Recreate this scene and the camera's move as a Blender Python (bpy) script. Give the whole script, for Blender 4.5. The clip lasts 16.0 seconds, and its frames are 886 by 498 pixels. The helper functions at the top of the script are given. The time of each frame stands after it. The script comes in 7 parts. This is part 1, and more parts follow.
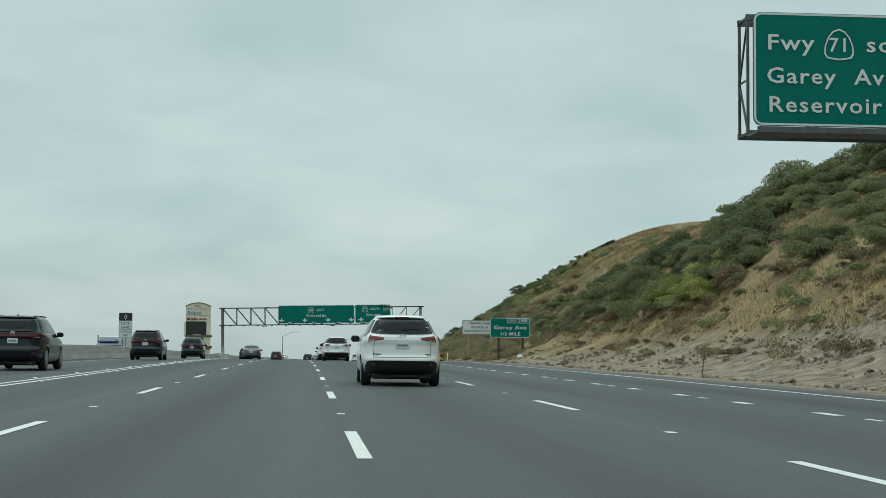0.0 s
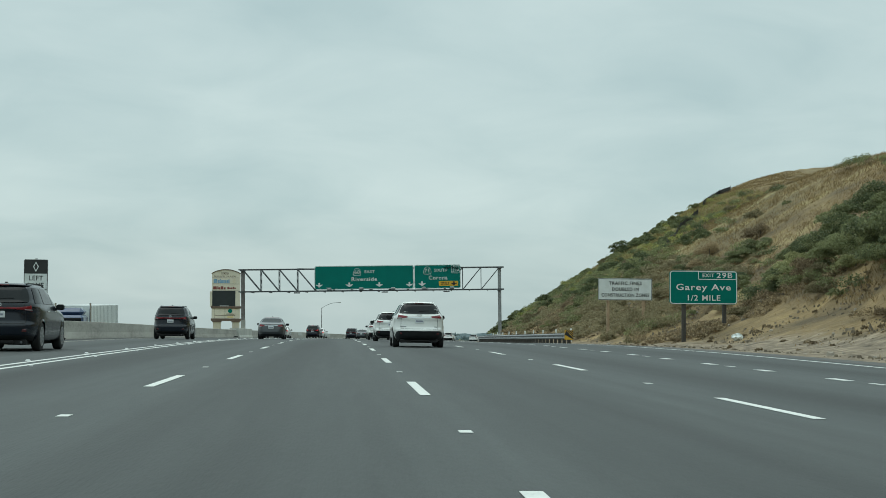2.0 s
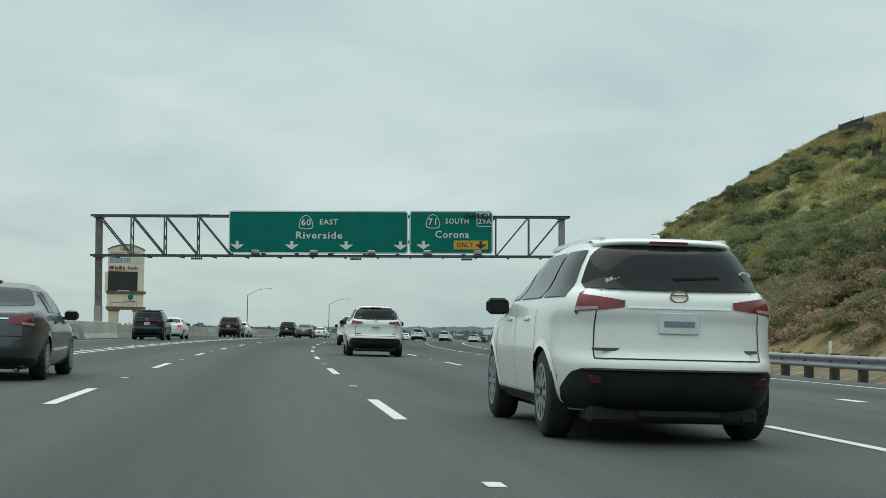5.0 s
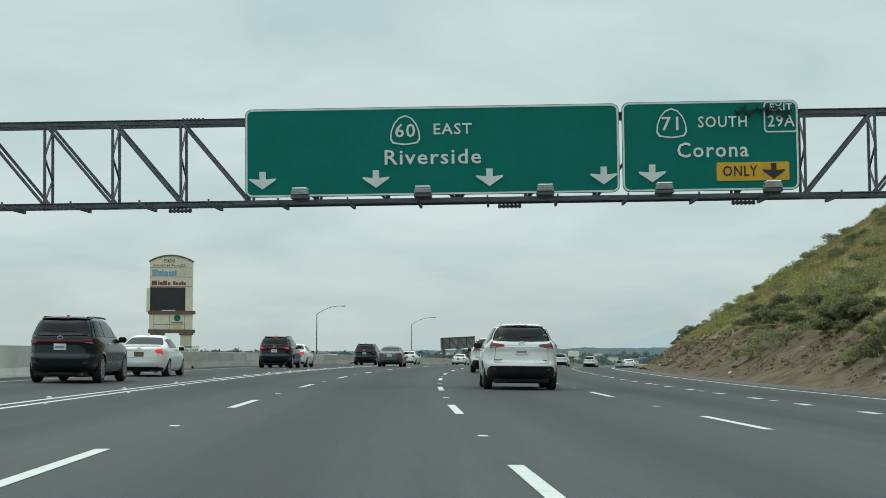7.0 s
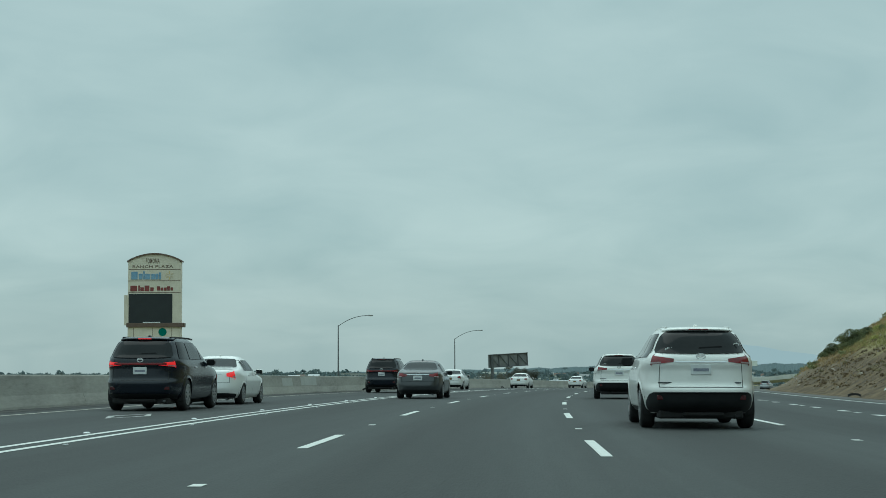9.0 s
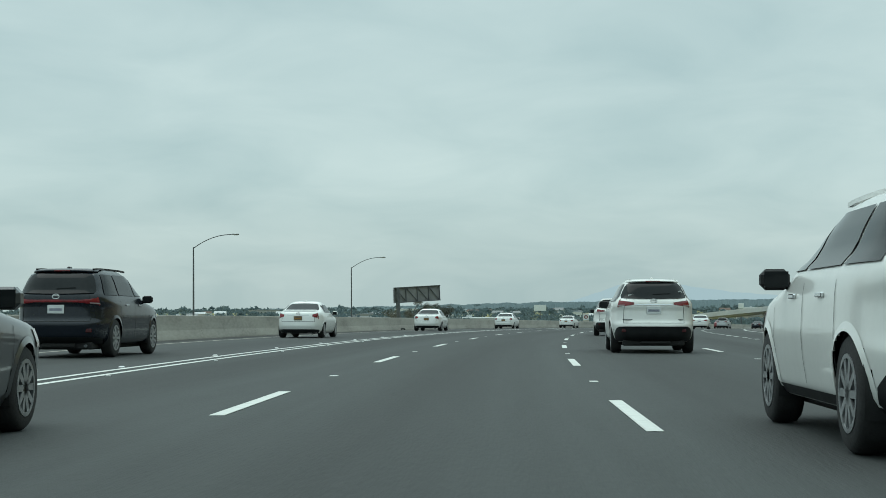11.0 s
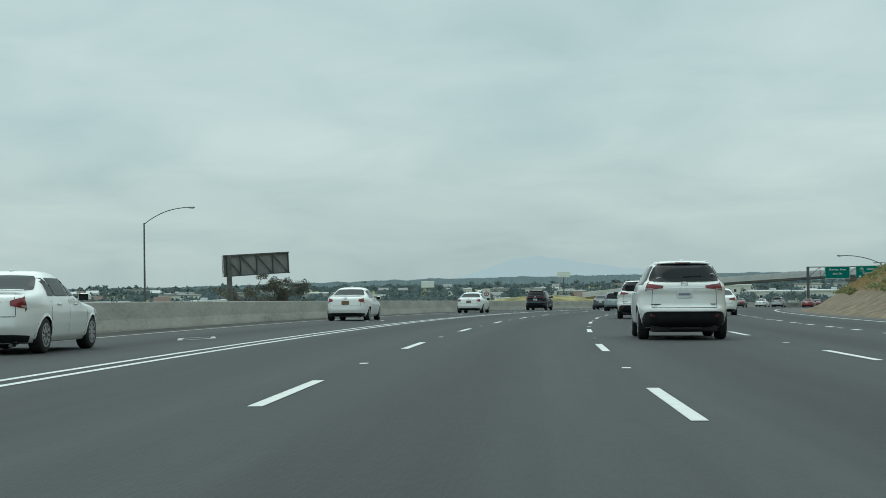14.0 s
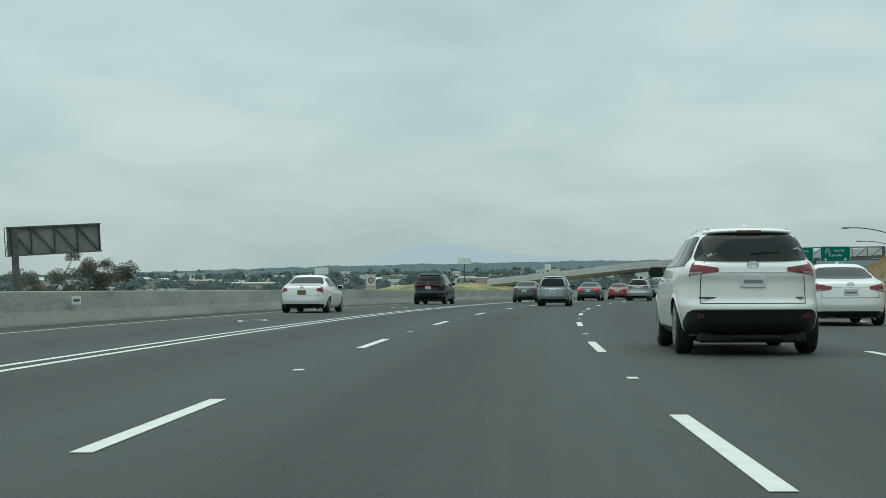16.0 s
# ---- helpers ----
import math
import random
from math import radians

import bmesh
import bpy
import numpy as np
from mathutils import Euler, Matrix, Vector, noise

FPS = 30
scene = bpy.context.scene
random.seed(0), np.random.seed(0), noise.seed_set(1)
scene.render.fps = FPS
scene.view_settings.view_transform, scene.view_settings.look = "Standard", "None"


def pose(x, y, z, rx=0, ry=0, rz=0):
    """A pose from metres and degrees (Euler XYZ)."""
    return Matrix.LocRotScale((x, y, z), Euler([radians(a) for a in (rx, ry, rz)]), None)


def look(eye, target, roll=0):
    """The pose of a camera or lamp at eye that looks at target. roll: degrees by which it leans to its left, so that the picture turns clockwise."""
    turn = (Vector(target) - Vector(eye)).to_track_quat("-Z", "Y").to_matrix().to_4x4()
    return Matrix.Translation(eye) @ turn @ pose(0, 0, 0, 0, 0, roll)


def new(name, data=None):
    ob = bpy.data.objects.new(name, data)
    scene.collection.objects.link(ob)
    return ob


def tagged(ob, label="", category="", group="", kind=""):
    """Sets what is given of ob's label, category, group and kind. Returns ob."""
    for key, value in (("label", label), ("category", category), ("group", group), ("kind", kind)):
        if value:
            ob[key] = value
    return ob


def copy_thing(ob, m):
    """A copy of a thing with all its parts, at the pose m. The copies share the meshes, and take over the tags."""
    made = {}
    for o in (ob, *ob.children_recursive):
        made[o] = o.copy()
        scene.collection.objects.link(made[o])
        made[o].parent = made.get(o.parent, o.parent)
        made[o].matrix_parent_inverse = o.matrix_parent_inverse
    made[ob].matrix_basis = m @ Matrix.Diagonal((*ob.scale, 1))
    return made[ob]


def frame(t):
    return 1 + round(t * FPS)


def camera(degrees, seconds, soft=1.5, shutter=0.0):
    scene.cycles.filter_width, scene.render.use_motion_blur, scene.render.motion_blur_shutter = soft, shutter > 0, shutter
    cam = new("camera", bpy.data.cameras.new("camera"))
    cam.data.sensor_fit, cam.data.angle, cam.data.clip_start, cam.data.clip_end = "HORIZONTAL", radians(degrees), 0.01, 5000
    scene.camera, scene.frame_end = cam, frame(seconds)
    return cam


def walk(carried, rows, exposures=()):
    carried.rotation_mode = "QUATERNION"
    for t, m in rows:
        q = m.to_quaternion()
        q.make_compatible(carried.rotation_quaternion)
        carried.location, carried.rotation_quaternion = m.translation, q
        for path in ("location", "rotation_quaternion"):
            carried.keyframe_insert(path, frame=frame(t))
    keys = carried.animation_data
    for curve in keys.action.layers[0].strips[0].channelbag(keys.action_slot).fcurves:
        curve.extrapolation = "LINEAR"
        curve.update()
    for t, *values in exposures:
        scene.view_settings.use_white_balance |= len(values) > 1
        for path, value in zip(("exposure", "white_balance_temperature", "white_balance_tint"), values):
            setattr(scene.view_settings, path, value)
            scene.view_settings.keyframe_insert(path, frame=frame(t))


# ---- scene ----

# Freeway under an overcast sky: camera in the second lane from the carpool lane.
cam = camera(32.07, 16.0, 0.85)
walk(cam, [
    (0.0, pose(-0.528, 0.000, 0.926, 93.658, -0.460, -5.269)),
    (0.5, pose(-0.621, 13.198, 0.938, 93.489, -0.388, -4.790)),
    (1.0, pose(-0.702, 26.340, 0.951, 93.168, -0.377, -4.316)),
    (1.5, pose(-0.781, 39.425, 0.941, 92.806, -0.387, -3.974)),
    (2.0, pose(-0.890, 52.457, 0.946, 92.624, -0.426, -3.797)),
    (2.5, pose(-0.964, 65.435, 0.946, 92.505, -0.538, -3.789)),
    (3.0, pose(-1.035, 78.362, 0.934, 92.486, -0.688, -4.045)),
    (3.6, pose(-1.107, 93.809, 0.895, 92.456, -0.890, -4.703)),
    (4.2, pose(-1.169, 109.186, 0.824, 92.421, -1.097, -5.651)),
    (4.8, pose(-1.224, 124.497, 0.725, 92.405, -1.203, -6.396)),
    (5.5, pose(-1.259, 142.282, 0.585, 92.442, -1.059, -6.346)),
    (6.0, pose(-1.227, 154.937, 0.480, 92.510, -0.755, -5.579)),
    (6.5, pose(-1.064, 167.552, 0.329, 92.813, -0.512, -4.595)),
    (7.0, pose(-0.832, 180.128, 0.121, 93.210, -0.328, -3.629)),
    (7.5, pose(-0.473, 192.664, -0.020, 93.723, -0.104, -2.696)),
    (8.0, pose(-0.088, 205.163, -0.157, 94.063, -0.232, -2.080)),
    (8.5, pose(0.412, 217.623, -0.296, 94.198, -0.006, -1.872)),
    (9.0, pose(1.092, 230.041, -0.456, 93.932, 0.282, -2.079)),
    (9.6, pose(2.145, 244.884, -0.649, 93.366, 0.426, -2.748)),
    (10.2, pose(3.455, 259.662, -0.847, 92.575, 0.380, -3.818)),
    (10.9, pose(5.280, 276.819, -1.084, 91.674, 0.318, -5.159)),
    (11.5, pose(7.075, 291.456, -1.292, 91.184, 0.452, -6.046)),
    (12.0, pose(8.727, 303.604, -1.470, 91.018, 0.729, -6.546)),
    (12.5, pose(10.584, 315.698, -1.657, 90.951, 0.872, -7.017)),
    (13.0, pose(12.608, 327.740, -1.874, 90.914, 0.755, -7.576)),
    (13.5, pose(14.775, 339.736, -2.104, 90.828, 0.565, -8.447)),
    (14.0, pose(17.157, 351.669, -2.301, 90.691, 0.725, -9.485)),
    (14.5, pose(19.694, 363.551, -2.548, 90.585, 0.603, -10.605)),
    (15.0, pose(22.395, 375.377, -2.788, 90.466, 0.462, -11.608)),
    (15.5, pose(25.318, 387.134, -3.045, 90.404, 0.175, -12.486)),
    (16.0, pose(28.391, 398.835, -3.306, 90.186, 0.630, -13.188)),
], exposures=[(0, 0.0, 6500, 10), (2.0, 0.05, 6500, 10), (5.5, 0.08, 6640, 12), (7.0, 0.12, 6640, 13), (8.0, 0.17, 6880, 16), (8.5, -0.12, 6150, 2), (9.2, -0.2, 6100, 1),
               (11.3, 0.05, 6400, 8), (13.0, 0.0, 6400, 8), (16.0, 0.0, 6480, 9.5)])

# ---- world and light ----
world = bpy.data.worlds.new("overcast_sky")
scene.world = world
world.use_nodes = True
WN, WL = world.node_tree.nodes, world.node_tree.links
WN.clear()


def wnode(kind, **values):
    n = WN.new(kind)
    for k, v in values.items():
        n.inputs[k].default_value = v
    return n


def wmath(op, a, b=None, clamp=False):
    n = WN.new("ShaderNodeMath")
    n.operation, n.use_clamp = op, clamp
    for i, v in enumerate((a, b)):
        if v is None:
            continue
        if isinstance(v, (int, float)):
            n.inputs[i].default_value = v
        else:
            WL.new(v, n.inputs[i])
    return n.outputs[0]


coord = WN.new("ShaderNodeTexCoord")
split = WN.new("ShaderNodeSeparateXYZ")
WL.new(coord.outputs["Generated"], split.inputs[0])
up = wmath("MAXIMUM", split.outputs["Z"], 0.0)
flat = wmath("ADD", up, 0.24)
joined = WN.new("ShaderNodeCombineXYZ")
WL.new(wmath("DIVIDE", split.outputs["X"], flat), joined.inputs[0])
WL.new(wmath("DIVIDE", split.outputs["Y"], flat), joined.inputs[1])
clouds = wnode("ShaderNodeTexNoise", Scale=2.6, Detail=5.0, Roughness=0.52, Distortion=0.5)
WL.new(joined.outputs[0], clouds.inputs["Vector"])
wide = wnode("ShaderNodeTexNoise", Scale=0.95, Detail=3.0, Roughness=0.5)
WL.new(joined.outputs[0], wide.inputs["Vector"])
both = wmath("ADD", wmath("MULTIPLY", clouds.outputs[0], 0.55), wmath("MULTIPLY", wide.outputs[0], 0.45))
tone = WN.new("ShaderNodeValToRGB")
WL.new(both, tone.inputs[0])
tone.color_ramp.elements[0].position, tone.color_ramp.elements[0].color = 0.30, (0.405, 0.545, 0.550, 1)
tone.color_ramp.elements[1].position, tone.color_ramp.elements[1].color = 0.64, (0.575, 0.705, 0.690, 1)
sky = WN.new("ShaderNodeTexSky")
sky.sky_type, sky.sun_disc, sky.sun_elevation, sky.sun_rotation = "NISHITA", False, radians(67), radians(-17)
thin = WN.new("ShaderNodeMix")
thin.data_type = "RGBA"
thin.inputs["Factor"].default_value = 0.94
sky_dim = WN.new("ShaderNodeVectorMath")
sky_dim.operation = "SCALE"
sky_dim.inputs["Scale"].default_value = 0.12
WL.new(sky.outputs[0], sky_dim.inputs[0])
WL.new(sky_dim.outputs[0], thin.inputs["A"])
WL.new(tone.outputs[0], thin.inputs["B"])
# an overcast dome is brightest overhead
zenith = WN.new("ShaderNodeMapRange")
WL.new(split.outputs["Z"], zenith.inputs["Value"])
zenith.inputs["From Min"].default_value, zenith.inputs["From Max"].default_value = 0.22, 0.9
zenith.inputs["To Min"].default_value, zenith.inputs["To Max"].default_value = 1.0, 2.1
low_sky = WN.new("ShaderNodeMapRange")
WL.new(split.outputs["Z"], low_sky.inputs["Value"])
low_sky.inputs["From Min"].default_value, low_sky.inputs["From Max"].default_value = -0.01, 0.075
low_sky.inputs["To Min"].default_value, low_sky.inputs["To Max"].default_value = 0.86, 1.0
back = WN.new("ShaderNodeBackground")
WL.new(thin.outputs["Result"], back.inputs["Color"])
WL.new(wmath("MULTIPLY", zenith.outputs[0], low_sky.outputs[0]), back.inputs["Strength"])
out = WN.new("ShaderNodeOutputWorld")
WL.new(back.outputs[0], out.inputs["Surface"])

sun = new("sun", bpy.data.lights.new("sun", "SUN"))
sun.data.energy, sun.data.angle, sun.data.color = 0.7, radians(50), (1.0, 0.97, 0.92)
sun.matrix_world = look((0, 0, 100), (12, -40, 0))

# ---- the alignment of the road ----
KNOT = np.arange(-40, 761, 80.0)
CURVE = [0.446, -0.048, -0.097, 0.989, 1.157, 1.135, 1.381, 1.388, 1.388, 1.388, 1.388]
CREST = [0.044, 0.003, -0.178, 0.033, -0.079, -0.057, -0.034, -0.025, -0.016, -0.011, -0.009]
BANK = 0.0056
ST = np.arange(-40, 1200, 1.0)
HEAD = np.cumsum(np.interp(ST, KNOT, CURVE) * 1e-3)
GRAD = np.cumsum(np.interp(ST, KNOT, CREST) * 1e-3)
HEAD, GRAD = HEAD - HEAD[40], GRAD - GRAD[40]
RX, RY, RZ = np.cumsum(np.sin(HEAD)), np.cumsum(np.cos(HEAD)), np.cumsum(GRAD)
RX, RY, RZ = RX - RX[40], RY - RY[40], RZ - RZ[40]


def lean(s, u):
    """The extra fall of the right-hand lanes, which changes along the road."""
    edge = np.interp(s, [70, 86, 100, 116, 140, 165, 200, 230, 285, 330, 385, 440], [0, 0.02, 0.06, 0.07, 0, -0.07, -0.085, -0.11, -0.075, -0.04, -0.03, -0.01])
    return edge * np.clip((u - 3.64) / 5.0, 0.0, 1.0)


def at(s, u, dz=0.0):
    """The point on the road at station s, u to the right of the lane line beside the camera."""
    h = np.interp(s, ST, HEAD)
    over = np.minimum(np.asarray(s, float) + 40.0, 0.0)
    return np.stack([np.interp(s, ST, RX) + u * np.cos(h), np.interp(s, ST, RY) - u * np.sin(h) + over,
                     np.interp(s, ST, RZ) - u * BANK + lean(s, u) + dz], -1)


def on_road(s, u, dz=0.0, turn=0.0):
    """The pose of a thing that stands on the road at s, u and looks along it."""
    p = at(s, u, dz)
    return (Matrix.Translation(p) @ Matrix.Rotation(-np.interp(s, ST, HEAD) + radians(turn), 4, "Z")
            @ Matrix.Rotation(math.atan(np.interp(s, ST, GRAD)), 4, "X") @ Matrix.Rotation(BANK, 4, "Y"))


def upright(s, u, z, turn=0.0):
    """A pose that looks along the road, level, at the absolute height z."""
    p = at(s, u)
    return Matrix.Translation((p[0], p[1], z)) @ Matrix.Rotation(-np.interp(s, ST, HEAD) + radians(turn), 4, "Z")


def station(x, y):
    """s and u of points of the plan."""
    x, y = np.ravel(x), np.ravel(y)
    ss, uu = np.zeros(len(x)), np.zeros(len(x))
    for a in range(0, len(x), 4000):
        px, py = x[a:a + 4000, None], y[a:a + 4000, None]
        j = np.argmin((RX[::4] - px) ** 2 + (RY[::4] - py) ** 2, axis=1) * 4
        dx, dy = px[:, 0] - RX[j], py[:, 0] - RY[j]
        ss[a:a + 4000] = ST[j] + dx * np.sin(HEAD[j]) + dy * np.cos(HEAD[j])
        uu[a:a + 4000] = dx * np.cos(HEAD[j]) - dy * np.sin(HEAD[j])
    return ss, uu


VALLEY = -24.0


def terrain(s, u, x, y):
    """Height of the ground: road bench, cut slope on the right, fall to the valley on the left and beyond."""
    s, u, x, y = (np.asarray(v, float) for v in (s, u, x, y))
    bench = np.interp(np.clip(s, -40, 1190), ST, RZ) - np.clip(u, -45, 13) * BANK + lean(s, u) - 0.07
    wob = np.sin(s * 0.11) * 0.8 + np.sin(s * 0.043 + 1.3) * 1.2
    d = np.maximum(u - 13.0, 0.0)
    top = np.interp(s, [-60, 60, 120, 160, 200, 240, 270, 300, 330, 360, 400, 440, 520, 600], [30, 25, 13, 14.6, 16.0, 19.6, 23.3, 25, 31, 33, 13, 6, 9, 3]) + wob * np.clip(d / 10, 0, 1)
    steep = np.interp(s, [175, 192, 217, 250, 340, 390], [0.64, 0.61, 0.585, 0.66, 0.67, 0.64])
    shelf = np.interp(s, [135, 165], [1.0, 0.0])
    cut = steep * np.maximum(d - 0.8, 0.0) + 0.10 * np.minimum(d, 0.8)
    eased = 0.03 * np.minimum(d, 2.4) + 0.33 * np.clip(d - 2.4, 0, 3.8) + 0.74 * np.maximum(d - 6.2, 0.0)
    face = cut * (1 - shelf) + np.minimum(eased, cut) * shelf
    crown = top + 0.05 * (d - top / steep)
    k = 2.5
    rise = -k * np.log(np.exp(-np.clip(face, 0, 60) / k) + np.exp(-np.clip(crown, -5, 60) / k))
    rise = np.where(d > 0, np.minimum(face, np.maximum(rise, 0.0)), 0.0)
    rise = np.minimum(rise, top + 9.0)
    right = bench + np.maximum(rise, 0.0)
    drop = np.maximum(-u - 44.0, 0.0)
    bench = np.where(u < -14.6, bench - 1.35, bench)
    left = bench - 0.06 * np.minimum(drop, 40) - 0.2 * np.maximum(drop - 40, 0.0)
    z = np.where(u >= 0, right, left)
    far = np.maximum(np.maximum(s - 700, 0) * 0.05, np.maximum(u - 160, 0) * 0.12)
    z = z - np.where(s > 640, far, np.where(u > 160, (u - 160) * 0.1, 0))
    behind = np.maximum(-s - 60, 0) * 0.03
    floor = VALLEY - 30.0 * np.clip((np.hypot(x - 15, y - 330) - 500) / 4000, 0, 1)
    return np.maximum(z - behind, floor + 1.5 * np.sin(x * 0.004) * np.cos(y * 0.005))


# ---- materials ----
def material(name, colours, scale=3.0, rough=(0.7, 0.9), metal=0.0, bump=0.0, bump_scale=None, detail=5.0, stretch=(1, 1, 1), uv=False, spread=(0.35, 0.65), coat=0.0, fine=0.0, each=0.0, spec=0.5):
    """A procedural surface: colours mixed by noise at two scales, roughness that varies with it, and fine relief."""
    m = bpy.data.materials.new(name)
    m.use_nodes = True
    nodes, links = m.node_tree.nodes, m.node_tree.links
    b = nodes["Principled BSDF"]
    tc = nodes.new("ShaderNodeTexCoord")
    mp = nodes.new("ShaderNodeMapping")
    mp.inputs["Scale"].default_value = stretch
    links.new(tc.outputs["UV" if uv else "Object"], mp.inputs[0])
    n1, n2 = nodes.new("ShaderNodeTexNoise"), nodes.new("ShaderNodeTexNoise")
    n1.inputs["Scale"].default_value, n1.inputs["Detail"].default_value = scale, detail
    n2.inputs["Scale"].default_value, n2.inputs["Detail"].default_value = scale * 9.0, 3.0
    add = nodes.new("ShaderNodeMath")
    add.operation = "MULTIPLY_ADD"
    add.inputs[1].default_value = 0.35
    for n in (n1, n2):
        links.new(mp.outputs[0], n.inputs["Vector"])
    links.new(n2.outputs[0], add.inputs[0])
    half = nodes.new("ShaderNodeMath")
    half.operation, half.inputs[1].default_value = "MULTIPLY", 0.65
    links.new(n1.outputs[0], half.inputs[0])
    links.new(half.outputs[0], add.inputs[2])
    value = add.outputs[0]
    if each:
        info = nodes.new("ShaderNodeObjectInfo")
        geo = nodes.new("ShaderNodeNewGeometry")
        mix = nodes.new("ShaderNodeMath")
        mix.operation = "ADD"
        links.new(info.outputs["Random"], mix.inputs[0])
        links.new(geo.outputs["Random Per Island"], mix.inputs[1])
        sh = nodes.new("ShaderNodeMath")
        sh.operation, sh.inputs[1].default_value = "MULTIPLY_ADD", each
        sh.inputs[2].default_value = -each
        links.new(mix.outputs[0], sh.inputs[0])
        tot = nodes.new("ShaderNodeMath")
        tot.operation = "ADD"
        links.new(value, tot.inputs[0])
        links.new(sh.outputs[0], tot.inputs[1])
        value = tot.outputs[0]
    ramp = nodes.new("ShaderNodeValToRGB")
    e = ramp.color_ramp.elements
    for i, c in enumerate(colours):
        p = spread[0] + (spread[1] - spread[0]) * i / max(len(colours) - 1, 1)
        el = e[0] if i == 0 else (e[1] if i == 1 else e.new(p))
        el.position, el.color = p, (*c, 1)
    if len(colours) == 1:
        e[1].color = (*colours[0], 1)
    links.new(value, ramp.inputs[0])
    links.new(ramp.outputs[0], b.inputs["Base Color"])
    rr = nodes.new("ShaderNodeMapRange")
    rr.inputs["To Min"].default_value, rr.inputs["To Max"].default_value = rough
    links.new(n1.outputs[0], rr.inputs[0])
    links.new(rr.outputs[0], b.inputs["Roughness"])
    b.inputs["Metallic"].default_value = metal
    b.inputs["Specular IOR Level"].default_value = spec
    if coat:
        b.inputs["Coat Weight"].default_value, b.inputs["Coat Roughness"].default_value = coat, 0.06
    if bump:
        bn = nodes.new("ShaderNodeTexNoise")
        bn.inputs["Scale"].default_value, bn.inputs["Detail"].default_value = bump_scale or scale * 5, 6.0
        links.new(mp.outputs[0], bn.inputs["Vector"])
        bp = nodes.new("ShaderNodeBump")
        bp.inputs["Strength"].default_value, bp.inputs["Distance"].default_value = min(bump, 1.0), 0.02 if not fine else fine
        links.new(bn.outputs[0], bp.inputs["Height"])
        links.new(bp.outputs[0], b.inputs["Normal"])
    return m


def glowing(name, colour, power):
    m = bpy.data.materials.new(name)
    m.use_nodes = True
    b = m.node_tree.nodes["Principled BSDF"]
    b.inputs["Base Color"].default_value = (*colour, 1)
    b.inputs["Emission Color"].default_value = (*colour, 1)
    b.inputs["Emission Strength"].default_value = power
    b.inputs["Roughness"].default_value = 0.2
    return m


ASPHALT = material("asphalt", [(0.034, 0.040, 0.039), (0.042, 0.048, 0.047), (0.052, 0.058, 0.056)], 0.5, (0.75, 0.9), bump=0.5, bump_scale=40, stretch=(1.0, 0.10, 1), uv=True, spread=(0.30, 0.70))
SHOULDER = material("shoulder_asphalt", [(0.065, 0.066, 0.062), (0.11, 0.107, 0.098)], 1.2, (0.8, 0.95), bump=0.5, bump_scale=40, stretch=(1.0, 0.1, 1), uv=True)
GUTTER = material("dark_gutter", [(0.022, 0.023, 0.022), (0.040, 0.040, 0.037), (0.060, 0.058, 0.052)], 1.6, (0.85, 0.95), bump=0.4, bump_scale=30, stretch=(1.0, 0.15, 1), uv=True)
PAINT = material("road_paint", [(0.40, 0.41, 0.38), (0.58, 0.595, 0.56), (0.65, 0.665, 0.625)], 5.0, (0.5, 0.7), bump=0.2, spread=(0.25, 0.55))
PAINT_WORN = material("worn_road_paint", [(0.22, 0.22, 0.21), (0.55, 0.56, 0.54)], 6.0, (0.6, 0.8), bump=0.2)
PAINT_YELLOW = material("faded_yellow_paint", [(0.30, 0.28, 0.23), (0.52, 0.50, 0.43)], 4.0, (0.6, 0.8))
MARKER = material("ceramic_marker", [(0.70, 0.72, 0.70), (0.85, 0.87, 0.85)], 20.0, (0.25, 0.4))
CONCRETE = material("barrier_concrete", [(0.15, 0.145, 0.127), (0.275, 0.268, 0.236), (0.345, 0.338, 0.30)], 0.55, (0.85, 0.95), bump=0.3, bump_scale=9, stretch=(0.5, 0.5, 2.2), spread=(0.26, 0.66))
CONCRETE_PALE = material("pale_concrete", [(0.40, 0.40, 0.36), (0.56, 0.56, 0.51)], 0.8, (0.8, 0.95), bump=0.3, bump_scale=8)
PATCH_PAINT = material("grey_cover_paint", [(0.33, 0.335, 0.31), (0.43, 0.435, 0.41)], 1.1, (0.7, 0.85), bump=0.2, bump_scale=9)
FLYOVER = material("grey_bridge_concrete", [(0.42, 0.43, 0.42), (0.54, 0.55, 0.54)], 0.12, (0.85, 0.95), bump=0.2, bump_scale=4)
STEEL = material("galvanised_steel", [(0.22, 0.23, 0.23), (0.36, 0.37, 0.37)], 6.0, (0.45, 0.65), metal=0.55, bump=0.1)
STEEL_DARK = material("weathered_steel", [(0.066, 0.071, 0.076), (0.132, 0.141, 0.148)], 2.5, (0.55, 0.75), metal=0.3, bump=0.15)
RUSTY = material("rusty_post_steel", [(0.10, 0.085, 0.075), (0.17, 0.155, 0.145), (0.21, 0.20, 0.19)], 2.0, (0.6, 0.85), metal=0.2)
BOARD_GREY = material("weathered_board", [(0.13, 0.135, 0.135), (0.21, 0.215, 0.215)], 0.9, (0.6, 0.8), bump=0.15)
GREEN = material("green_sign_sheeting", [(0.0, 0.138, 0.110), (0.001, 0.172, 0.138)], 0.7, (0.6, 0.75), spread=(0.3, 0.7), spec=0.12)
WHITE_SIGN = material("white_sign_sheeting", [(0.60, 0.63, 0.61), (0.72, 0.75, 0.73)], 3.0, (0.4, 0.6))
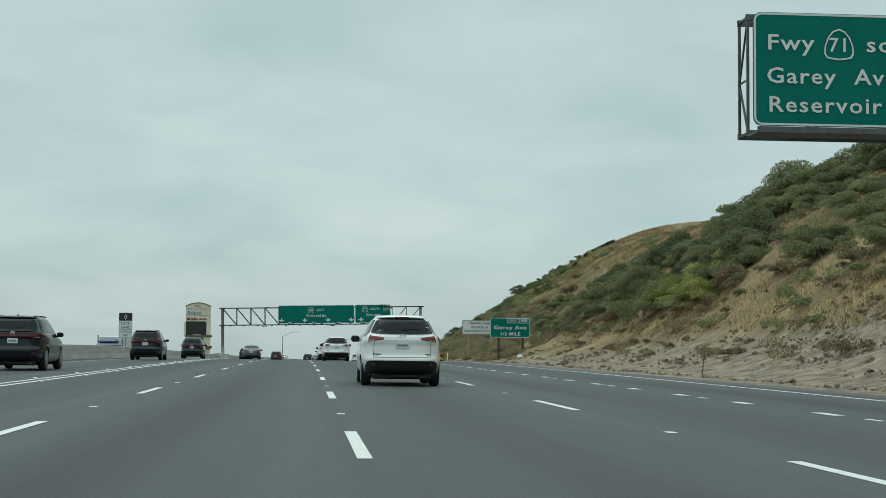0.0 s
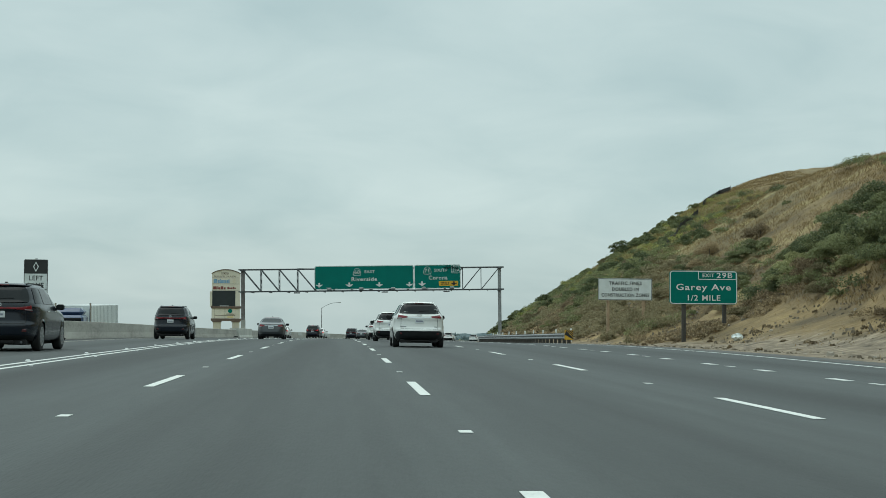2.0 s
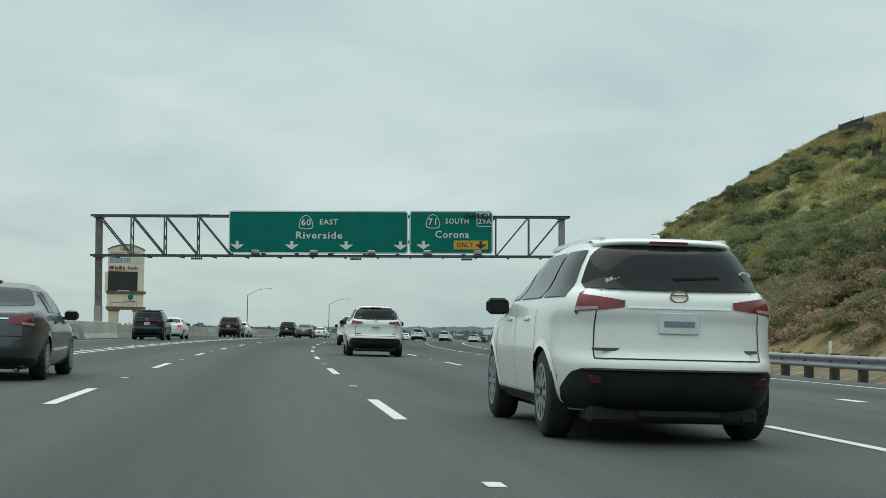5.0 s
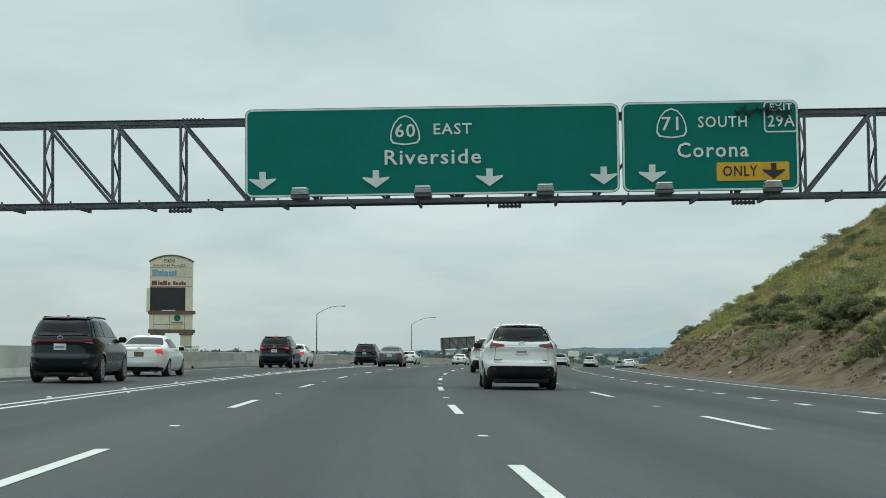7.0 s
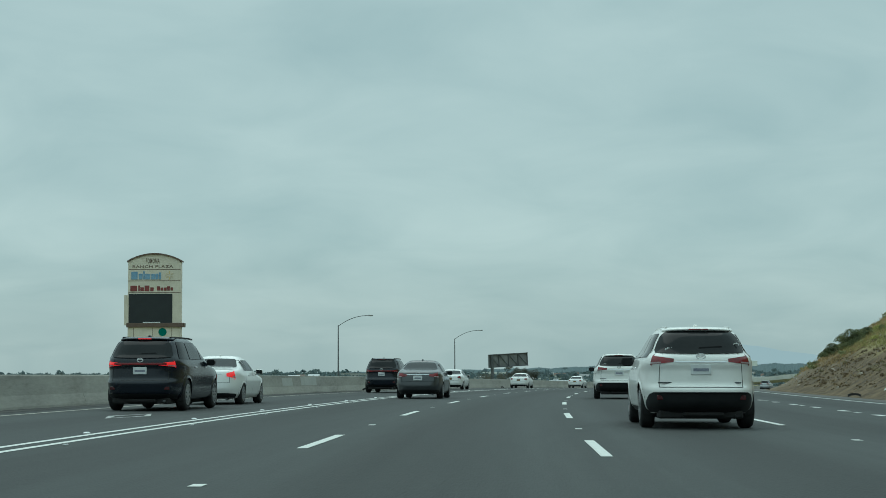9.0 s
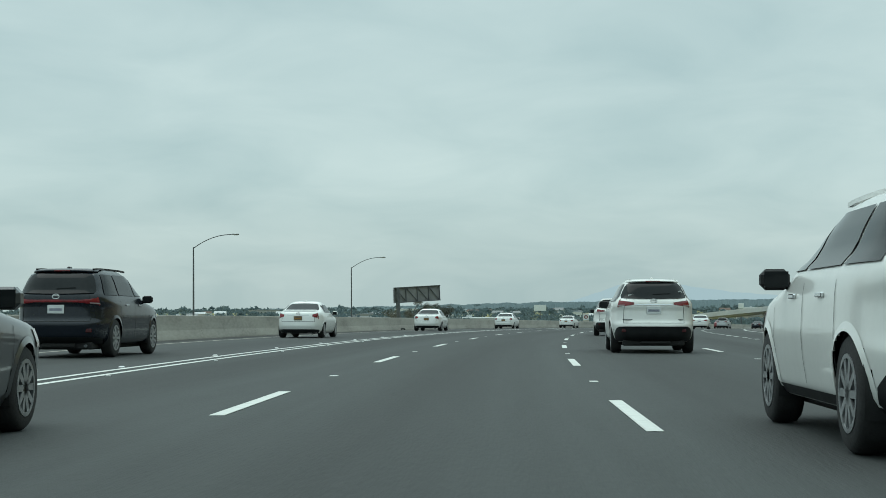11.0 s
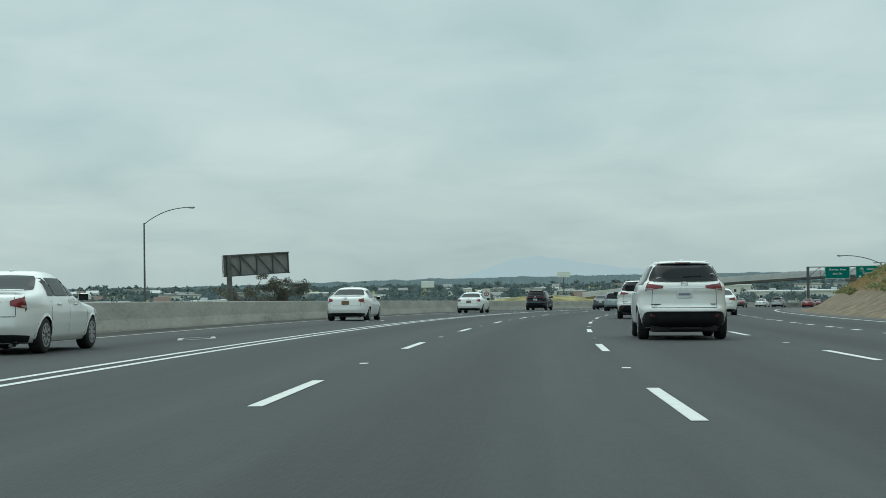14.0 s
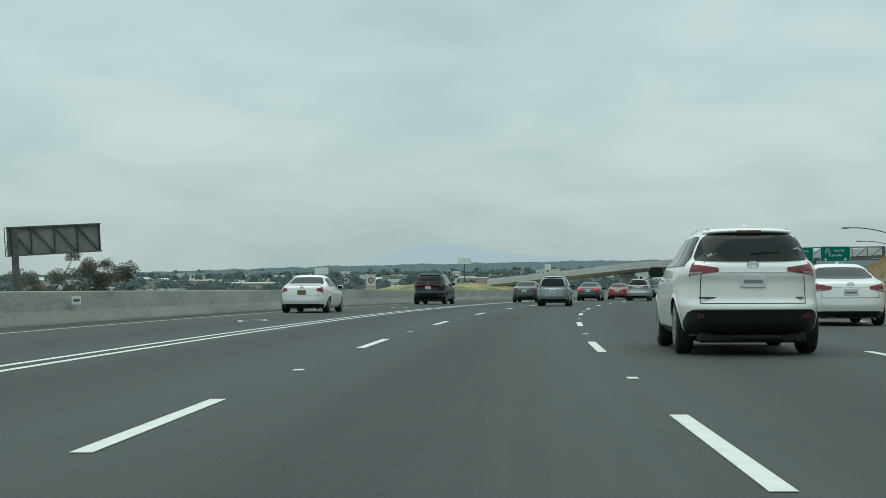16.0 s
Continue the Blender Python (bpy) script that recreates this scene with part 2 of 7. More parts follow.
BLACK_SIGN = material("black_sign_ink", [(0.012, 0.012, 0.012), (0.025, 0.025, 0.025)], 3.0, (0.5, 0.7))
YELLOW_SIGN = material("amber_sign_sheeting", [(0.55, 0.30, 0.018), (0.68, 0.38, 0.025)], 2.0, (0.4, 0.6))
WOOD = material("timber_post", [(0.30, 0.205, 0.125), (0.44, 0.315, 0.205)], 3.0, (0.8, 0.95), bump=0.5, bump_scale=12, stretch=(6, 6, 0.6))
WOOD_DARK = material("dark_timber_post", [(0.040, 0.036, 0.031), (0.080, 0.071, 0.062)], 3.0, (0.8, 0.95), bump=0.5, bump_scale=12, stretch=(6, 6, 0.6))
EARTH = bpy.data.materials.new("ground_cover")
CLOD = material("soil_clods", [(0.125, 0.100, 0.071), (0.225, 0.182, 0.130), (0.330, 0.270, 0.196)], 1.2, (0.9, 1.0), each=0.35)
CLOD_CLAY = material("clay_clods", [(0.072, 0.049, 0.025), (0.135, 0.094, 0.049), (0.215, 0.158, 0.094)], 1.2, (0.9, 1.0), each=0.35)
STUCCO = material("cream_stucco", [(0.57, 0.52, 0.435), (0.67, 0.615, 0.53)], 0.8, (0.8, 0.95), bump=0.2)
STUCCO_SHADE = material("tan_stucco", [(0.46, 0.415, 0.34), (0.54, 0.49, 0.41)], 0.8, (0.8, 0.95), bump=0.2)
BROWN_TRIM = material("brown_trim", [(0.10, 0.065, 0.05), (0.15, 0.105, 0.085)], 1.5, (0.7, 0.9))
SCREEN = material("dark_display", [(0.006, 0.010, 0.014), (0.012, 0.018, 0.022)], 1.0, (0.3, 0.5))
BLUE_LETTER = material("faded_blue_letters", [(0.12, 0.26, 0.42), (0.22, 0.36, 0.50)], 2.0, (0.5, 0.7))
RED_LETTER = material("faded_red_letters", [(0.15, 0.030, 0.030), (0.23, 0.05, 0.045)], 2.0, (0.5, 0.7))
STRAW_LETTER = material("faded_yellow_letters", [(0.55, 0.42, 0.20), (0.65, 0.52, 0.28)], 2.0, (0.5, 0.7))
LEAF_DARK = material("dark_leaves", [(0.096, 0.115, 0.056), (0.168, 0.190, 0.088), (0.248, 0.264, 0.124)], 0.8, (0.6, 0.85), each=0.28)
LEAF_MID = material("sage_leaves", [(0.169, 0.186, 0.088), (0.268, 0.283, 0.131), (0.38, 0.372, 0.177)], 0.8, (0.7, 0.9), each=0.28)
LEAF_LIME = material("yellow_green_leaves", [(0.179, 0.2, 0.054), (0.294, 0.302, 0.084), (0.407, 0.39, 0.135)], 0.8, (0.7, 0.9), each=0.28)
LEAF_DRY = material("dry_brush", [(0.163, 0.124, 0.076), (0.302, 0.229, 0.136), (0.443, 0.346, 0.206)], 0.8, (0.8, 1.0), each=0.28)
LEAF_GREY = material("grey_brush", [(0.146, 0.127, 0.071), (0.232, 0.2, 0.113), (0.319, 0.272, 0.162)], 0.8, (0.8, 1.0), each=0.28)
LEAF_TWIG = material("grey_brown_foliage", [(0.066, 0.068, 0.054), (0.112, 0.112, 0.088), (0.160, 0.156, 0.124)], 0.8, (0.8, 1.0), each=0.28)
GRASS_DRY = material("dry_grass", [(0.17, 0.118, 0.055), (0.265, 0.183, 0.085), (0.360, 0.255, 0.122)], 0.3, (0.8, 1.0), each=0.3)
GRASS_GREEN = material("olive_grass", [(0.22, 0.213, 0.08), (0.386, 0.354, 0.139)], 0.3, (0.8, 1.0), each=0.3)
BARK = material("grey_bark", [(0.06, 0.05, 0.042), (0.12, 0.10, 0.085)], 4.0, (0.85, 1.0), bump=0.6)
ROCK = material("pale_rock", [(0.22, 0.19, 0.15), (0.36, 0.32, 0.26)], 3.0, (0.85, 1.0), bump=0.6)
RUBBER = material("tyre_rubber", [(0.012, 0.012, 0.012), (0.026, 0.026, 0.026)], 8.0, (0.75, 0.92), bump=0.2)
BLACK_PLASTIC = material("black_plastic_trim", [(0.007, 0.008, 0.009), (0.014, 0.015, 0.016)], 6.0, (0.45, 0.65), bump=0.1, spec=0.3)
UNDER = material("dark_underbody", [(0.010, 0.010, 0.010), (0.018, 0.018, 0.018)], 6.0, (0.8, 0.95))
ALLOY = material("alloy_rim", [(0.36, 0.37, 0.38), (0.46, 0.47, 0.48)], 8.0, (0.25, 0.4), metal=0.85)
CHROME = material("chrome_trim", [(0.62, 0.63, 0.64), (0.70, 0.71, 0.72)], 8.0, (0.08, 0.18), metal=1.0)
GLASS = material("tinted_car_glass", [(0.010, 0.012, 0.013), (0.016, 0.018, 0.019)], 2.0, (0.05, 0.09), spec=0.14)
LAMP_RED = material("red_tail_lens", [(0.10, 0.005, 0.008), (0.27, 0.014, 0.020)], 5.0, (0.1, 0.2), coat=0.3)
REFLECTOR = material("dark_red_reflector", [(0.035, 0.004, 0.006), (0.075, 0.006, 0.009)], 9.0, (0.2, 0.3))
LAMP_LIT = glowing("lit_tail_lens", (0.72, 0.022, 0.026), 0.62)
LAMP_CLEAR = material("clear_lens", [(0.30, 0.22, 0.22), (0.42, 0.34, 0.34)], 9.0, (0.1, 0.2), coat=0.3)
PLATE = material("number_plate_white", [(0.58, 0.60, 0.60), (0.68, 0.70, 0.70)], 9.0, (0.4, 0.6))
PLATE_INK = material("faded_plate_ink", [(0.12, 0.13, 0.18), (0.30, 0.31, 0.36)], 60.0, (0.4, 0.6))
AMBER_INK = material("dull_amber_ink", [(0.20, 0.10, 0.02), (0.34, 0.18, 0.03)], 40.0, (0.4, 0.6))
PLATE_OLD = material("dark_plate_frame", [(0.10, 0.07, 0.045), (0.20, 0.15, 0.08)], 9.0, (0.4, 0.6))


def oil_tracks(m, depth):
    """Darker oil bands along the middle of each lane and paler wheel paths, broken up along the road."""
    nodes, links = m.node_tree.nodes, m.node_tree.links
    b = nodes["Principled BSDF"]
    base = b.inputs["Base Color"].links[0].from_socket
    tc, sp = nodes.new("ShaderNodeTexCoord"), nodes.new("ShaderNodeSeparateXYZ")
    links.new(tc.outputs["UV"], sp.inputs[0])
    wob, mp = nodes.new("ShaderNodeTexNoise"), nodes.new("ShaderNodeMapping")
    mp.inputs["Scale"].default_value = (0.45, 0.022, 1)
    links.new(tc.outputs["UV"], mp.inputs[0])
    links.new(mp.outputs[0], wob.inputs["Vector"])
    wob.inputs["Scale"].default_value, wob.inputs["Detail"].default_value = 1.0, 3.0

    def calc(op, a, c, clamp=False):
        n = nodes.new("ShaderNodeMath")
        n.operation, n.use_clamp = op, clamp
        for i, v in enumerate((a, c)):
            if isinstance(v, (int, float)):
                n.inputs[i].default_value = v
            elif v is not None:
                links.new(v, n.inputs[i])
        return n.outputs[0]

    phase = calc("MULTIPLY", calc("ADD", calc("SUBTRACT", sp.outputs["X"], 1.85), calc("MULTIPLY", wob.outputs[0], 0.5)), 2 * math.pi / 3.64)
    wave = calc("MULTIPLY_ADD", calc("COSINE", phase, 0.0), 0.5)
    wave.node.inputs[2].default_value = 0.5
    band = calc("POWER", wave, 1.7)
    amount = calc("MULTIPLY", band, calc("MULTIPLY", wob.outputs[0], 2.0 * depth))
    # asphalt colour is scaled up before station 185 and down past 240
    tone_by_station = nodes.new("ShaderNodeMapRange")
    tone_by_station.inputs["From Min"].default_value, tone_by_station.inputs["From Max"].default_value = 185.0, 240.0
    tone_by_station.inputs["To Min"].default_value, tone_by_station.inputs["To Max"].default_value = 1.17, 0.80
    links.new(sp.outputs["Y"], tone_by_station.inputs["Value"])
    streak, sm, sr = nodes.new("ShaderNodeTexNoise"), nodes.new("ShaderNodeMapping"), nodes.new("ShaderNodeMapRange")
    sm.inputs["Scale"].default_value = (1.5, 0.022, 1)
    links.new(tc.outputs["UV"], sm.inputs[0])
    links.new(sm.outputs[0], streak.inputs["Vector"])
    streak.inputs["Scale"].default_value, streak.inputs["Detail"].default_value, streak.inputs["Roughness"].default_value = 1.0, 5.0, 0.6
    sr.inputs["From Min"].default_value, sr.inputs["From Max"].default_value = 0.32, 0.66
    sr.inputs["To Min"].default_value, sr.inputs["To Max"].default_value = 0.80, 1.14
    links.new(streak.outputs[0], sr.inputs["Value"])
    keep = calc("MULTIPLY", calc("MULTIPLY", calc("SUBTRACT", 1.08, amount), tone_by_station.outputs[0]), sr.outputs[0])
    mul = nodes.new("ShaderNodeVectorMath")
    mul.operation = "SCALE"
    links.new(base, mul.inputs[0])
    links.new(keep, mul.inputs["Scale"])
    links.new(mul.outputs[0], b.inputs["Base Color"])


oil_tracks(ASPHALT, 0.40)


def thin_leaf(m, share):
    """Light passes through the leaves."""
    nodes, links = m.node_tree.nodes, m.node_tree.links
    b, o = nodes["Principled BSDF"], nodes["Material Output"]
    tr, mx = nodes.new("ShaderNodeBsdfTranslucent"), nodes.new("ShaderNodeMixShader")
    links.new(b.inputs["Base Color"].links[0].from_socket, tr.inputs["Color"])
    mx.inputs[0].default_value = share
    links.new(b.outputs[0], mx.inputs[1])
    links.new(tr.outputs[0], mx.inputs[2])
    links.new(mx.outputs[0], o.inputs["Surface"])


for leaf in (LEAF_DARK, LEAF_MID, LEAF_LIME, LEAF_DRY, LEAF_GREY, GRASS_DRY, GRASS_GREEN):
    thin_leaf(leaf, 0.4)


def ground_material(m):
    """Bare dirt, dry grass and green grass, mixed by the cover stored with the ground."""
    m.use_nodes = True
    nodes, links = m.node_tree.nodes, m.node_tree.links
    b = nodes["Principled BSDF"]
    b.inputs["Roughness"].default_value = 0.95
    tc = nodes.new("ShaderNodeTexCoord")

    def layer(scale, colours, lo, hi):
        n, r = nodes.new("ShaderNodeTexNoise"), nodes.new("ShaderNodeValToRGB")
        n.inputs["Scale"].default_value, n.inputs["Detail"].default_value, n.inputs["Roughness"].default_value = scale, 10.0, 0.62
        links.new(tc.outputs["Object"], n.inputs["Vector"])
        links.new(n.outputs[0], r.inputs[0])
        e = r.color_ramp.elements
        e[0].position, e[0].color = lo, (*colours[0], 1)
        e[1].position, e[1].color = hi, (*colours[-1], 1)
        for i, c in enumerate(colours[1:-1]):
            el = e.new(lo + (hi - lo) * (i + 1) / (len(colours) - 1))
            el.color = (*c, 1)
        return n, r

    nd, dirt = layer(1.4, [(0.084, 0.064, 0.043), (0.200, 0.156, 0.106), (0.308, 0.246, 0.169)], 0.34, 0.66)
    ng, dry = layer(0.22, [(0.090, 0.064, 0.030), (0.185, 0.127, 0.056), (0.300, 0.208, 0.092)], 0.34, 0.66)
    nc, clay = layer(0.9, [(0.042, 0.027, 0.012), (0.094, 0.063, 0.029), (0.152, 0.106, 0.056)], 0.34, 0.66)
    nv, green = layer(0.22, [(0.105, 0.105, 0.044), (0.215, 0.205, 0.081), (0.310, 0.276, 0.119)], 0.34, 0.66)
    cover = nodes.new("ShaderNodeAttribute")
    cover.attribute_name = "cover"
    parts = nodes.new("ShaderNodeSeparateColor")
    links.new(cover.outputs["Color"], parts.inputs[0])
    earth = nodes.new("ShaderNodeMix")
    earth.data_type = "RGBA"
    links.new(parts.outputs["Blue"], earth.inputs["Factor"])
    links.new(dirt.outputs[0], earth.inputs["A"])
    links.new(clay.outputs[0], earth.inputs["B"])
    last = dry.outputs[0]
    for chan, src, nn in (("Red", earth.outputs["Result"], nd), ("Green", green.outputs[0], nv)):
        edge = nodes.new("ShaderNodeMath")
        edge.operation, edge.use_clamp = "MULTIPLY_ADD", True
        edge.inputs[1].default_value, edge.inputs[2].default_value = 3.0, -1.5
        links.new(nn.outputs[0], edge.inputs[0])
        w = nodes.new("ShaderNodeMath")
        w.operation, w.use_clamp = "MULTIPLY_ADD", True
        links.new(parts.outputs[chan], w.inputs[0])
        w.inputs[1].default_value = 2.0
        off = nodes.new("ShaderNodeMath")
        off.operation, off.inputs[1].default_value = "SUBTRACT", 0.6
        links.new(edge.outputs[0], off.inputs[0])
        links.new(off.outputs[0], w.inputs[2])
        mx = nodes.new("ShaderNodeMix")
        mx.data_type = "RGBA"
        links.new(w.outputs[0], mx.inputs["Factor"])
        links.new(last, mx.inputs["A"])
        links.new(src, mx.inputs["B"])
        last = mx.outputs["Result"]
    links.new(last, b.inputs["Base Color"])
    bn, bp = nodes.new("ShaderNodeTexNoise"), nodes.new("ShaderNodeBump")
    bn.inputs["Scale"].default_value, bn.inputs["Detail"].default_value = 2.6, 14.0
    links.new(tc.outputs["Object"], bn.inputs["Vector"])
    bp.inputs["Strength"].default_value, bp.inputs["Distance"].default_value = 0.8, 0.20
    # rain rills that run down the cut, across the road's direction
    rill, rm, sum_ = nodes.new("ShaderNodeTexNoise"), nodes.new("ShaderNodeMapping"), nodes.new("ShaderNodeMath")
    rm.inputs["Scale"].default_value, rm.inputs["Rotation"].default_value = (0.35, 1.5, 0.5), (0, 0, radians(24))
    rill.inputs["Scale"].default_value, rill.inputs["Detail"].default_value = 1.0, 6.0
    links.new(tc.outputs["Object"], rm.inputs[0])
    links.new(rm.outputs[0], rill.inputs["Vector"])
    sum_.operation = "MULTIPLY_ADD"
    sum_.inputs[1].default_value = 0.32
    links.new(rill.outputs[0], sum_.inputs[0])
    links.new(bn.outputs[0], sum_.inputs[2])
    links.new(sum_.outputs[0], bp.inputs["Height"])
    links.new(bp.outputs[0], b.inputs["Normal"])


ground_material(EARTH)


def car_paint(name, colour, metal=0.0):
    lo = tuple(c * 0.93 for c in colour)
    return material(name, [lo, colour], 1.5, (0.28, 0.40), metal=metal, coat=0.7)


PAINT_PEARL = car_paint("pearl_white_paint", (0.81, 0.81, 0.775))
PAINT_WHITE = car_paint("white_paint", (0.78, 0.79, 0.765))
PAINT_BLACK = material("dark_navy_black_paint", [(0.006, 0.009, 0.014), (0.010, 0.014, 0.022)], 1.5, (0.14, 0.24), spec=0.36, coat=0.12)
PAINT_GREY = car_paint("dark_grey_paint", (0.048, 0.053, 0.058), 0.3)
PAINT_SILVER = car_paint("silver_blue_paint", (0.24, 0.275, 0.29), 0.4)
PAINT_LIGHT = car_paint("light_silver_paint", (0.42, 0.44, 0.45), 0.3)
PAINT_RED = car_paint("dark_red_paint", (0.24, 0.018, 0.024))
PAINT_BLUE = car_paint("truck_blue_paint", (0.030, 0.060, 0.130))


# ---- mesh helpers ----
def link_mesh(name, verts, faces, mat, parent=None, label="", smooth=False, uvs=None):
    """One mesh object from arrays of corners and faces, under parent if one is given."""
    me = bpy.data.meshes.new(name)
    me.from_pydata([tuple(map(float, v)) for v in verts], [], [tuple(map(int, f)) for f in faces])
    if mat:
        me.materials.append(mat)
    if smooth:
        me.polygons.foreach_set("use_smooth", [True] * len(me.polygons))
    if uvs is not None:
        layer = me.uv_layers.new(name="plan")
        loops = np.zeros(len(me.loops), dtype=np.int32)
        me.loops.foreach_get("vertex_index", loops)
        layer.data.foreach_set("uv", np.asarray(uvs, dtype=np.float32)[loops].ravel())
    me.update()
    ob = new(name, me)
    if parent:
        ob.parent = parent
    if label:
        tagged(ob, label=label)
    return ob


def part(name, bm, mat, parent, label="", smooth=False):
    me = bpy.data.meshes.new(name)
    bm.to_mesh(me)
    bm.free()
    if mat:
        me.materials.append(mat)
    if smooth:
        me.polygons.foreach_set("use_smooth", [True] * len(me.polygons))
    ob = new(name, me)
    if parent:
        ob.parent = parent
    if label:
        tagged(ob, label=label)
    return ob


def thing(name, m, label, category, group="", kind=""):
    ob = new(name)
    ob.empty_display_size = 0.3
    ob.matrix_world = m
    return tagged(ob, label, category, group, kind)


def box(bm, x0, x1, y0, y1, z0, z1, bevel=0.0, turn=None):
    r = bmesh.ops.create_cube(bm, size=1.0)
    vs = r["verts"]
    for v in vs:
        v.co = Vector((x0 + (v.co.x + 0.5) * (x1 - x0), y0 + (v.co.y + 0.5) * (y1 - y0), z0 + (v.co.z + 0.5) * (z1 - z0)))
    if bevel:
        es = list({e for v in vs for e in v.link_edges})
        r = bmesh.ops.bevel(bm, geom=es, offset=bevel, segments=1, affect="EDGES")
        vs = list({v for f in r["faces"] for v in f.verts} | {v for v in vs if v.is_valid})
    if turn is not None:
        bmesh.ops.transform(bm, matrix=turn, verts=vs)
    return vs


def beam(bm, a, b, w, d=None, bevel=0.0):
    """A square bar from a to b."""
    a, b = Vector(a), Vector(b)
    q = (b - a).to_track_quat("Z", "Y").to_matrix().to_4x4()
    d = d or w
    return box(bm, -w / 2, w / 2, -d / 2, d / 2, 0, (b - a).length, bevel, Matrix.Translation(a) @ q)


def tube(bm, a, b, r1, r2=None, seg=10):
    a, b = Vector(a), Vector(b)
    q = (b - a).to_track_quat("Z", "Y").to_matrix().to_4x4()
    bmesh.ops.create_cone(bm, cap_ends=True, segments=seg, radius1=r1, radius2=r2 if r2 is not None else r1, depth=(b - a).length,
                          matrix=Matrix.Translation((a + b) / 2) @ q)


def strip(name, us, z, s0, s1, step, mat, parent=None, label="", dz=None, smooth=True):
    """A band along the road through the offsets us, lifted by z."""
    ss = np.linspace(s0, s1, int((s1 - s0) / step) + 1)
    n = len(us)
    zs = np.zeros(n) if dz is None else np.asarray(dz)
    v = np.concatenate([at(ss, np.full(len(ss), u), z + h) for u, h in zip(us, zs)])
    m = len(ss)
    f = [(i * m + j, (i + 1) * m + j, (i + 1) * m + j + 1, i * m + j + 1) for i in range(n - 1) for j in range(m - 1)]
    uv = np.concatenate([np.stack([np.full(m, u + 0.3 * h), ss], -1) for u, h in zip(us, zs)])
    return link_mesh(name, v, f, mat, parent, label, smooth, uv)


def letters(words, height, bold):
    """A flat mesh of words in the built-in font, capitals that high, centred, facing -y."""
    cu = bpy.data.curves.new("letters", "FONT")
    cu.body, cu.size, cu.offset, cu.align_x, cu.align_y = words, height / 0.70, bold, "CENTER", "CENTER"
    cu.resolution_u, cu.space_character = 2, 1.12
    ob = new("letters", cu)
    dg = bpy.context.evaluated_depsgraph_get()
    dg.update()
    me = bpy.data.meshes.new_from_object(ob.evaluated_get(dg))
    bpy.data.objects.remove(ob)
    bpy.data.curves.remove(cu)
    me.transform(Matrix.Rotation(radians(90), 4, "X"))
    return me


def write(words, x, z, height, mat, parent, width=None, y=-0.03, name="lettering"):
    """Words on a sign, centred at x, z; each word is a part of its own."""
    me = letters(words, height, 0.018 * height)
    if width:
        xs = [v.co.x for v in me.vertices]
        k = width / max(max(xs) - min(xs), 1e-6)
        me.transform(Matrix.Diagonal((k, 1, 1, 1)))
    me.materials.clear()
    me.materials.append(mat)
    n = len(words.split())
    if n > 1:
        xs = sorted(v.co.x for v in me.vertices)
        gaps = sorted(range(len(xs) - 1), key=lambda i: xs[i] - xs[i + 1])[:n - 1]
        cuts = [-1e9] + sorted((xs[i] + xs[i + 1]) / 2 for i in gaps) + [1e9]
    else:
        cuts = [-1e9, 1e9]
    for lo, hi in zip(cuts[:-1], cuts[1:]):
        bm = bmesh.new()
        bm.from_mesh(me)
        bmesh.ops.delete(bm, geom=[v for v in bm.verts if not lo < v.co.x <= hi], context="VERTS")
        ob = part(name, bm, mat, parent)
        ob.location = (x, y, z)
    bpy.data.meshes.remove(me)


def panel(bm, x0, x1, z0, z1, y0, y1, r=0.0, seg=4):
    """An upright slab with rounded corners."""
    pts = []
    for cx, cz, a0 in ((x1 - r, z1 - r, 0), (x0 + r, z1 - r, 90), (x0 + r, z0 + r, 180), (x1 - r, z0 + r, 270)):
        for k in range(seg + 1 if r else 1):
            a = radians(a0 + 90 * k / seg) if r else 0
            pts.append((cx + r * math.cos(a), cz + r * math.sin(a)))
    front = [bm.verts.new((x, y0, z)) for x, z in pts]
    rear = [bm.verts.new((x, y1, z)) for x, z in pts]
    bm.faces.new(front[::-1])
    bm.faces.new(rear)
    for i in range(len(pts)):
        j = (i + 1) % len(pts)
        bm.faces.new((front[i], front[j], rear[j], rear[i]))


def outline(bm, x0, x1, z0, z1, r, w, y0, y1, seg=4):
    """A rounded frame line, w wide."""
    def ring(a0, a1, b0, b1, rr):
        pts = []
        for cx, cz, s in ((a1 - rr, b1 - rr, 0), (a0 + rr, b1 - rr, 90), (a0 + rr, b0 + rr, 180), (a1 - rr, b0 + rr, 270)):
            for k in range(seg + 1):
                a = radians(s + 90 * k / seg)
                pts.append((cx + rr * math.cos(a), cz + rr * math.sin(a)))
        return pts
    o, i = ring(x0, x1, z0, z1, r), ring(x0 + w, x1 - w, z0 + w, z1 - w, max(r - w, 0.005))
    vo = [bm.verts.new((x, y0, z)) for x, z in o]
    vi = [bm.verts.new((x, y0, z)) for x, z in i]
    wo = [bm.verts.new((x, y1, z)) for x, z in o]
    wi = [bm.verts.new((x, y1, z)) for x, z in i]
    n = len(o)
    for a in range(n):
        b = (a + 1) % n
        bm.faces.new((vo[b], vo[a], vi[a], vi[b]))
        bm.faces.new((vo[a], vo[b], wo[b], wo[a]))
        bm.faces.new((vi[b], vi[a], wi[a], wi[b]))


def arrow(bm, x, z, w, h, y):
    """A lane arrow that points down."""
    pts = [(-0.12, 0.5), (0.12, 0.5), (0.12, 0.06), (0.5, 0.12), (0.5, 0.02), (0, -0.5), (-0.5, 0.02), (-0.5, 0.12), (-0.12, 0.06)]
    vs = [bm.verts.new((x + a * w, y, z + b * h)) for a, b in pts]
    bm.faces.new(vs[::-1])


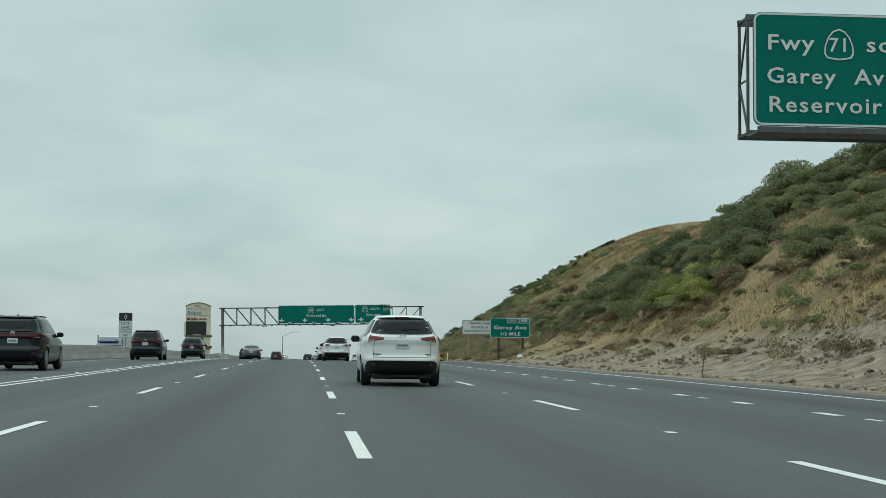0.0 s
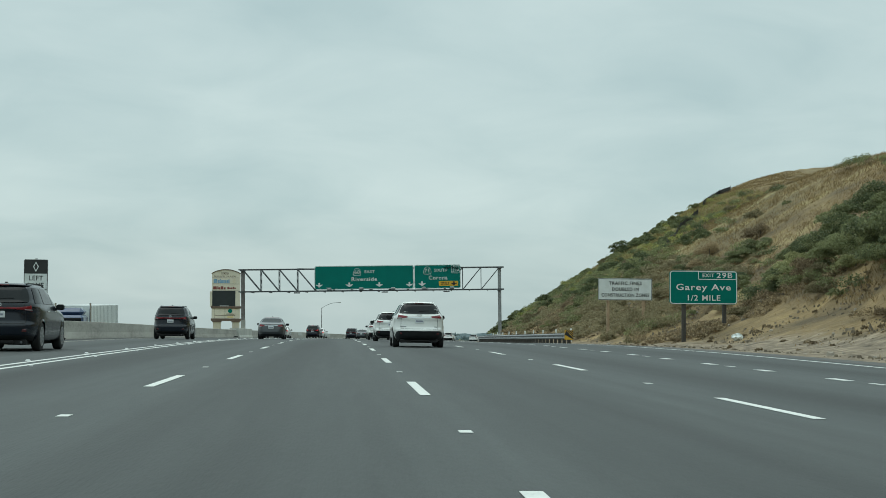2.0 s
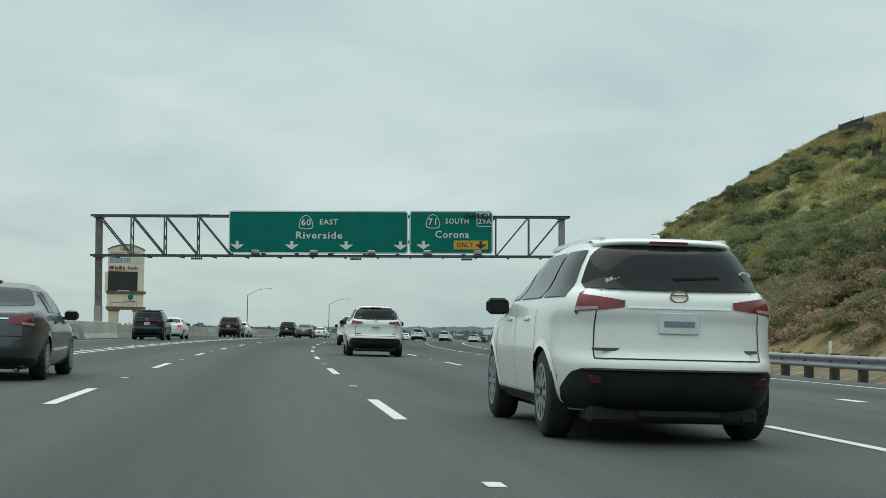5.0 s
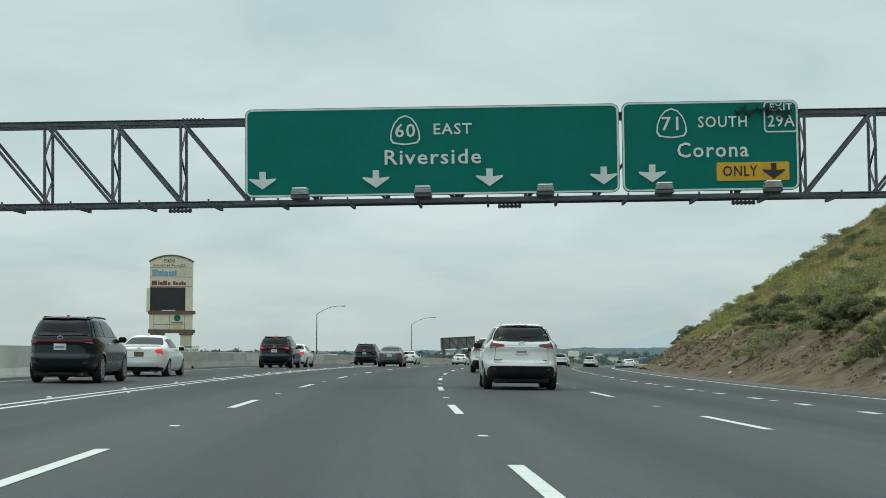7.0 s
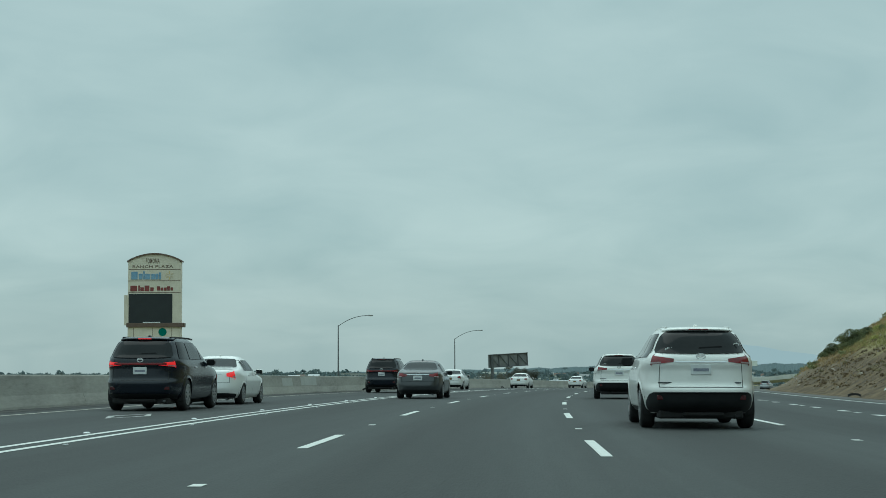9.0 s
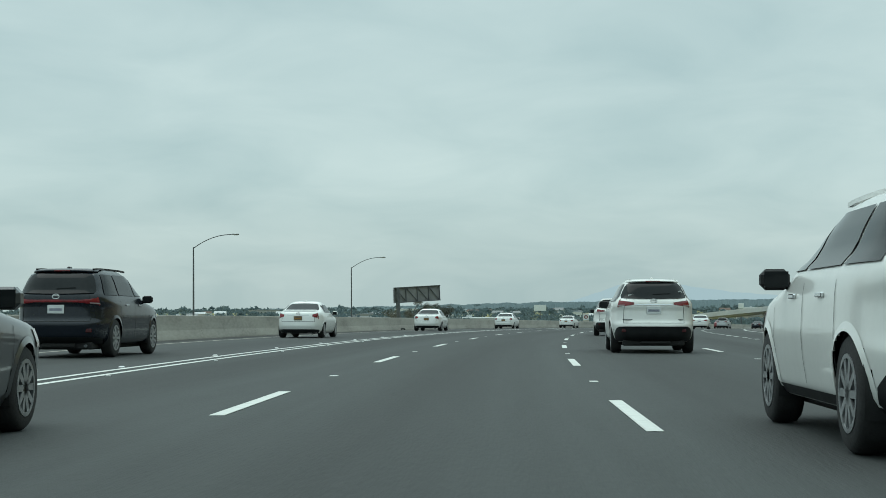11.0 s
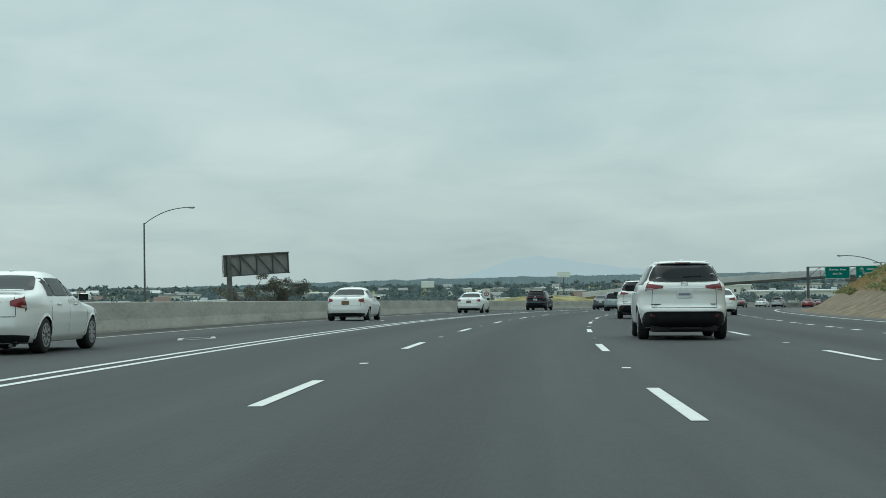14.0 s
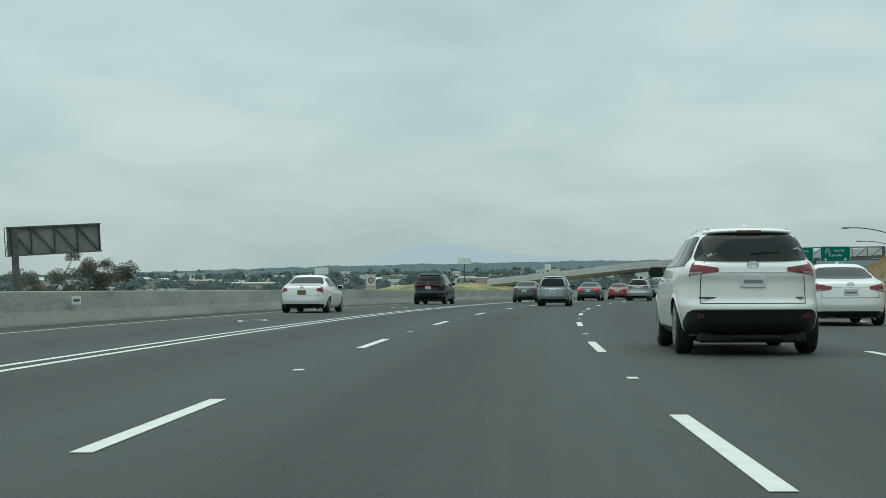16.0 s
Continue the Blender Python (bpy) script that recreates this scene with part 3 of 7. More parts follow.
def shield(parent, x, z, h, number):
    """A state route shield: white spade-shaped outline with the number."""
    pts = [(0, 0.5), (0.20, 0.42), (0.36, 0.22), (0.46, -0.05), (0.48, -0.30), (0.40, -0.44), (0.18, -0.48), (0, -0.5)]
    pts = pts + [(-a, b) for a, b in pts[-2:0:-1]]
    bm = bmesh.new()
    o = [bm.verts.new((x + a * h, -0.03, z + b * h)) for a, b in pts]
    i = [bm.verts.new((x + a * h * 0.90, -0.03, z + b * h * 0.90)) for a, b in pts]
    for a in range(len(pts)):
        b = (a + 1) % len(pts)
        bm.faces.new((o[b], o[a], i[a], i[b]))
    part("route_shield", bm, WHITE_SIGN, parent, "white route shield outline")
    write(number, x, z - 0.04 * h, h * 0.44, WHITE_SIGN, parent, name="route_number")

# ---- ground, roads, barrier ----
def spaced(near0, near1, step, lo, hi):
    mid = np.arange(near0, near1 + step, step)
    grow = np.cumsum(step * 1.16 ** np.arange(1, 60))
    a, b = near0 - grow, mid[-1] + grow
    return np.concatenate([[lo], a[a > lo][::-1], mid, b[b < hi], [hi]])


gx, gy = spaced(-62, 172, 1.7, -4600, 4600), spaced(-50, 720, 2.2, -1500, 4750)
GXX, GYY = np.meshgrid(gx, gy)
gs, gu = station(GXX, GYY)
gz = terrain(gs, gu, GXX.ravel(), GYY.ravel())
rough = np.array([noise.fractal((a * 0.22, b * 0.22, 0.0), 0.9, 2.1, 4) if 13.8 < c < 140 and -40 < d < 620 else 0.0
                  for a, b, c, d in zip(GXX.ravel(), GYY.ravel(), gu, gs)])
gz = gz + rough * 0.35 * np.clip((gu - 13.8) / 6, 0, 1)
# the grassy embankment from which the flyover starts
mound = -9.6 - 6.0 * (((GXX.ravel() - 106) / 34) ** 2 + ((GYY.ravel() - 728) / 26) ** 2)
gz = np.where(gu < -20, np.maximum(gz, mound), gz)
nx, ny = len(gx), len(gy)
idx = np.arange(nx * ny).reshape(ny, nx)
gf = np.stack([idx[:-1, :-1], idx[:-1, 1:], idx[1:, 1:], idx[1:, :-1]], -1).reshape(-1, 4)
ground = link_mesh("ground", np.stack([GXX.ravel(), GYY.ravel(), gz], -1), gf, EARTH, smooth=True)
cover = np.zeros((nx * ny, 4), dtype=np.float32)
cd = gu - 13.0
edge_d = np.interp(gs, [-60, 40, 70, 110, 150, 215, 232, 260, 290, 350, 420, 600], [9, 9, 7.5, 4.5, 1.2, 0.8, 4.0, 6.2, 5.2, 5.2, 5.0, 4.0])
cover[:, 0] = np.clip((edge_d - cd) / 3.0 + 0.3, 0, 1) * (gu > 0)
cover[:, 1] = np.where(gu > 0, np.interp(gs, [-60, 120, 170, 240, 300, 345, 380, 420], [0.05, 0.15, 0.45, 0.9, 1.0, 0.85, 0.2, 0.1]) * np.clip((cd - 3) / 4, 0, 1) * np.interp(cd, [18, 30], [1.0, 0.35]), 0.95)
cover[:, 2] = np.interp(gs, [-60, 190, 240, 345, 385, 460], [0.0, 0.0, 1.0, 1.0, 0.3, 0.3]) * (gu > 0)
bank = (GXX.ravel() > 60) & (GXX.ravel() < 150) & (GYY.ravel() > 690) & (GYY.ravel() < 770) & (gu < -20)
cover[bank, 1] = 0.62
layer = ground.data.color_attributes.new("cover", "FLOAT_COLOR", "POINT")
layer.data.foreach_set("color", cover.ravel())
tagged(ground, "dry tan earth cut slope with brown grass falling to a valley", "ground", kind="structure")

road = strip("road", [-14.4, -11.6, -7.0, -3.5, 0, 3.66, 7.35, 10.8, 11.4], 0.0, -60, 1100, 2.0, ASPHALT)
tagged(road, "grey worn asphalt freeway carriageway with white lane markings", "road", kind="structure")
verge = strip("shoulder", [11.4, 12.0, 12.6, 13.4], 0.004, -60, 620, 2.0, SHOULDER, dz=[0, 0, -0.02, -0.12])
tagged(verge, "dusty asphalt shoulder beside the freeway lanes", "shoulder", kind="structure")
opposite = strip("opposite_road", [-44, -40, -30, -22, -14.45], -1.35, -60, 760, 3.0, ASPHALT)
tagged(opposite, "grey asphalt opposite carriageway behind the median barrier", "road", kind="structure")


def flat_mesh(name, w, length, h=0.004):
    bm = bmesh.new()
    box(bm, -w / 2, w / 2, 0, length, 0, h)
    me = bpy.data.meshes.new(name)
    bm.to_mesh(me)
    bm.free()
    return me


def lay(me, mat, s, u, parent, dz=0.003):
    if not me.materials:
        me.materials.append(mat)
    ob = new(me.name, me)
    ob.parent = parent
    ob.matrix_world = on_road(s, u, dz)
    return ob


P = 14.63
dash_mesh = flat_mesh("lane_dash", 0.13, 4.05)
for u, phase in ((-3.55, 14.41), (0.0, 12.81), (3.64, 8.78)):
    for k in range(-3, 36):
        lay(dash_mesh, PAINT, phase + k * P, u, road)
short_mesh = flat_mesh("lane_drop_dash", 0.19, 1.0)
for k in range(-5, 108):
    lay(short_mesh, PAINT, 3.85 + 4.61 * k, 7.38, road)
bm = bmesh.new()
bmesh.ops.create_cone(bm, cap_ends=True, segments=12, radius1=0.06, radius2=0.035, depth=0.02, matrix=Matrix.Translation((0, 0, 0.01)))
button = bpy.data.meshes.new("road_marker")
bm.to_mesh(button)
bm.free()
bm = bmesh.new()
box(bm, -0.03, 0.03, -0.03, 0.03, 0, 0.012, 0.004)
block = bpy.data.meshes.new("reflective_marker")
bm.to_mesh(block)
bm.free()
wide_mesh = flat_mesh("worn_marker_patch", 0.11, 0.27)
twin_mesh = flat_mesh("twin_marker_patch", 0.11, 0.24)
for u, phase in ((-3.55, 14.41), (0.0, 12.81), (3.64, 8.78)):
    for k in range(-2, 32):
        lay(wide_mesh, PAINT, phase + k * P + 8.35, u, road)
for k in range(-2, 48):
    lay(twin_mesh, PAINT, 2.15 + 9.22 * k, 7.38, road)
    lay(twin_mesh, PAINT, 2.52 + 9.22 * k, 7.38, road)
    lay(button, MARKER, 4.0 + 7.32 * k, -7.42, road)
    lay(block, MARKER, 7.6 + 7.32 * k, -6.62, road)
tagged(strip("carpool_line", [-6.90, -6.77], 0.005, -60, 700, 2.0, PAINT, road), label="solid white carpool line")
tagged(strip("carpool_line", [-7.28, -7.15], 0.005, -60, 700, 2.0, PAINT, road), label="solid white carpool line")
tagged(strip("edge_line", [10.72, 10.86], 0.005, -60, 640, 2.0, PAINT, road), label="solid white edge line")
tagged(strip("edge_line", [-11.95, -11.82], 0.005, -60, 640, 2.0, PAINT_YELLOW, road), label="faded edge line")


def diamond_mark(s):
    bm = bmesh.new()
    o = [(0, 1.85), (0.45, 0), (0, -1.85), (-0.45, 0)]
    a = [bm.verts.new((x, y, 0.004)) for x, y in o]
    b = [bm.verts.new((x * 0.66, y * 0.80, 0.004)) for x, y in o]
    for i in range(4):
        j = (i + 1) % 4
        bm.faces.new((a[j], a[i], b[i], b[j]))
    ob = part("diamond_marking", bm, PAINT_WORN, road, "worn white carpool diamond")
    ob.matrix_world = on_road(s, -9.2, 0.003)


for s in (20, 138, 262, 388, 417, 444, 474):
    diamond_mark(s)

# median barrier, sloped faces, a wider pedestal at the sign bridge
PROFILE_U = [-13.50, -13.51, -13.61, -13.70, -13.73, -13.95, -13.98, -14.06, -14.24, -14.26]
PROFILE_Z = [0.0, 0.06, 0.34, 0.84, 0.86, 0.86, 0.84, 0.30, 0.08, -1.4]
barrier = thing("median_barrier", Matrix.Identity(4), "long stained grey concrete median barrier beside the carpool lane", "barrier", kind="structure")
k = 0
for s0 in np.arange(-60, 700, 9.0):
    if 222 < s0 + 4.5 < 231:
        continue
    strip("barrier_section", PROFILE_U, 0.002 * (k % 2), s0 + 0.008, s0 + 8.992, 3.0, CONCRETE, barrier, dz=PROFILE_Z, smooth=False)
    k += 1
strip("barrier_section", [-13.30, -13.32, -13.42, -13.46, -13.49, -14.40, -14.43, -14.5], 0, 219.2, 231.2, 3.0, CONCRETE_PALE, barrier, dz=[0, 0.08, 0.30, 1.0, 1.02, 1.02, 1.0, 0.0], smooth=False)
for s_end in (219.2, 231.2):
    cap = [at(np.array(s_end), np.array(u), h) for u, h in zip([-13.30, -13.32, -13.42, -13.46, -13.49, -14.40, -14.43, -14.5], [0, 0.08, 0.30, 1.0, 1.02, 1.02, 1.0, 0.0])]
    link_mesh("barrier_end", cap, [tuple(range(8)) if s_end > 225 else tuple(range(8))[::-1]], CONCRETE_PALE, barrier)
for s0, s1, top in ((277.4, 281.6, 0.80), (301.6, 303.9, 0.74), (305.9, 309.7, 0.80)):
    strip("paint_patch", [-13.611, -13.687 + (0.80 - top) * 0.18], 0.0, s0, s1, 0.9, PATCH_PAINT, barrier, "pale grey paint rolled over the concrete", dz=[0.38, top], smooth=False)
tagged(strip("gutter", [-13.50, -12.72], 0.006, -60, 640, 2.0, GUTTER, barrier), label="dark gutter strip")

notice = thing("barrier_notice", on_road(441.4, -13.452), "small white notice plate fixed to the concrete barrier", "notice")
bm = bmesh.new()
box(bm, 0.0, 0.012, -0.38, 0.38, 0.50, 0.72, 0.004)
part("plate", bm, WHITE_SIGN, notice)
bm = bmesh.new()
box(bm, 0.013, 0.016, -0.26, 0.26, 0.58, 0.64)
part("print_bar", bm, BLACK_SIGN, notice)

# ---- sign bridge over the carriageway ----
G = (upright(225.76, 0.13, 0.0, -2.46) @ Matrix.Rotation(-0.0172, 4, "Y") @ Matrix.Translation((0, 0, 5.6))
     @ Matrix.Diagonal((0.9916, 1, 0.947, 1)) @ Matrix.Translation((0, 0, -5.6)))
gantry = thing("sign_bridge", G, "weathered steel truss sign bridge spanning the freeway", "sign gantry")
XL, XR, ZT, ZB, YF, YB = -14.2, 15.0, 6.69, 4.07, 0.12, 0.95
XE0, XE1 = -14.65, 15.5
for y in (YF, YB):
    for z in (ZT, ZB):
        bm = bmesh.new()
        box(bm, XE0, XE1, y - 0.01, y + 0.02, z - 0.075, z + 0.055)
        box(bm, XE0, XE1, y - 0.05, y + 0.09, z + 0.055, z + 0.075)
        part("chord", bm, STEEL_DARK, gantry)
bays = [XL + (XR - XL) * i / 14 for i in range(15)]
for i, x in enumerate(bays[1:-1]):
    bm = bmesh.new()
    for y in (YF + 0.02, YB + 0.02):
        beam(bm, (x, y, ZB), (x, y, ZT), 0.075)
    for a, b in ((ZB + 0.1, ZB + 0.9), (ZB + 1.55, ZB + 0.9), (ZB + 1.55, ZT - 0.1)):
        beam(bm, (x, YF, a), (x, YB, b), 0.05)
    part("vertical_web", bm, STEEL_DARK, gantry)
for i in range(14):
    for y in (YF + 0.03, YB + 0.03):
        bm = bmesh.new()
        a, b = (ZT, ZB) if i < 7 else (ZB, ZT)
        beam(bm, (bays[i], y, a), (bays[i + 1], y, b), 0.085)
        part("diagonal", bm, STEEL_DARK, gantry)
    for z in (ZT, ZB):
        bm = bmesh.new()
        beam(bm, (bays[i], YF, z), (bays[i + 1], YB, z), 0.055)
        part("cross_lacing", bm, STEEL_DARK, gantry)
for x, lo in ((XL, -1.4), (XR, -1.5)):
    bm = bmesh.new()
    box(bm, x - 0.19, x + 0.19, 0.30, 0.78, lo, ZT + 0.05, 0.03)
    part("post", bm, RUSTY if x < 0 else STEEL, gantry, "tall square steel post")
    for z in (ZT, ZB):
        bm = bmesh.new()
        box(bm, x - 0.28, x + 0.28, YF - 0.08, YB + 0.16, z - 0.14, z - 0.10)
        part("seat_plate", bm, STEEL_DARK, gantry)
bm = bmesh.new()
box(bm, XR - 0.65, XR + 0.65, -0.1, 1.2, -2.3, -1.22, 0.05)
part("footing", bm, CONCRETE_PALE, gantry, "pale concrete footing")
bm = bmesh.new()
box(bm, XL - 0.215, XL + 0.215, 0.24, 0.84, -0.4, 0.75, 0.02)
part("post_wrap", bm, CONCRETE, gantry, "grey concrete post base")
for x in np.arange(-13.0, 14.6, 2.05):
    bm = bmesh.new()
    beam(bm, (x, YB + 0.1, ZB - 0.12), (x, -1.15, ZB - 0.12), 0.07, 0.10)
    beam(bm, (x, -1.15, ZB - 0.12), (x, -1.15, ZB + 0.02), 0.05)
    part("bracket", bm, STEEL_DARK, gantry)
for y in (-0.35, -0.75, -1.1):
    bm = bmesh.new()
    beam(bm, (-6.2, y, ZB - 0.06), (11.0, y, ZB - 0.06), 0.045)
    part("walkway_rail", bm, STEEL_DARK, gantry)
for x in (-4.15, -0.54, 3.04, 6.5, 9.64):
    bm = bmesh.new()
    vs = box(bm, x - 0.235, x + 0.235, -1.30, -0.84, ZB + 0.10, ZB + 0.25, 0.02)
    for v in vs:
        if v.co.z < ZB + 0.15:
            v.co.x = x + (v.co.x - x) * 1.06
    hood = part("sign_light", bm, STEEL, gantry, "grey sign floodlight")
    bm = bmesh.new()
    box(bm, x - 0.225, x + 0.225, -1.29, -0.85, ZB + 0.262, ZB + 0.325, 0.025)
    box(bm, x - 0.20, x + 0.20, -1.25, -0.89, ZB + 0.245, ZB + 0.27)
    part("cap", bm, WHITE_SIGN, hood, "pale cap")
    bm = bmesh.new()
    box(bm, x - 0.26, x + 0.26, -1.28, -0.86, ZB - 0.02, ZB + 0.095, 0.02)
    part("ballast_box", bm, STEEL_DARK, hood, "dark weathered ballast box")
    bm = bmesh.new()
    box(bm, x - 0.22, x + 0.22, -0.86, -0.805, ZB + 0.10, ZB + 0.20)
    part("lens", bm, WHITE_SIGN, hood)
for x, z in ((-7.6, ZT + 0.05), (-8.0, ZB - 0.2), (2.0, ZB - 0.2), (9.0, ZB - 0.2)):
    bm = bmesh.new()
    tube(bm, (x - 0.35, YF + 0.2, z), (x + 0.35, YF + 0.2, z), 0.05, seg=8)
    for k in range(6):
        tube(bm, (x - 0.3 + 0.12 * k, YF + 0.2, z - 0.07), (x - 0.3 + 0.12 * k, YF + 0.2, z + 0.09), 0.035, seg=8)
    part("cable_coil", bm, STEEL_DARK, gantry)


def guide_sign(name, m, x0, x1, z0, z1, label, r=0.22, mat=None, border=WHITE_SIGN, line=0.055, category="road sign"):
    ob = thing(name, m, label, category)
    bm = bmesh.new()
    panel(bm, x0, x1, z0, z1, 0.0, 0.05, r)
    part("sign_panel", bm, mat or GREEN, ob)
    bm = bmesh.new()
    outline(bm, x0 + 0.015, x1 - 0.015, z0 + 0.015, z1 - 0.015, r, line, -0.012, 0.0)
    part("border", bm, border, ob)
    return ob


GS = G @ Matrix.Translation((0, -0.04, 0))
s1 = guide_sign("overhead_sign", GS, -5.95, 5.30, 4.22, 7.02, "wide green overhead freeway sign for route 60 east Riverside")
shield(s1, -1.11, 6.28, 0.95, "60")
write("EAST", 0.31, 6.28, 0.34, WHITE_SIGN, s1, 1.15)
write("Riverside", -0.30, 5.40, 0.46, WHITE_SIGN, s1, 2.90)
for x in (-5.42, -2.0, 1.41, 4.82):
    bm = bmesh.new()
    arrow(bm, x, 4.75, 0.80, 0.56, -0.03)
    part("lane_arrow", bm, WHITE_SIGN, s1, "white down arrow")
s2 = guide_sign("overhead_sign", GS, 5.38, 10.62, 4.22, 7.04, "green overhead sign for route 71 south Corona with graffiti")
shield(s2, 6.86, 6.36, 0.95, "71")
write("SOUTH", 8.38, 6.36, 0.34, WHITE_SIGN, s2, 1.45)
write("Corona", 8.06, 5.48, 0.46, WHITE_SIGN, s2, 2.12)
bm = bmesh.new()
arrow(bm, 6.26, 4.79, 0.80, 0.56, -0.03)
part("lane_arrow", bm, WHITE_SIGN, s2, "white down arrow")
bm = bmesh.new()
panel(bm, 8.17, 10.32, 4.52, 5.10, -0.02, -0.004, 0.05)
only = part("exit_only_plate", bm, YELLOW_SIGN, s2, "amber plate reading only")
write("ONLY", 8.86, 4.81, 0.32, BLACK_SIGN, s2, 1.02)
bm = bmesh.new()
arrow(bm, 9.86, 4.81, 0.66, 0.50, -0.03)
part("lane_arrow", bm, BLACK_SIGN, s2, "black down arrow")
bm = bmesh.new()
outline(bm, 9.60, 10.60, 6.02, 7.00, 0.12, 0.045, -0.014, -0.002)
part("exit_tab", bm, WHITE_SIGN, s2)
write("EXIT", 10.10, 6.80, 0.22, WHITE_SIGN, s2, 0.66)
write("29A", 10.10, 6.36, 0.36, WHITE_SIGN, s2, 0.80)
rng = random.Random(7)
bm = bmesh.new()
beam_pts = [(8.8 + 1.62 * k / 63 + rng.uniform(-0.15, 0.15), 6.76 + rng.uniform(-0.24, 0.2) - 0.10 * (k / 63)) for k in range(64)]
for (px, pz), (qx, qz) in zip(beam_pts[:-1], beam_pts[1:]):
    beam(bm, (px, -0.05, pz), (qx, -0.05, qz), 0.045, 0.01)
part("graffiti", bm, BLACK_SIGN, s2, "black scribbled graffiti")

# ---- first overhead sign by the slope ----
F = upright(40.0, 0.0, 0.0)
cant = thing("cantilever_sign_support", F, "dark steel frame and post carrying an overhead sign", "sign gantry")
bm = bmesh.new()
box(bm, 15.9, 16.4, 0.5, 1.0, -0.5, 9.7, 0.04)
part("post", bm, STEEL_DARK, cant, "tall square steel post")
for z in (6.75, 9.90):
    for y in (0.25, 1.05):
        bm = bmesh.new()
        box(bm, 11.24, 17.8, y, y + 0.10, z - 0.08, z + 0.08)
        part("chord", bm, STEEL_DARK, cant)
for x in (11.29, 13.2, 15.4, 17.7):
    for y in (0.30, 1.10):
        bm = bmesh.new()
        beam(bm, (x, y, 6.75), (x, y, 9.90), 0.07)
        part("vertical_web", bm, STEEL_DARK, cant)
    bm = bmesh.new()
    beam(bm, (x, 0.3, 6.75), (x, 1.1, 8.2), 0.05)
    beam(bm, (x, 1.1, 8.2), (x, 0.3, 9.90), 0.05)
    beam(bm, (x, 0.3, 8.2), (x, 1.1, 8.2), 0.04)
    beam(bm, (x, 0.3, 9.90), (x, 1.1, 9.90), 0.06)
    beam(bm, (x, 0.3, 6.75), (x, 1.1, 6.75), 0.06)
    part("cross_lacing", bm, STEEL_DARK, cant)
bm = bmesh.new()
box(bm, 11.24, 17.8, -0.75, 0.2, 6.63, 6.69)
box(bm, 11.24, 17.8, -0.78, -0.72, 6.63, 6.79)
part("walkway", bm, STEEL_DARK, cant, "dark steel walkway")
s0 = guide_sign("overhead_sign", F @ Matrix.Translation((0, 0.12, 0)), 11.39, 17.7, 6.94, 10.02, "green overhead sign for route 71, Garey Ave and Reservoir")
write("Fwy", 12.40, 9.18, 0.42, WHITE_SIGN, s0, 1.28)
shield(s0, 13.75, 9.18, 0.86, "71")
write("south", 15.45, 9.18, 0.42, WHITE_SIGN, s0, 1.85)
write("Garey  Ave", 13.55, 8.28, 0.42, WHITE_SIGN, s0, 3.60)
write("Reservoir", 13.35, 7.50, 0.42, WHITE_SIGN, s0, 3.12)

# ---- roadside signs ----
E1 = upright(126.3, 0, 0)
exit_sign = guide_sign("exit_sign", E1, 14.92, 18.26, 1.78, 3.42, "green roadside exit sign for Garey Ave half a mile ahead", 0.16, line=0.04)
write("Garey Ave", 16.58, 2.60, 0.30, WHITE_SIGN, exit_sign, 2.70)
write("1/2 MILE", 16.58, 2.08, 0.26, WHITE_SIGN, exit_sign, 1.60)
bm = bmesh.new()
outline(bm, 16.33, 18.22, 2.98, 3.38, 0.06, 0.035, -0.014, -0.002)
part("exit_tab", bm, WHITE_SIGN, exit_sign)
write("EXIT", 16.82, 3.18, 0.17, WHITE_SIGN, exit_sign, 0.58)
write("29B", 17.62, 3.18, 0.25, WHITE_SIGN, exit_sign, 0.78)
for x in (15.65, 17.65):
    bm = bmesh.new()
    box(bm, x - 0.09, x + 0.09, 0.055, 0.24, -1.2, 3.0, 0.01)
    part("post", bm, WOOD_DARK, exit_sign, "dark timber post")
E2 = upright(144.9, 0, 0)
fines = guide_sign("fines_sign", E2, 14.60, 17.90, 2.20, 3.52, "white roadside sign about traffic fines in construction zones", 0.06, WHITE_SIGN, BLACK_SIGN, 0.03)
for words, z, w in (("TRAFFIC FINES", 3.22, 2.0), ("DOUBLED IN", 2.86, 1.62), ("CONSTRUCTION ZONES", 2.50, 2.92)):
    write(words, 16.25, z, 0.20, BLACK_SIGN, fines, w)
for x in (15.22, 17.38):
    bm = bmesh.new()
    box(bm, x - 0.08, x + 0.08, 0.055, 0.22, -1.0, 3.2, 0.01)
    part("post", bm, WOOD, fines, "pale timber post")
L1 = upright(118.5, -13.85, -0.16)
lane_sign = thing("carpool_sign", L1, "white and black carpool lane sign on a pole", "road sign")
bm = bmesh.new()
panel(bm, -0.50, 0.50, 1.62, 3.52, -0.03, 0.0, 0.05)
part("sign_panel", bm, WHITE_SIGN, lane_sign)
bm = bmesh.new()
panel(bm, -0.48, 0.48, 2.92, 3.50, -0.036, -0.031, 0.04)
part("black_field", bm, BLACK_SIGN, lane_sign)
bm = bmesh.new()
outline(bm, -0.49, 0.49, 1.63, 3.51, 0.05, 0.02, -0.037, -0.031)
box(bm, -0.48, 0.48, -0.036, -0.031, 2.24, 2.26)
part("border", bm, BLACK_SIGN, lane_sign)
bm = bmesh.new()
o = [(0, 0.22), (0.12, 0), (0, -0.22), (-0.12, 0)]
va = [bm.verts.new((x, -0.04, 3.21 + z)) for x, z in o]
vb = [bm.verts.new((x * 0.62, -0.04, 3.21 + z * 0.7)) for x, z in o]
for i in range(4):
    bm.faces.new((va[(i + 1) % 4], va[i], vb[i], vb[(i + 1) % 4]))
part("diamond", bm, WHITE_SIGN, lane_sign)
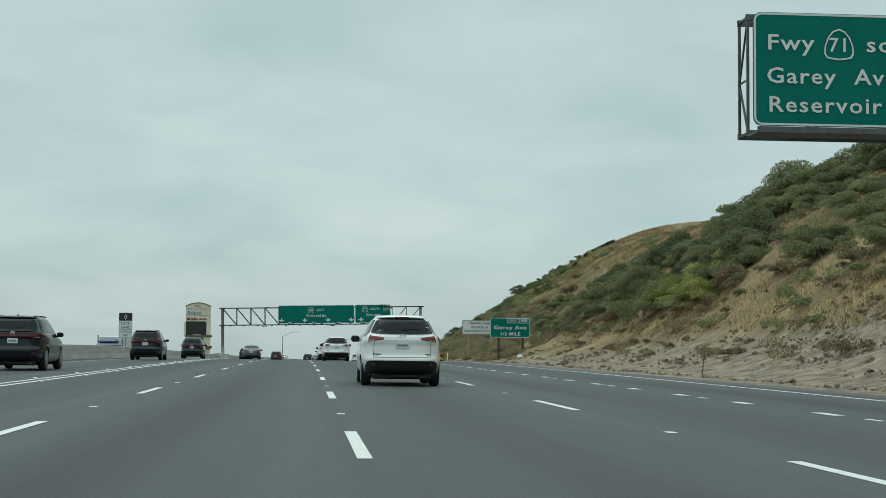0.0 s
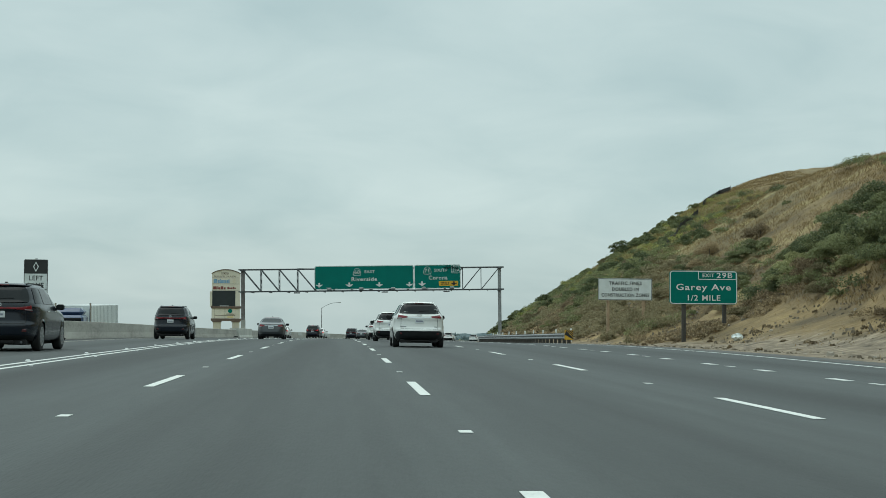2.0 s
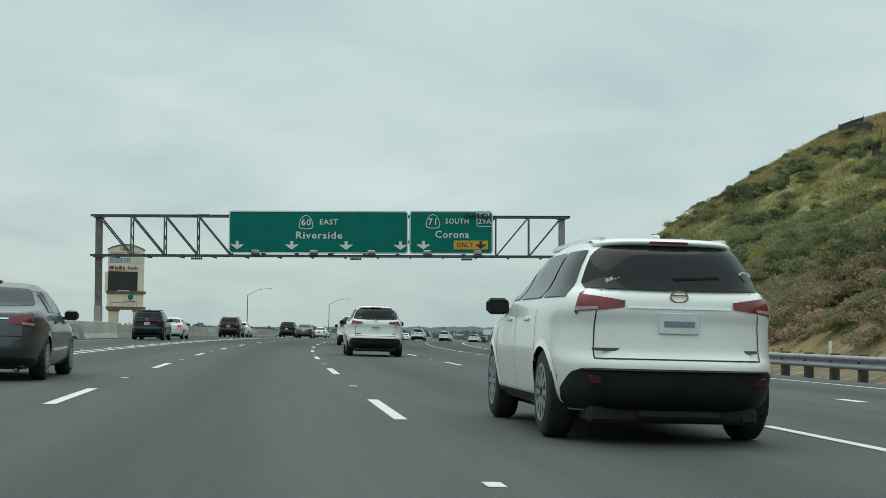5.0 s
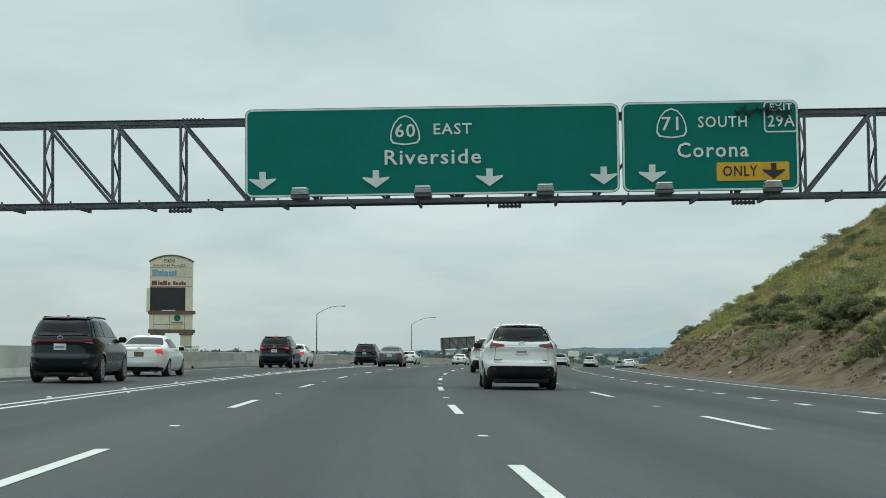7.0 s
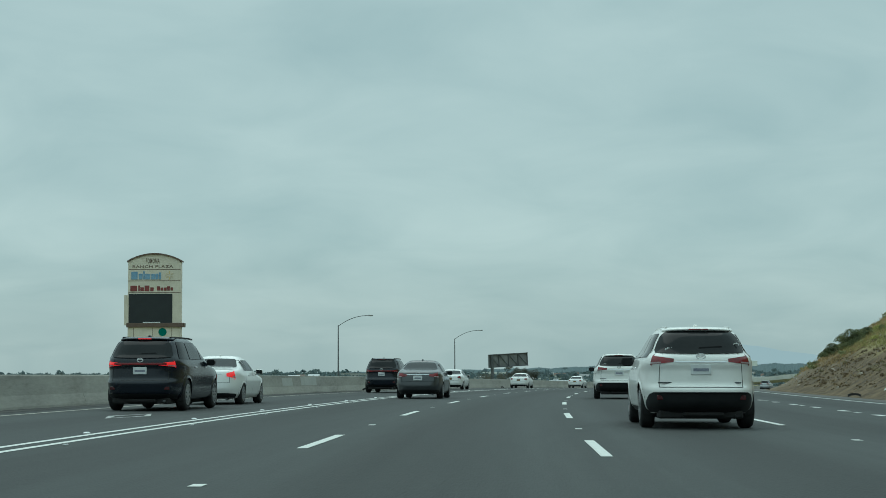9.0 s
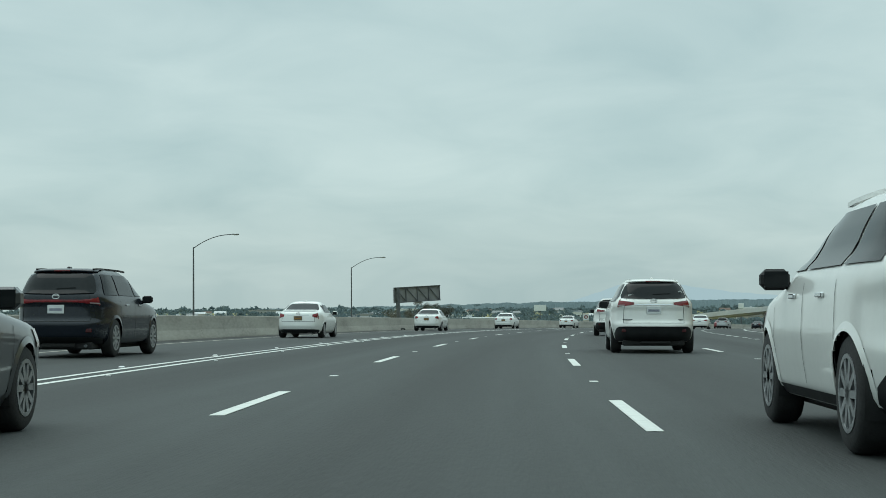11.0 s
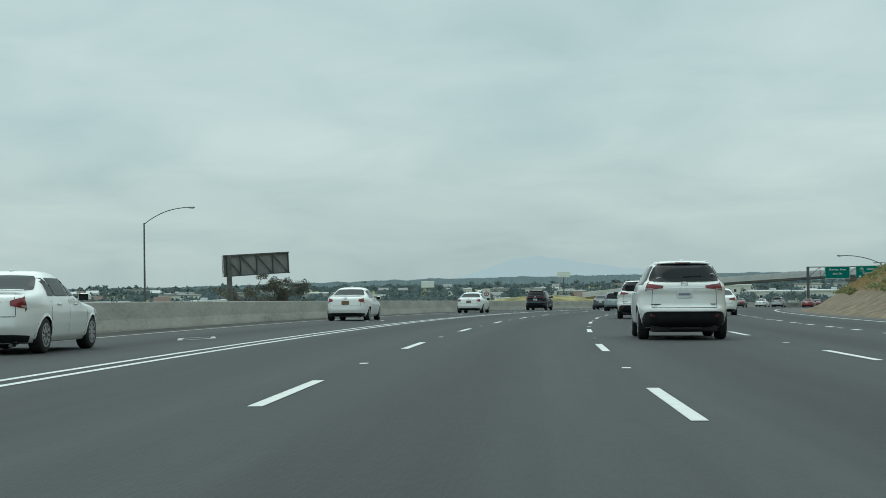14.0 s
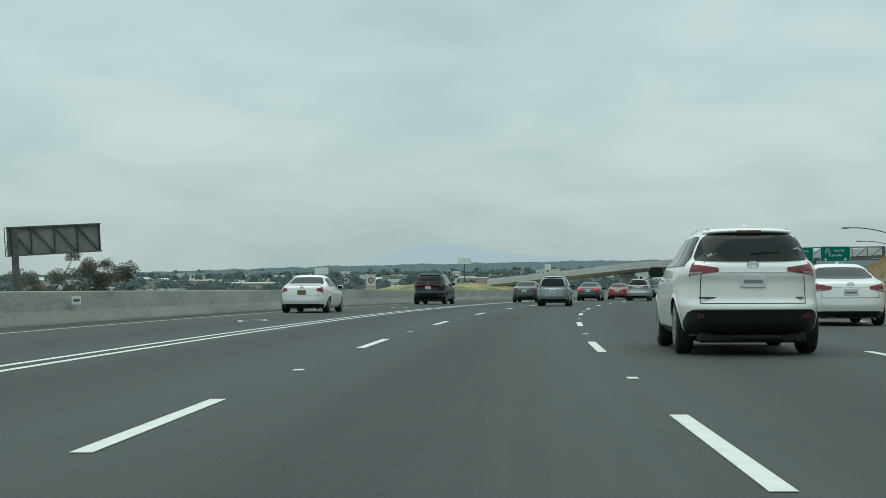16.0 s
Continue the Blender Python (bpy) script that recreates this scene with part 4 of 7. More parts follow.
write("LEFT", 0, 2.72, 0.20, BLACK_SIGN, lane_sign, 0.58, -0.04)
write("LANE", 0, 2.42, 0.20, BLACK_SIGN, lane_sign, 0.66, -0.04)
write("CARPOOLS", 0, 2.08, 0.15, BLACK_SIGN, lane_sign, 0.86, -0.04)
write("ONLY", 0, 1.82, 0.15, BLACK_SIGN, lane_sign, 0.42, -0.04)
bm = bmesh.new()
box(bm, -0.04, 0.04, 0.003, 0.08, 0.80, 3.56)
part("pole", bm, STEEL, lane_sign, "steel pole on the barrier")

# ---- guard rail on the right ----
rail = thing("guard_rail", Matrix.Identity(4), "galvanised guard rail on timber posts beside the slope", "guard rail")
W_U = [12.58, 12.49, 12.46, 12.50, 12.58, 12.58, 12.50, 12.46, 12.49, 12.58]
W_Z = [0.27, 0.29, 0.34, 0.39, 0.42, 0.45, 0.48, 0.53, 0.58, 0.60]
strip("rail_beam", W_U, 0.0, 143.4, 223.5, 1.905, STEEL, rail, dz=W_Z, smooth=True)
bm = bmesh.new()
box(bm, 0.0, 0.20, -0.1, 0.1, -0.5, 0.64, 0.01)
box(bm, -0.02, 0.0, -0.08, 0.08, 0.30, 0.57)
post_mesh = bpy.data.meshes.new("rail_post")
bm.to_mesh(post_mesh)
bm.free()
for s in np.arange(144.0, 223.5, 1.905):
    lay(post_mesh, WOOD_DARK, s, 12.58, rail, 0)
bm = bmesh.new()
box(bm, -0.10, 0.42, -0.04, 0.0, 0.22, 0.78)
end = part("end_marker", bm, YELLOW_SIGN, rail, "yellow and black striped end marker")
end.matrix_world = on_road(143.2, 12.4)
bm = bmesh.new()
for k in range(4):
    x = -0.06 + 0.12 * k
    v = [bm.verts.new((a, -0.044, b)) for a, b in ((x - 0.03, 0.78 if k else 0.52), (x + 0.05, 0.78), (0.42, 0.78 - (0.42 - x - 0.05) * 1.05 if k > 9 else max(0.22, 0.78 - (0.42 - x - 0.05) * 1.05)), (0.42, max(0.22, 0.78 - (0.42 - x + 0.03) * 1.05)))]
    try:
        bm.faces.new(v)
    except ValueError:
        pass
stripes = part("stripes", bm, BLACK_SIGN, end)
for s in (150, 157, 164, 170, 176, 183.3, 190.5, 197.8, 205.6, 213):
    d = thing("delineator_post", on_road(s, 13.7, -0.1), "short white flexible delineator post behind the rail", "delineator", "delineator posts")
    bm = bmesh.new()
    box(bm, -0.05, 0.05, -0.02, 0.02, 0.0, 1.05, 0.01)
    part("blade", bm, WHITE_SIGN, d)
    bm = bmesh.new()
    box(bm, -0.04, 0.04, -0.024, -0.021, 0.85, 0.98)
    part("reflector", bm, MARKER, d)

# ---- shopping centre pylon ----
PY = Matrix.Translation((-28.7, 429.6, 0)) @ Matrix.Rotation(radians(-1), 4, "Z")
pylon = thing("pylon_sign", PY, "tall cream stucco shopping plaza pylon sign with dark screen", "pylon sign")
def pz(y):
    return 11.62 - (y - 95) / 39.6
def px_(x):
    return (x - 215) / 39.9
for x0, x1 in ((95, 165), (280, 345)):
    bm = bmesh.new()
    box(bm, px_(x0), px_(x1), -0.75, 0.75, -7.0, pz(552), 0.03)
    part("leg", bm, STUCCO_SHADE, pylon, "square stucco leg")
    bm = bmesh.new()
    box(bm, px_(x0 - 8), px_(x1 + 8), -0.9, 0.9, pz(558), pz(545))
    part("leg_cap", bm, BROWN_TRIM, pylon)
bm = bmesh.new()
box(bm, px_(80), px_(350), -0.6, 0.6, pz(524), pz(424))
part("lower_cabinet", bm, STUCCO, pylon)
bm = bmesh.new()
box(bm, px_(80), px_(350), -0.6, 0.6, pz(408), pz(94))
arch = [(px_(80) + (px_(350) - px_(80)) * k / 12, pz(94) + 1.0 * math.sin(math.pi * k / 12) ** 0.8) for k in range(13)]
fr = [bm.verts.new((x, -0.6, z)) for x, z in arch]
bk_ = [bm.verts.new((x, 0.6, z)) for x, z in arch]
bm.faces.new(fr[::-1])
bm.faces.new(bk_)
part("upper_cabinet", bm, STUCCO, pylon)
bm = bmesh.new()
rims = [[bm.verts.new((x * 1.04, y, z + dz)) for y, dz in ((-0.75, -0.04), (0.75, -0.04), (0.75, 0.16), (-0.75, 0.16))] for x, z in arch]
for near, far in zip(rims[:-1], rims[1:]):
    for k in range(4):
        bm.faces.new((near[k], near[(k + 1) % 4], far[(k + 1) % 4], far[k]))
bm.faces.new(rims[0][::-1])
bm.faces.new(rims[-1])
bmesh.ops.recalc_face_normals(bm, faces=bm.faces)
part("cornice", bm, BROWN_TRIM, pylon, "curved brown cornice")
for y0, y1 in ((426, 404), (546, 522)):
    bm = bmesh.new()
    box(bm, px_(74), px_(367), -0.85, 0.85, pz(y0), pz(y1), 0.04)
    part("ledge", bm, BROWN_TRIM, pylon, "brown ledge")
bm = bmesh.new()
box(bm, px_(62), px_(84), -0.7, 0.5, pz(415), pz(262))
part("side_fin", bm, STUCCO, pylon)
bm = bmesh.new()
box(bm, px_(85), px_(307), -0.66, -0.601, pz(420), pz(256), 0.01)
part("screen", bm, SCREEN, pylon, "dark unlit display screen")
for x0, x1, z0, z1 in [(82, 348, y + 1.5, y - 1.5) for y in (132, 190, 250)] + [(x - 1.2, x + 1.2, 522, 428) for x in (110, 208, 305)] + [(110, 305, 495, 491)]:
    bm = bmesh.new()
    box(bm, px_(x0), px_(x1), -0.61, -0.601, pz(z0), pz(z1))
    part("panel_joint", bm, BROWN_TRIM, pylon)
write("POMONA", px_(205), pz(90), 0.62, BROWN_TRIM, pylon, 1.75, -0.62)
write("RANCH PLAZA", px_(205), pz(118), 0.34, BROWN_TRIM, pylon, 5.2, -0.62)
x = px_(96)
for w, h in ((0.9, 1.0), (0.55, 0.75), (0.22, 1.05), (0.75, 0.72), (0.5, 0.72), (0.42, 0.75), (0.32, 0.9)):
    bm = bmesh.new()
    box(bm, x, x + w * 0.92, -0.64, -0.602, pz(183), pz(183) + h, 0.02)
    x += w * 1.06
    part("tenant_mark", bm, BLUE_LETTER, pylon, "faded blue tenant logo block")
for k in range(6):
    bm = bmesh.new()
    a = radians(60 * k + 30)
    c = (px_(292), pz(162))
    beam(bm, (c[0] + 0.18 * math.cos(a), -0.62, c[1] + 0.18 * math.sin(a)), (c[0] + 0.56 * math.cos(a), -0.62, c[1] + 0.56 * math.sin(a)), 0.13, 0.03)
    part("burst_ray", bm, STRAW_LETTER, pylon, "faded yellow logo ray")
x = px_(92)
for w, h in ((0.95, 0.72), (0.25, 0.75), (0.52, 0.52), (0.68, 0.74), (0.5, 0.5)):
    bm = bmesh.new()
    box(bm, x, x + w * 0.9, -0.64, -0.602, pz(243), pz(243) + h, 0.02)
    x += w * 1.06
    part("tenant_mark", bm, RED_LETTER, pylon, "faded dark red tenant logo block")
x += 0.35
for w, h in ((0.42, 0.56), (0.40, 0.40), (0.40, 0.40), (0.40, 0.56), (0.34, 0.40)):
    bm = bmesh.new()
    box(bm, x, x + w * 0.9, -0.64, -0.602, pz(240), pz(240) + h, 0.02)
    x += w * 1.06
    part("tenant_mark", bm, RED_LETTER, pylon, "faded dark red tenant logo block")
bm = bmesh.new()
bmesh.ops.create_cone(bm, cap_ends=True, segments=20, radius1=0.52, radius2=0.52, depth=0.04, matrix=Matrix.Translation((px_(258), -0.62, pz(450))) @ Matrix.Rotation(radians(90), 4, "X"))
part("tenant_mark", bm, GREEN, pylon, "round dark green logo")
bm = bmesh.new()
box(bm, px_(222), px_(296), -0.63, -0.602, pz(483), pz(476))
part("small_print", bm, BROWN_TRIM, pylon, "illegible small lettering bar")
bm = bmesh.new()
box(bm, px_(158), px_(246), -0.67, -0.661, pz(405), pz(399))
part("small_print", bm, WHITE_SIGN, pylon, "illegible small lettering bar")
bm = bmesh.new()
box(bm, px_(232), px_(290), -0.63, -0.602, pz(516), pz(500))
part("tenant_mark", bm, STRAW_LETTER, pylon, "faded orange tenant logo")
lease = thing("lease_banner", Matrix.Translation((-25.4, 428.2, 0)), "white banner on stakes reading for lease", "banner")
bm = bmesh.new()
box(bm, -1.35, 1.35, 0, 0.04, -3.0, -1.72)
part("banner_panel", bm, WHITE_SIGN, lease)
write("FOR LEASE", 0, -2.55, 0.46, BLACK_SIGN, lease, 2.35, -0.02)
bm = bmesh.new()
box(bm, -1.2, 0.2, -0.012, -0.002, -2.05, -1.82)
part("header_bar", bm, GREEN, lease)
for x in (-1.2, 1.2):
    bm = bmesh.new()
    box(bm, x - 0.05, x + 0.05, 0.04, 0.14, -7.2, -1.7)
    part("stake", bm, WOOD, lease)


# ---- street lamps ----
def street_lamp(base, top, reach, rise, turn, label):
    """Tapered pole with a curved arm towards +x and a cobra head."""
    ob = thing("street_lamp", Matrix.Translation(base) @ Matrix.Rotation(radians(turn), 4, "Z"), label, "street lamp", "freeway street lamps")
    h = top - base[2]
    bm = bmesh.new()
    tube(bm, (0, 0, -0.5), (0, 0, h), 0.12, 0.07, 12)
    part("pole", bm, STEEL_DARK, ob)
    bm = bmesh.new()
    pts = [(reach * t, 0, h - 0.12 + rise * (1 - (1 - t) ** 2.2)) for t in np.linspace(0, 1, 9)]
    for a, b in zip(pts[:-1], pts[1:]):
        tube(bm, a, b, 0.045, 0.04, 8)
    part("arm", bm, STEEL_DARK, ob)
    bm = bmesh.new()
    x, y, z = pts[-1]
    box(bm, x - 0.1, x + 0.62, -0.15, 0.15, z - 0.07, z + 0.08, 0.05)
    head = part("lamp_head", bm, STEEL, ob)
    bm = bmesh.new()
    box(bm, x + 0.12, x + 0.52, -0.11, 0.11, z - 0.11, z - 0.071, 0.02)
    part("lens", bm, WHITE_SIGN, head)
    return ob


street_lamp((-5.7, 446.2, -6.6), 3.75, 4.4, 1.45, -14, "grey street lamp beyond the opposite carriageway")
street_lamp((13.2, 505.6, -8.2), 2.45, 4.6, 1.55, -20, "grey street lamp beyond the opposite carriageway")
street_lamp((93.2, 512.2, -8.5), -2.35, 4.1, 0.95, 153, "grey street lamp on the dry slope")
street_lamp((118.0, 556.0, -9.5), -3.2, 4.1, 0.95, 148, "grey street lamp on the dry slope")

# ---- billboard seen from behind ----
BB = Matrix.Translation((25.9, 545.7, 0)) @ Matrix.Rotation(radians(27), 4, "Z") @ Matrix.Rotation(radians(-2.6), 4, "Y")
board = thing("billboard", BB, "grey billboard seen from behind on a single post", "billboard")
bm = bmesh.new()
box(bm, -4.5, 4.7, 0.25, 0.42, -2.85, -0.28, 0.02)
part("panel", bm, BOARD_GREY, board, "flat grey board")
bm = bmesh.new()
for z in (-2.86, -0.30):
    box(bm, -4.6, 4.75, -0.05, 0.24, z - 0.07, z + 0.07)
for x in (-4.5, -2.2, 0.1, 2.4, 4.65):
    box(bm, x - 0.05, x + 0.05, 0.05, 0.24, -2.85, -0.3)
part("frame", bm, STEEL_DARK, board)
for x in (-4.3, -2.1, 0.1, 2.4):
    bm = bmesh.new()
    beam(bm, (x, 0.1, -0.42), (x + 2.1, 0.1, -2.75), 0.11)
    part("brace", bm, STEEL_DARK, board)
bm = bmesh.new()
tube(bm, (-3.9, 0.12, -11.0), (-3.9, 0.12, -0.4), 0.36, 0.32, 14)
part("post", bm, STEEL_DARK, board, "single thick steel post")
bm = bmesh.new()
for z in (-2.85, -1.6, -0.3):
    beam(bm, (-4.55, 0.2, z), (-5.1, -0.5, z), 0.06)
beam(bm, (-5.1, -0.5, -2.85), (-5.1, -0.5, -0.3), 0.06)
beam(bm, (-5.1, -0.5, -2.85), (-4.55, 0.2, -1.6), 0.05)
part("side_frame", bm, STEEL_DARK, board)

# ---- flyover ramp and far signs ----
OA, OB = Vector((105.0, 736.0, 0.0)), Vector((214.0, 541.0, 0.0))
ov = thing("flyover_ramp", Matrix.Identity(4), "pale concrete flyover ramp crossing above the freeway", "bridge")
side = Vector(((OB - OA).y, -(OB - OA).x, 0)).normalized()


def fly(m, drop=0.0):
    """The middle of the flyover's deck, m from 0 to 1 along it."""
    c = OA.lerp(OB, m)
    c.z = float(np.interp(m, [0.0, 0.11, 0.28, 0.42, 0.6, 1.0], [-10.6, -9.1, -5.9, -4.3, -3.0, -0.1])) - drop
    return c


def sweep(bm, section, m0, m1, n, sgn=1):
    """One band along the flyover with the given section."""
    rings = []
    for k in range(n + 1):
        c = fly(m0 + (m1 - m0) * k / n)
        rings.append([bm.verts.new(c + side * x * sgn + Vector((0, 0, z))) for x, z in section])
    q = len(section)
    for a, b in zip(rings[:-1], rings[1:]):
        for i in range(q):
            bm.faces.new((a[i], a[(i + 1) % q], b[(i + 1) % q], b[i]))
    bm.faces.new(rings[0])
    bm.faces.new(rings[-1][::-1])
    bmesh.ops.recalc_face_normals(bm, faces=bm.faces)


bm = bmesh.new()
sweep(bm, [(-4.6, 0.0), (-4.6, -0.72), (-3.6, -0.80), (-3.2, -1.10), (3.2, -1.10), (3.6, -0.80), (4.6, -0.72), (4.6, 0.0)], 0.10, 1.0, 24)
part("deck", bm, FLYOVER, ov, "box girder deck")
for sgn in (-1, 1):
    bm = bmesh.new()
    sweep(bm, [(4.38, 0.0), (4.62, 0.0), (4.59, 0.55), (4.41, 0.55)], 0.10, 1.0, 24, sgn)
    part("parapet", bm, FLYOVER, ov)
for m, lo in ((0.253, -19), (0.44, -19), (0.66, -16), (0.88, -14)):
    c = fly(m)
    bm = bmesh.new()
    box(bm, c.x - 1.0, c.x + 1.0, c.y - 1.0, c.y + 1.0, lo, c.z - 1.7, 0.25)
    box(bm, c.x - 1.9, c.x + 1.9, c.y - 1.2, c.y + 1.2, c.z - 1.9, c.z - 1.0, 0.25)
    part("column", bm, FLYOVER, ov)
FG = upright(619.0, 0, 0)
far_bridge = thing("sign_bridge", FG, "steel sign bridge over the far lanes", "sign gantry")
for z in (-3.0, -4.7):
    bm = bmesh.new()
    box(bm, 4.0, 20.5, 0.1, 0.35, z - 0.08, z + 0.08)
    part("chord", bm, STEEL_DARK, far_bridge)
for x in np.arange(4.2, 20.6, 2.0):
    bm = bmesh.new()
    beam(bm, (x, 0.22, -4.7), (x, 0.22, -3.0), 0.09)
    beam(bm, (x, 0.22, -4.7), (min(x + 2, 20.4), 0.22, -3.0), 0.09)
    part("vertical_web", bm, STEEL_DARK, far_bridge)
bm = bmesh.new()
box(bm, 20.1, 20.5, 0.0, 0.45, -12.5, -2.9)
part("post", bm, STEEL_DARK, far_bridge)
bm = bmesh.new()
box(bm, 4.0, 4.4, 0.0, 0.45, -12.5, -2.9)
part("post", bm, STEEL_DARK, far_bridge)
f1 = guide_sign("overhead_sign", FG, 7.0, 11.1, -4.95, -2.9, "green overhead sign for Garey Ave over the far lanes", 0.15)
write("Garey Ave", 9.05, -3.45, 0.32, WHITE_SIGN, f1, 2.8)
write("SOUTH", 9.05, -4.15, 0.28, WHITE_SIGN, f1, 1.5)
f2 = guide_sign("overhead_sign", FG, 12.0, 16.0, -4.95, -2.85, "green overhead sign for route 71 Corona over the far lanes", 0.15)
shield(f2, 13.0, -3.45, 0.7, "71")
write("SOUTH", 14.5, -3.45, 0.26, WHITE_SIGN, f2, 1.3)
write("Corona", 14.0, -4.05, 0.34, WHITE_SIGN, f2, 1.7)
bm = bmesh.new()
arrow(bm, 12.7, -4.6, 0.5, 0.4, -0.03)
part("lane_arrow", bm, WHITE_SIGN, f2)
bm = bmesh.new()
arrow(bm, 15.3, -4.6, 0.5, 0.4, -0.03)
part("lane_arrow", bm, WHITE_SIGN, f2)
store = thing("store_sign", Matrix.Translation((63.0, 585.6, 0)) @ Matrix.Rotation(radians(-10), 4, "Z"), "small tan monument sign with a red ring mark", "store sign")
bm = bmesh.new()
box(bm, -0.62, 0.62, 0, 0.5, -11.0, -5.75, 0.05)
part("monument", bm, STUCCO_SHADE, store)
bm = bmesh.new()
box(bm, -0.55, 0.55, -0.03, 0.0, -7.1, -5.95)
part("face", bm, WHITE_SIGN, store)
bm = bmesh.new()
for k in range(24):
    a, b = 2 * math.pi * k / 24, 2 * math.pi * (k + 1) / 24
    v = [bm.verts.new((r * math.cos(t), -0.04, -6.45 + r * math.sin(t))) for r, t in ((0.38, a), (0.24, a), (0.24, b), (0.38, b))]
    bm.faces.new(v)
bmesh.ops.create_circle(bm, cap_ends=True, segments=16, radius=0.12, matrix=Matrix.Translation((0, -0.04, -6.45)) @ Matrix.Rotation(radians(90), 4, "X"))
part("ring_mark", bm, RED_LETTER, store)

# ---- plants of the slope ----
def leaf_cloud(rs, centres, radii, count, size, squash=0.8):
    """Corners and faces of many small leaves near the surface of a few lobes."""
    centres, radii = np.asarray(centres, float), np.asarray(radii, float)
    which = rs.choice(len(radii), count, p=radii ** 2 / (radii ** 2).sum())
    d = rs.normal(size=(count, 3))
    d /= np.linalg.norm(d, axis=1)[:, None]
    d[:, 2] = np.abs(d[:, 2]) * 1.0 - 0.25
    rad = radii[which] * (0.35 + 0.75 * rs.random(count) ** 0.6)
    c = centres[which] + d * rad[:, None] * np.array([1, 1, squash])
    a = rs.normal(size=(count, 3))
    a /= np.linalg.norm(a, axis=1)[:, None]
    b = np.cross(a, rs.normal(size=(count, 3)))
    b /= np.linalg.norm(b, axis=1)[:, None]
    k = size * (0.6 + 0.8 * rs.random(count))[:, None]
    v = np.stack([c - a * k, c + b * k * 0.55, c + a * k, c - b * k * 0.55], 1).reshape(-1, 3)
    return v


def quads_mesh(name, v, mat):
    """A mesh of separate quads, quickly."""
    n = len(v) // 4
    me = bpy.data.meshes.new(name)
    me.vertices.add(len(v))
    me.vertices.foreach_set("co", np.asarray(v, dtype=np.float32).ravel())
    me.loops.add(4 * n)
    me.loops.foreach_set("vertex_index", np.arange(4 * n, dtype=np.int32))
    me.polygons.add(n)
    me.polygons.foreach_set("loop_start", np.arange(0, 4 * n, 4, dtype=np.int32))
    me.polygons.foreach_set("loop_total", np.full(n, 4, dtype=np.int32))
    me.materials.append(mat)
    me.update(calc_edges=True)
    me.validate()
    return me


def ground_at(s, u):
    p = at(s, u)
    z = terrain(s, u, p[..., 0], p[..., 1])
    return np.stack([p[..., 0], p[..., 1], z], -1)


rs = np.random.default_rng(11)


def bush(r, mat, leaves, size, label, group):
    """A shrub: a few stems and a ragged crown of leaves."""
    ob = thing("bush", Matrix.Identity(4), label, "bush", group)
    n = 15
    cs, rr = [], []
    for _ in range(n):
        a, q = rs.uniform(0, 6.283), rs.random() ** 0.6
        cs.append((q * 0.78 * r * math.cos(a), q * 0.78 * r * math.sin(a), r * (0.12 + rs.uniform(0.25, 1.0) * 0.85 * (1 - 0.75 * q * q))))
        rr.append(r * rs.uniform(0.20, 0.42))
    crown = new("crown", quads_mesh("crown", leaf_cloud(rs, cs, rr, leaves, size), mat))
    crown.parent = ob
    bm = bmesh.new()
    tube(bm, (0, 0, -0.4), (rs.uniform(-0.1, 0.1), rs.uniform(-0.1, 0.1), r * 0.7), 0.07, 0.02, 6)
    part("stem", bm, BARK, ob)
    return ob


KINDS = [bush(2.3, LEAF_DARK, 9000, 0.062, "dense dark green chaparral bush on the slope", "hillside bushes"),
         bush(1.9, LEAF_DARK, 7500, 0.058, "dense dark green chaparral bush on the slope", "hillside bushes"),
         bush(2.6, LEAF_DARK, 9500, 0.066, "tall dark green bush on the slope", "hillside bushes"),
         bush(1.5, LEAF_MID, 5600, 0.052, "grey-green sage bush on the slope", "hillside bushes"),
         bush(2.0, LEAF_LIME, 6500, 0.055, "yellow-green mustard bush on the slope", "hillside bushes"),
         bush(1.5, LEAF_GREY, 5000, 0.052, "grey-brown half-dry brush on the slope", "hillside bushes"),
         bush(1.4, LEAF_DRY, 5000, 0.052, "dry brown brush on the slope", "hillside bushes")]
first = set()


def plant(k, s, u, scale=1.0, tall=1.0):
    p = ground_at(np.array(float(s)), np.array(float(u)))
    m = Matrix.Translation((p[0], p[1], p[2] - 0.25)) @ Matrix.Rotation(rs.uniform(0, 6.28), 4, "Z")
    if k not in first:
        first.add(k)
        ob = KINDS[k]
        ob.matrix_world = m
    else:
        ob = copy_thing(KINDS[k], m)
    ob.scale = (scale, scale, scale * tall * rs.uniform(0.8, 1.1))
    return ob


# the dark belt low on the slope, taller clumps at the crest, looser brush between them
for _ in range(82):
    s = rs.uniform(86, 133)
    lo, hi = np.interp(s, [86, 100, 141], [9.0, 8.2, 8.5]), np.interp(s, [86, 100, 118, 141], [13.0, 17.0, 16.5, 12.0])
    plant(int(rs.choice([0, 1, 2, 0, 1, 3, 5, 6, 3])), s, 13 + rs.uniform(lo, hi), rs.uniform(0.6, 1.1))
for _ in range(30):
    s = rs.uniform(119, 152)
    plant(int(rs.choice([5, 0, 3, 1, 1])), s, 13 + rs.uniform(6.5, 12.5), rs.uniform(0.45, 0.75), 0.8)
for _ in range(38):
    s = rs.uniform(80, 106)
    plant(int(rs.choice([0, 1, 2, 2, 3])), s, 13 + rs.uniform(15.5, 25.0) * np.interp(s, [88, 112], [1.03, 0.80]), rs.uniform(0.6, 1.05))
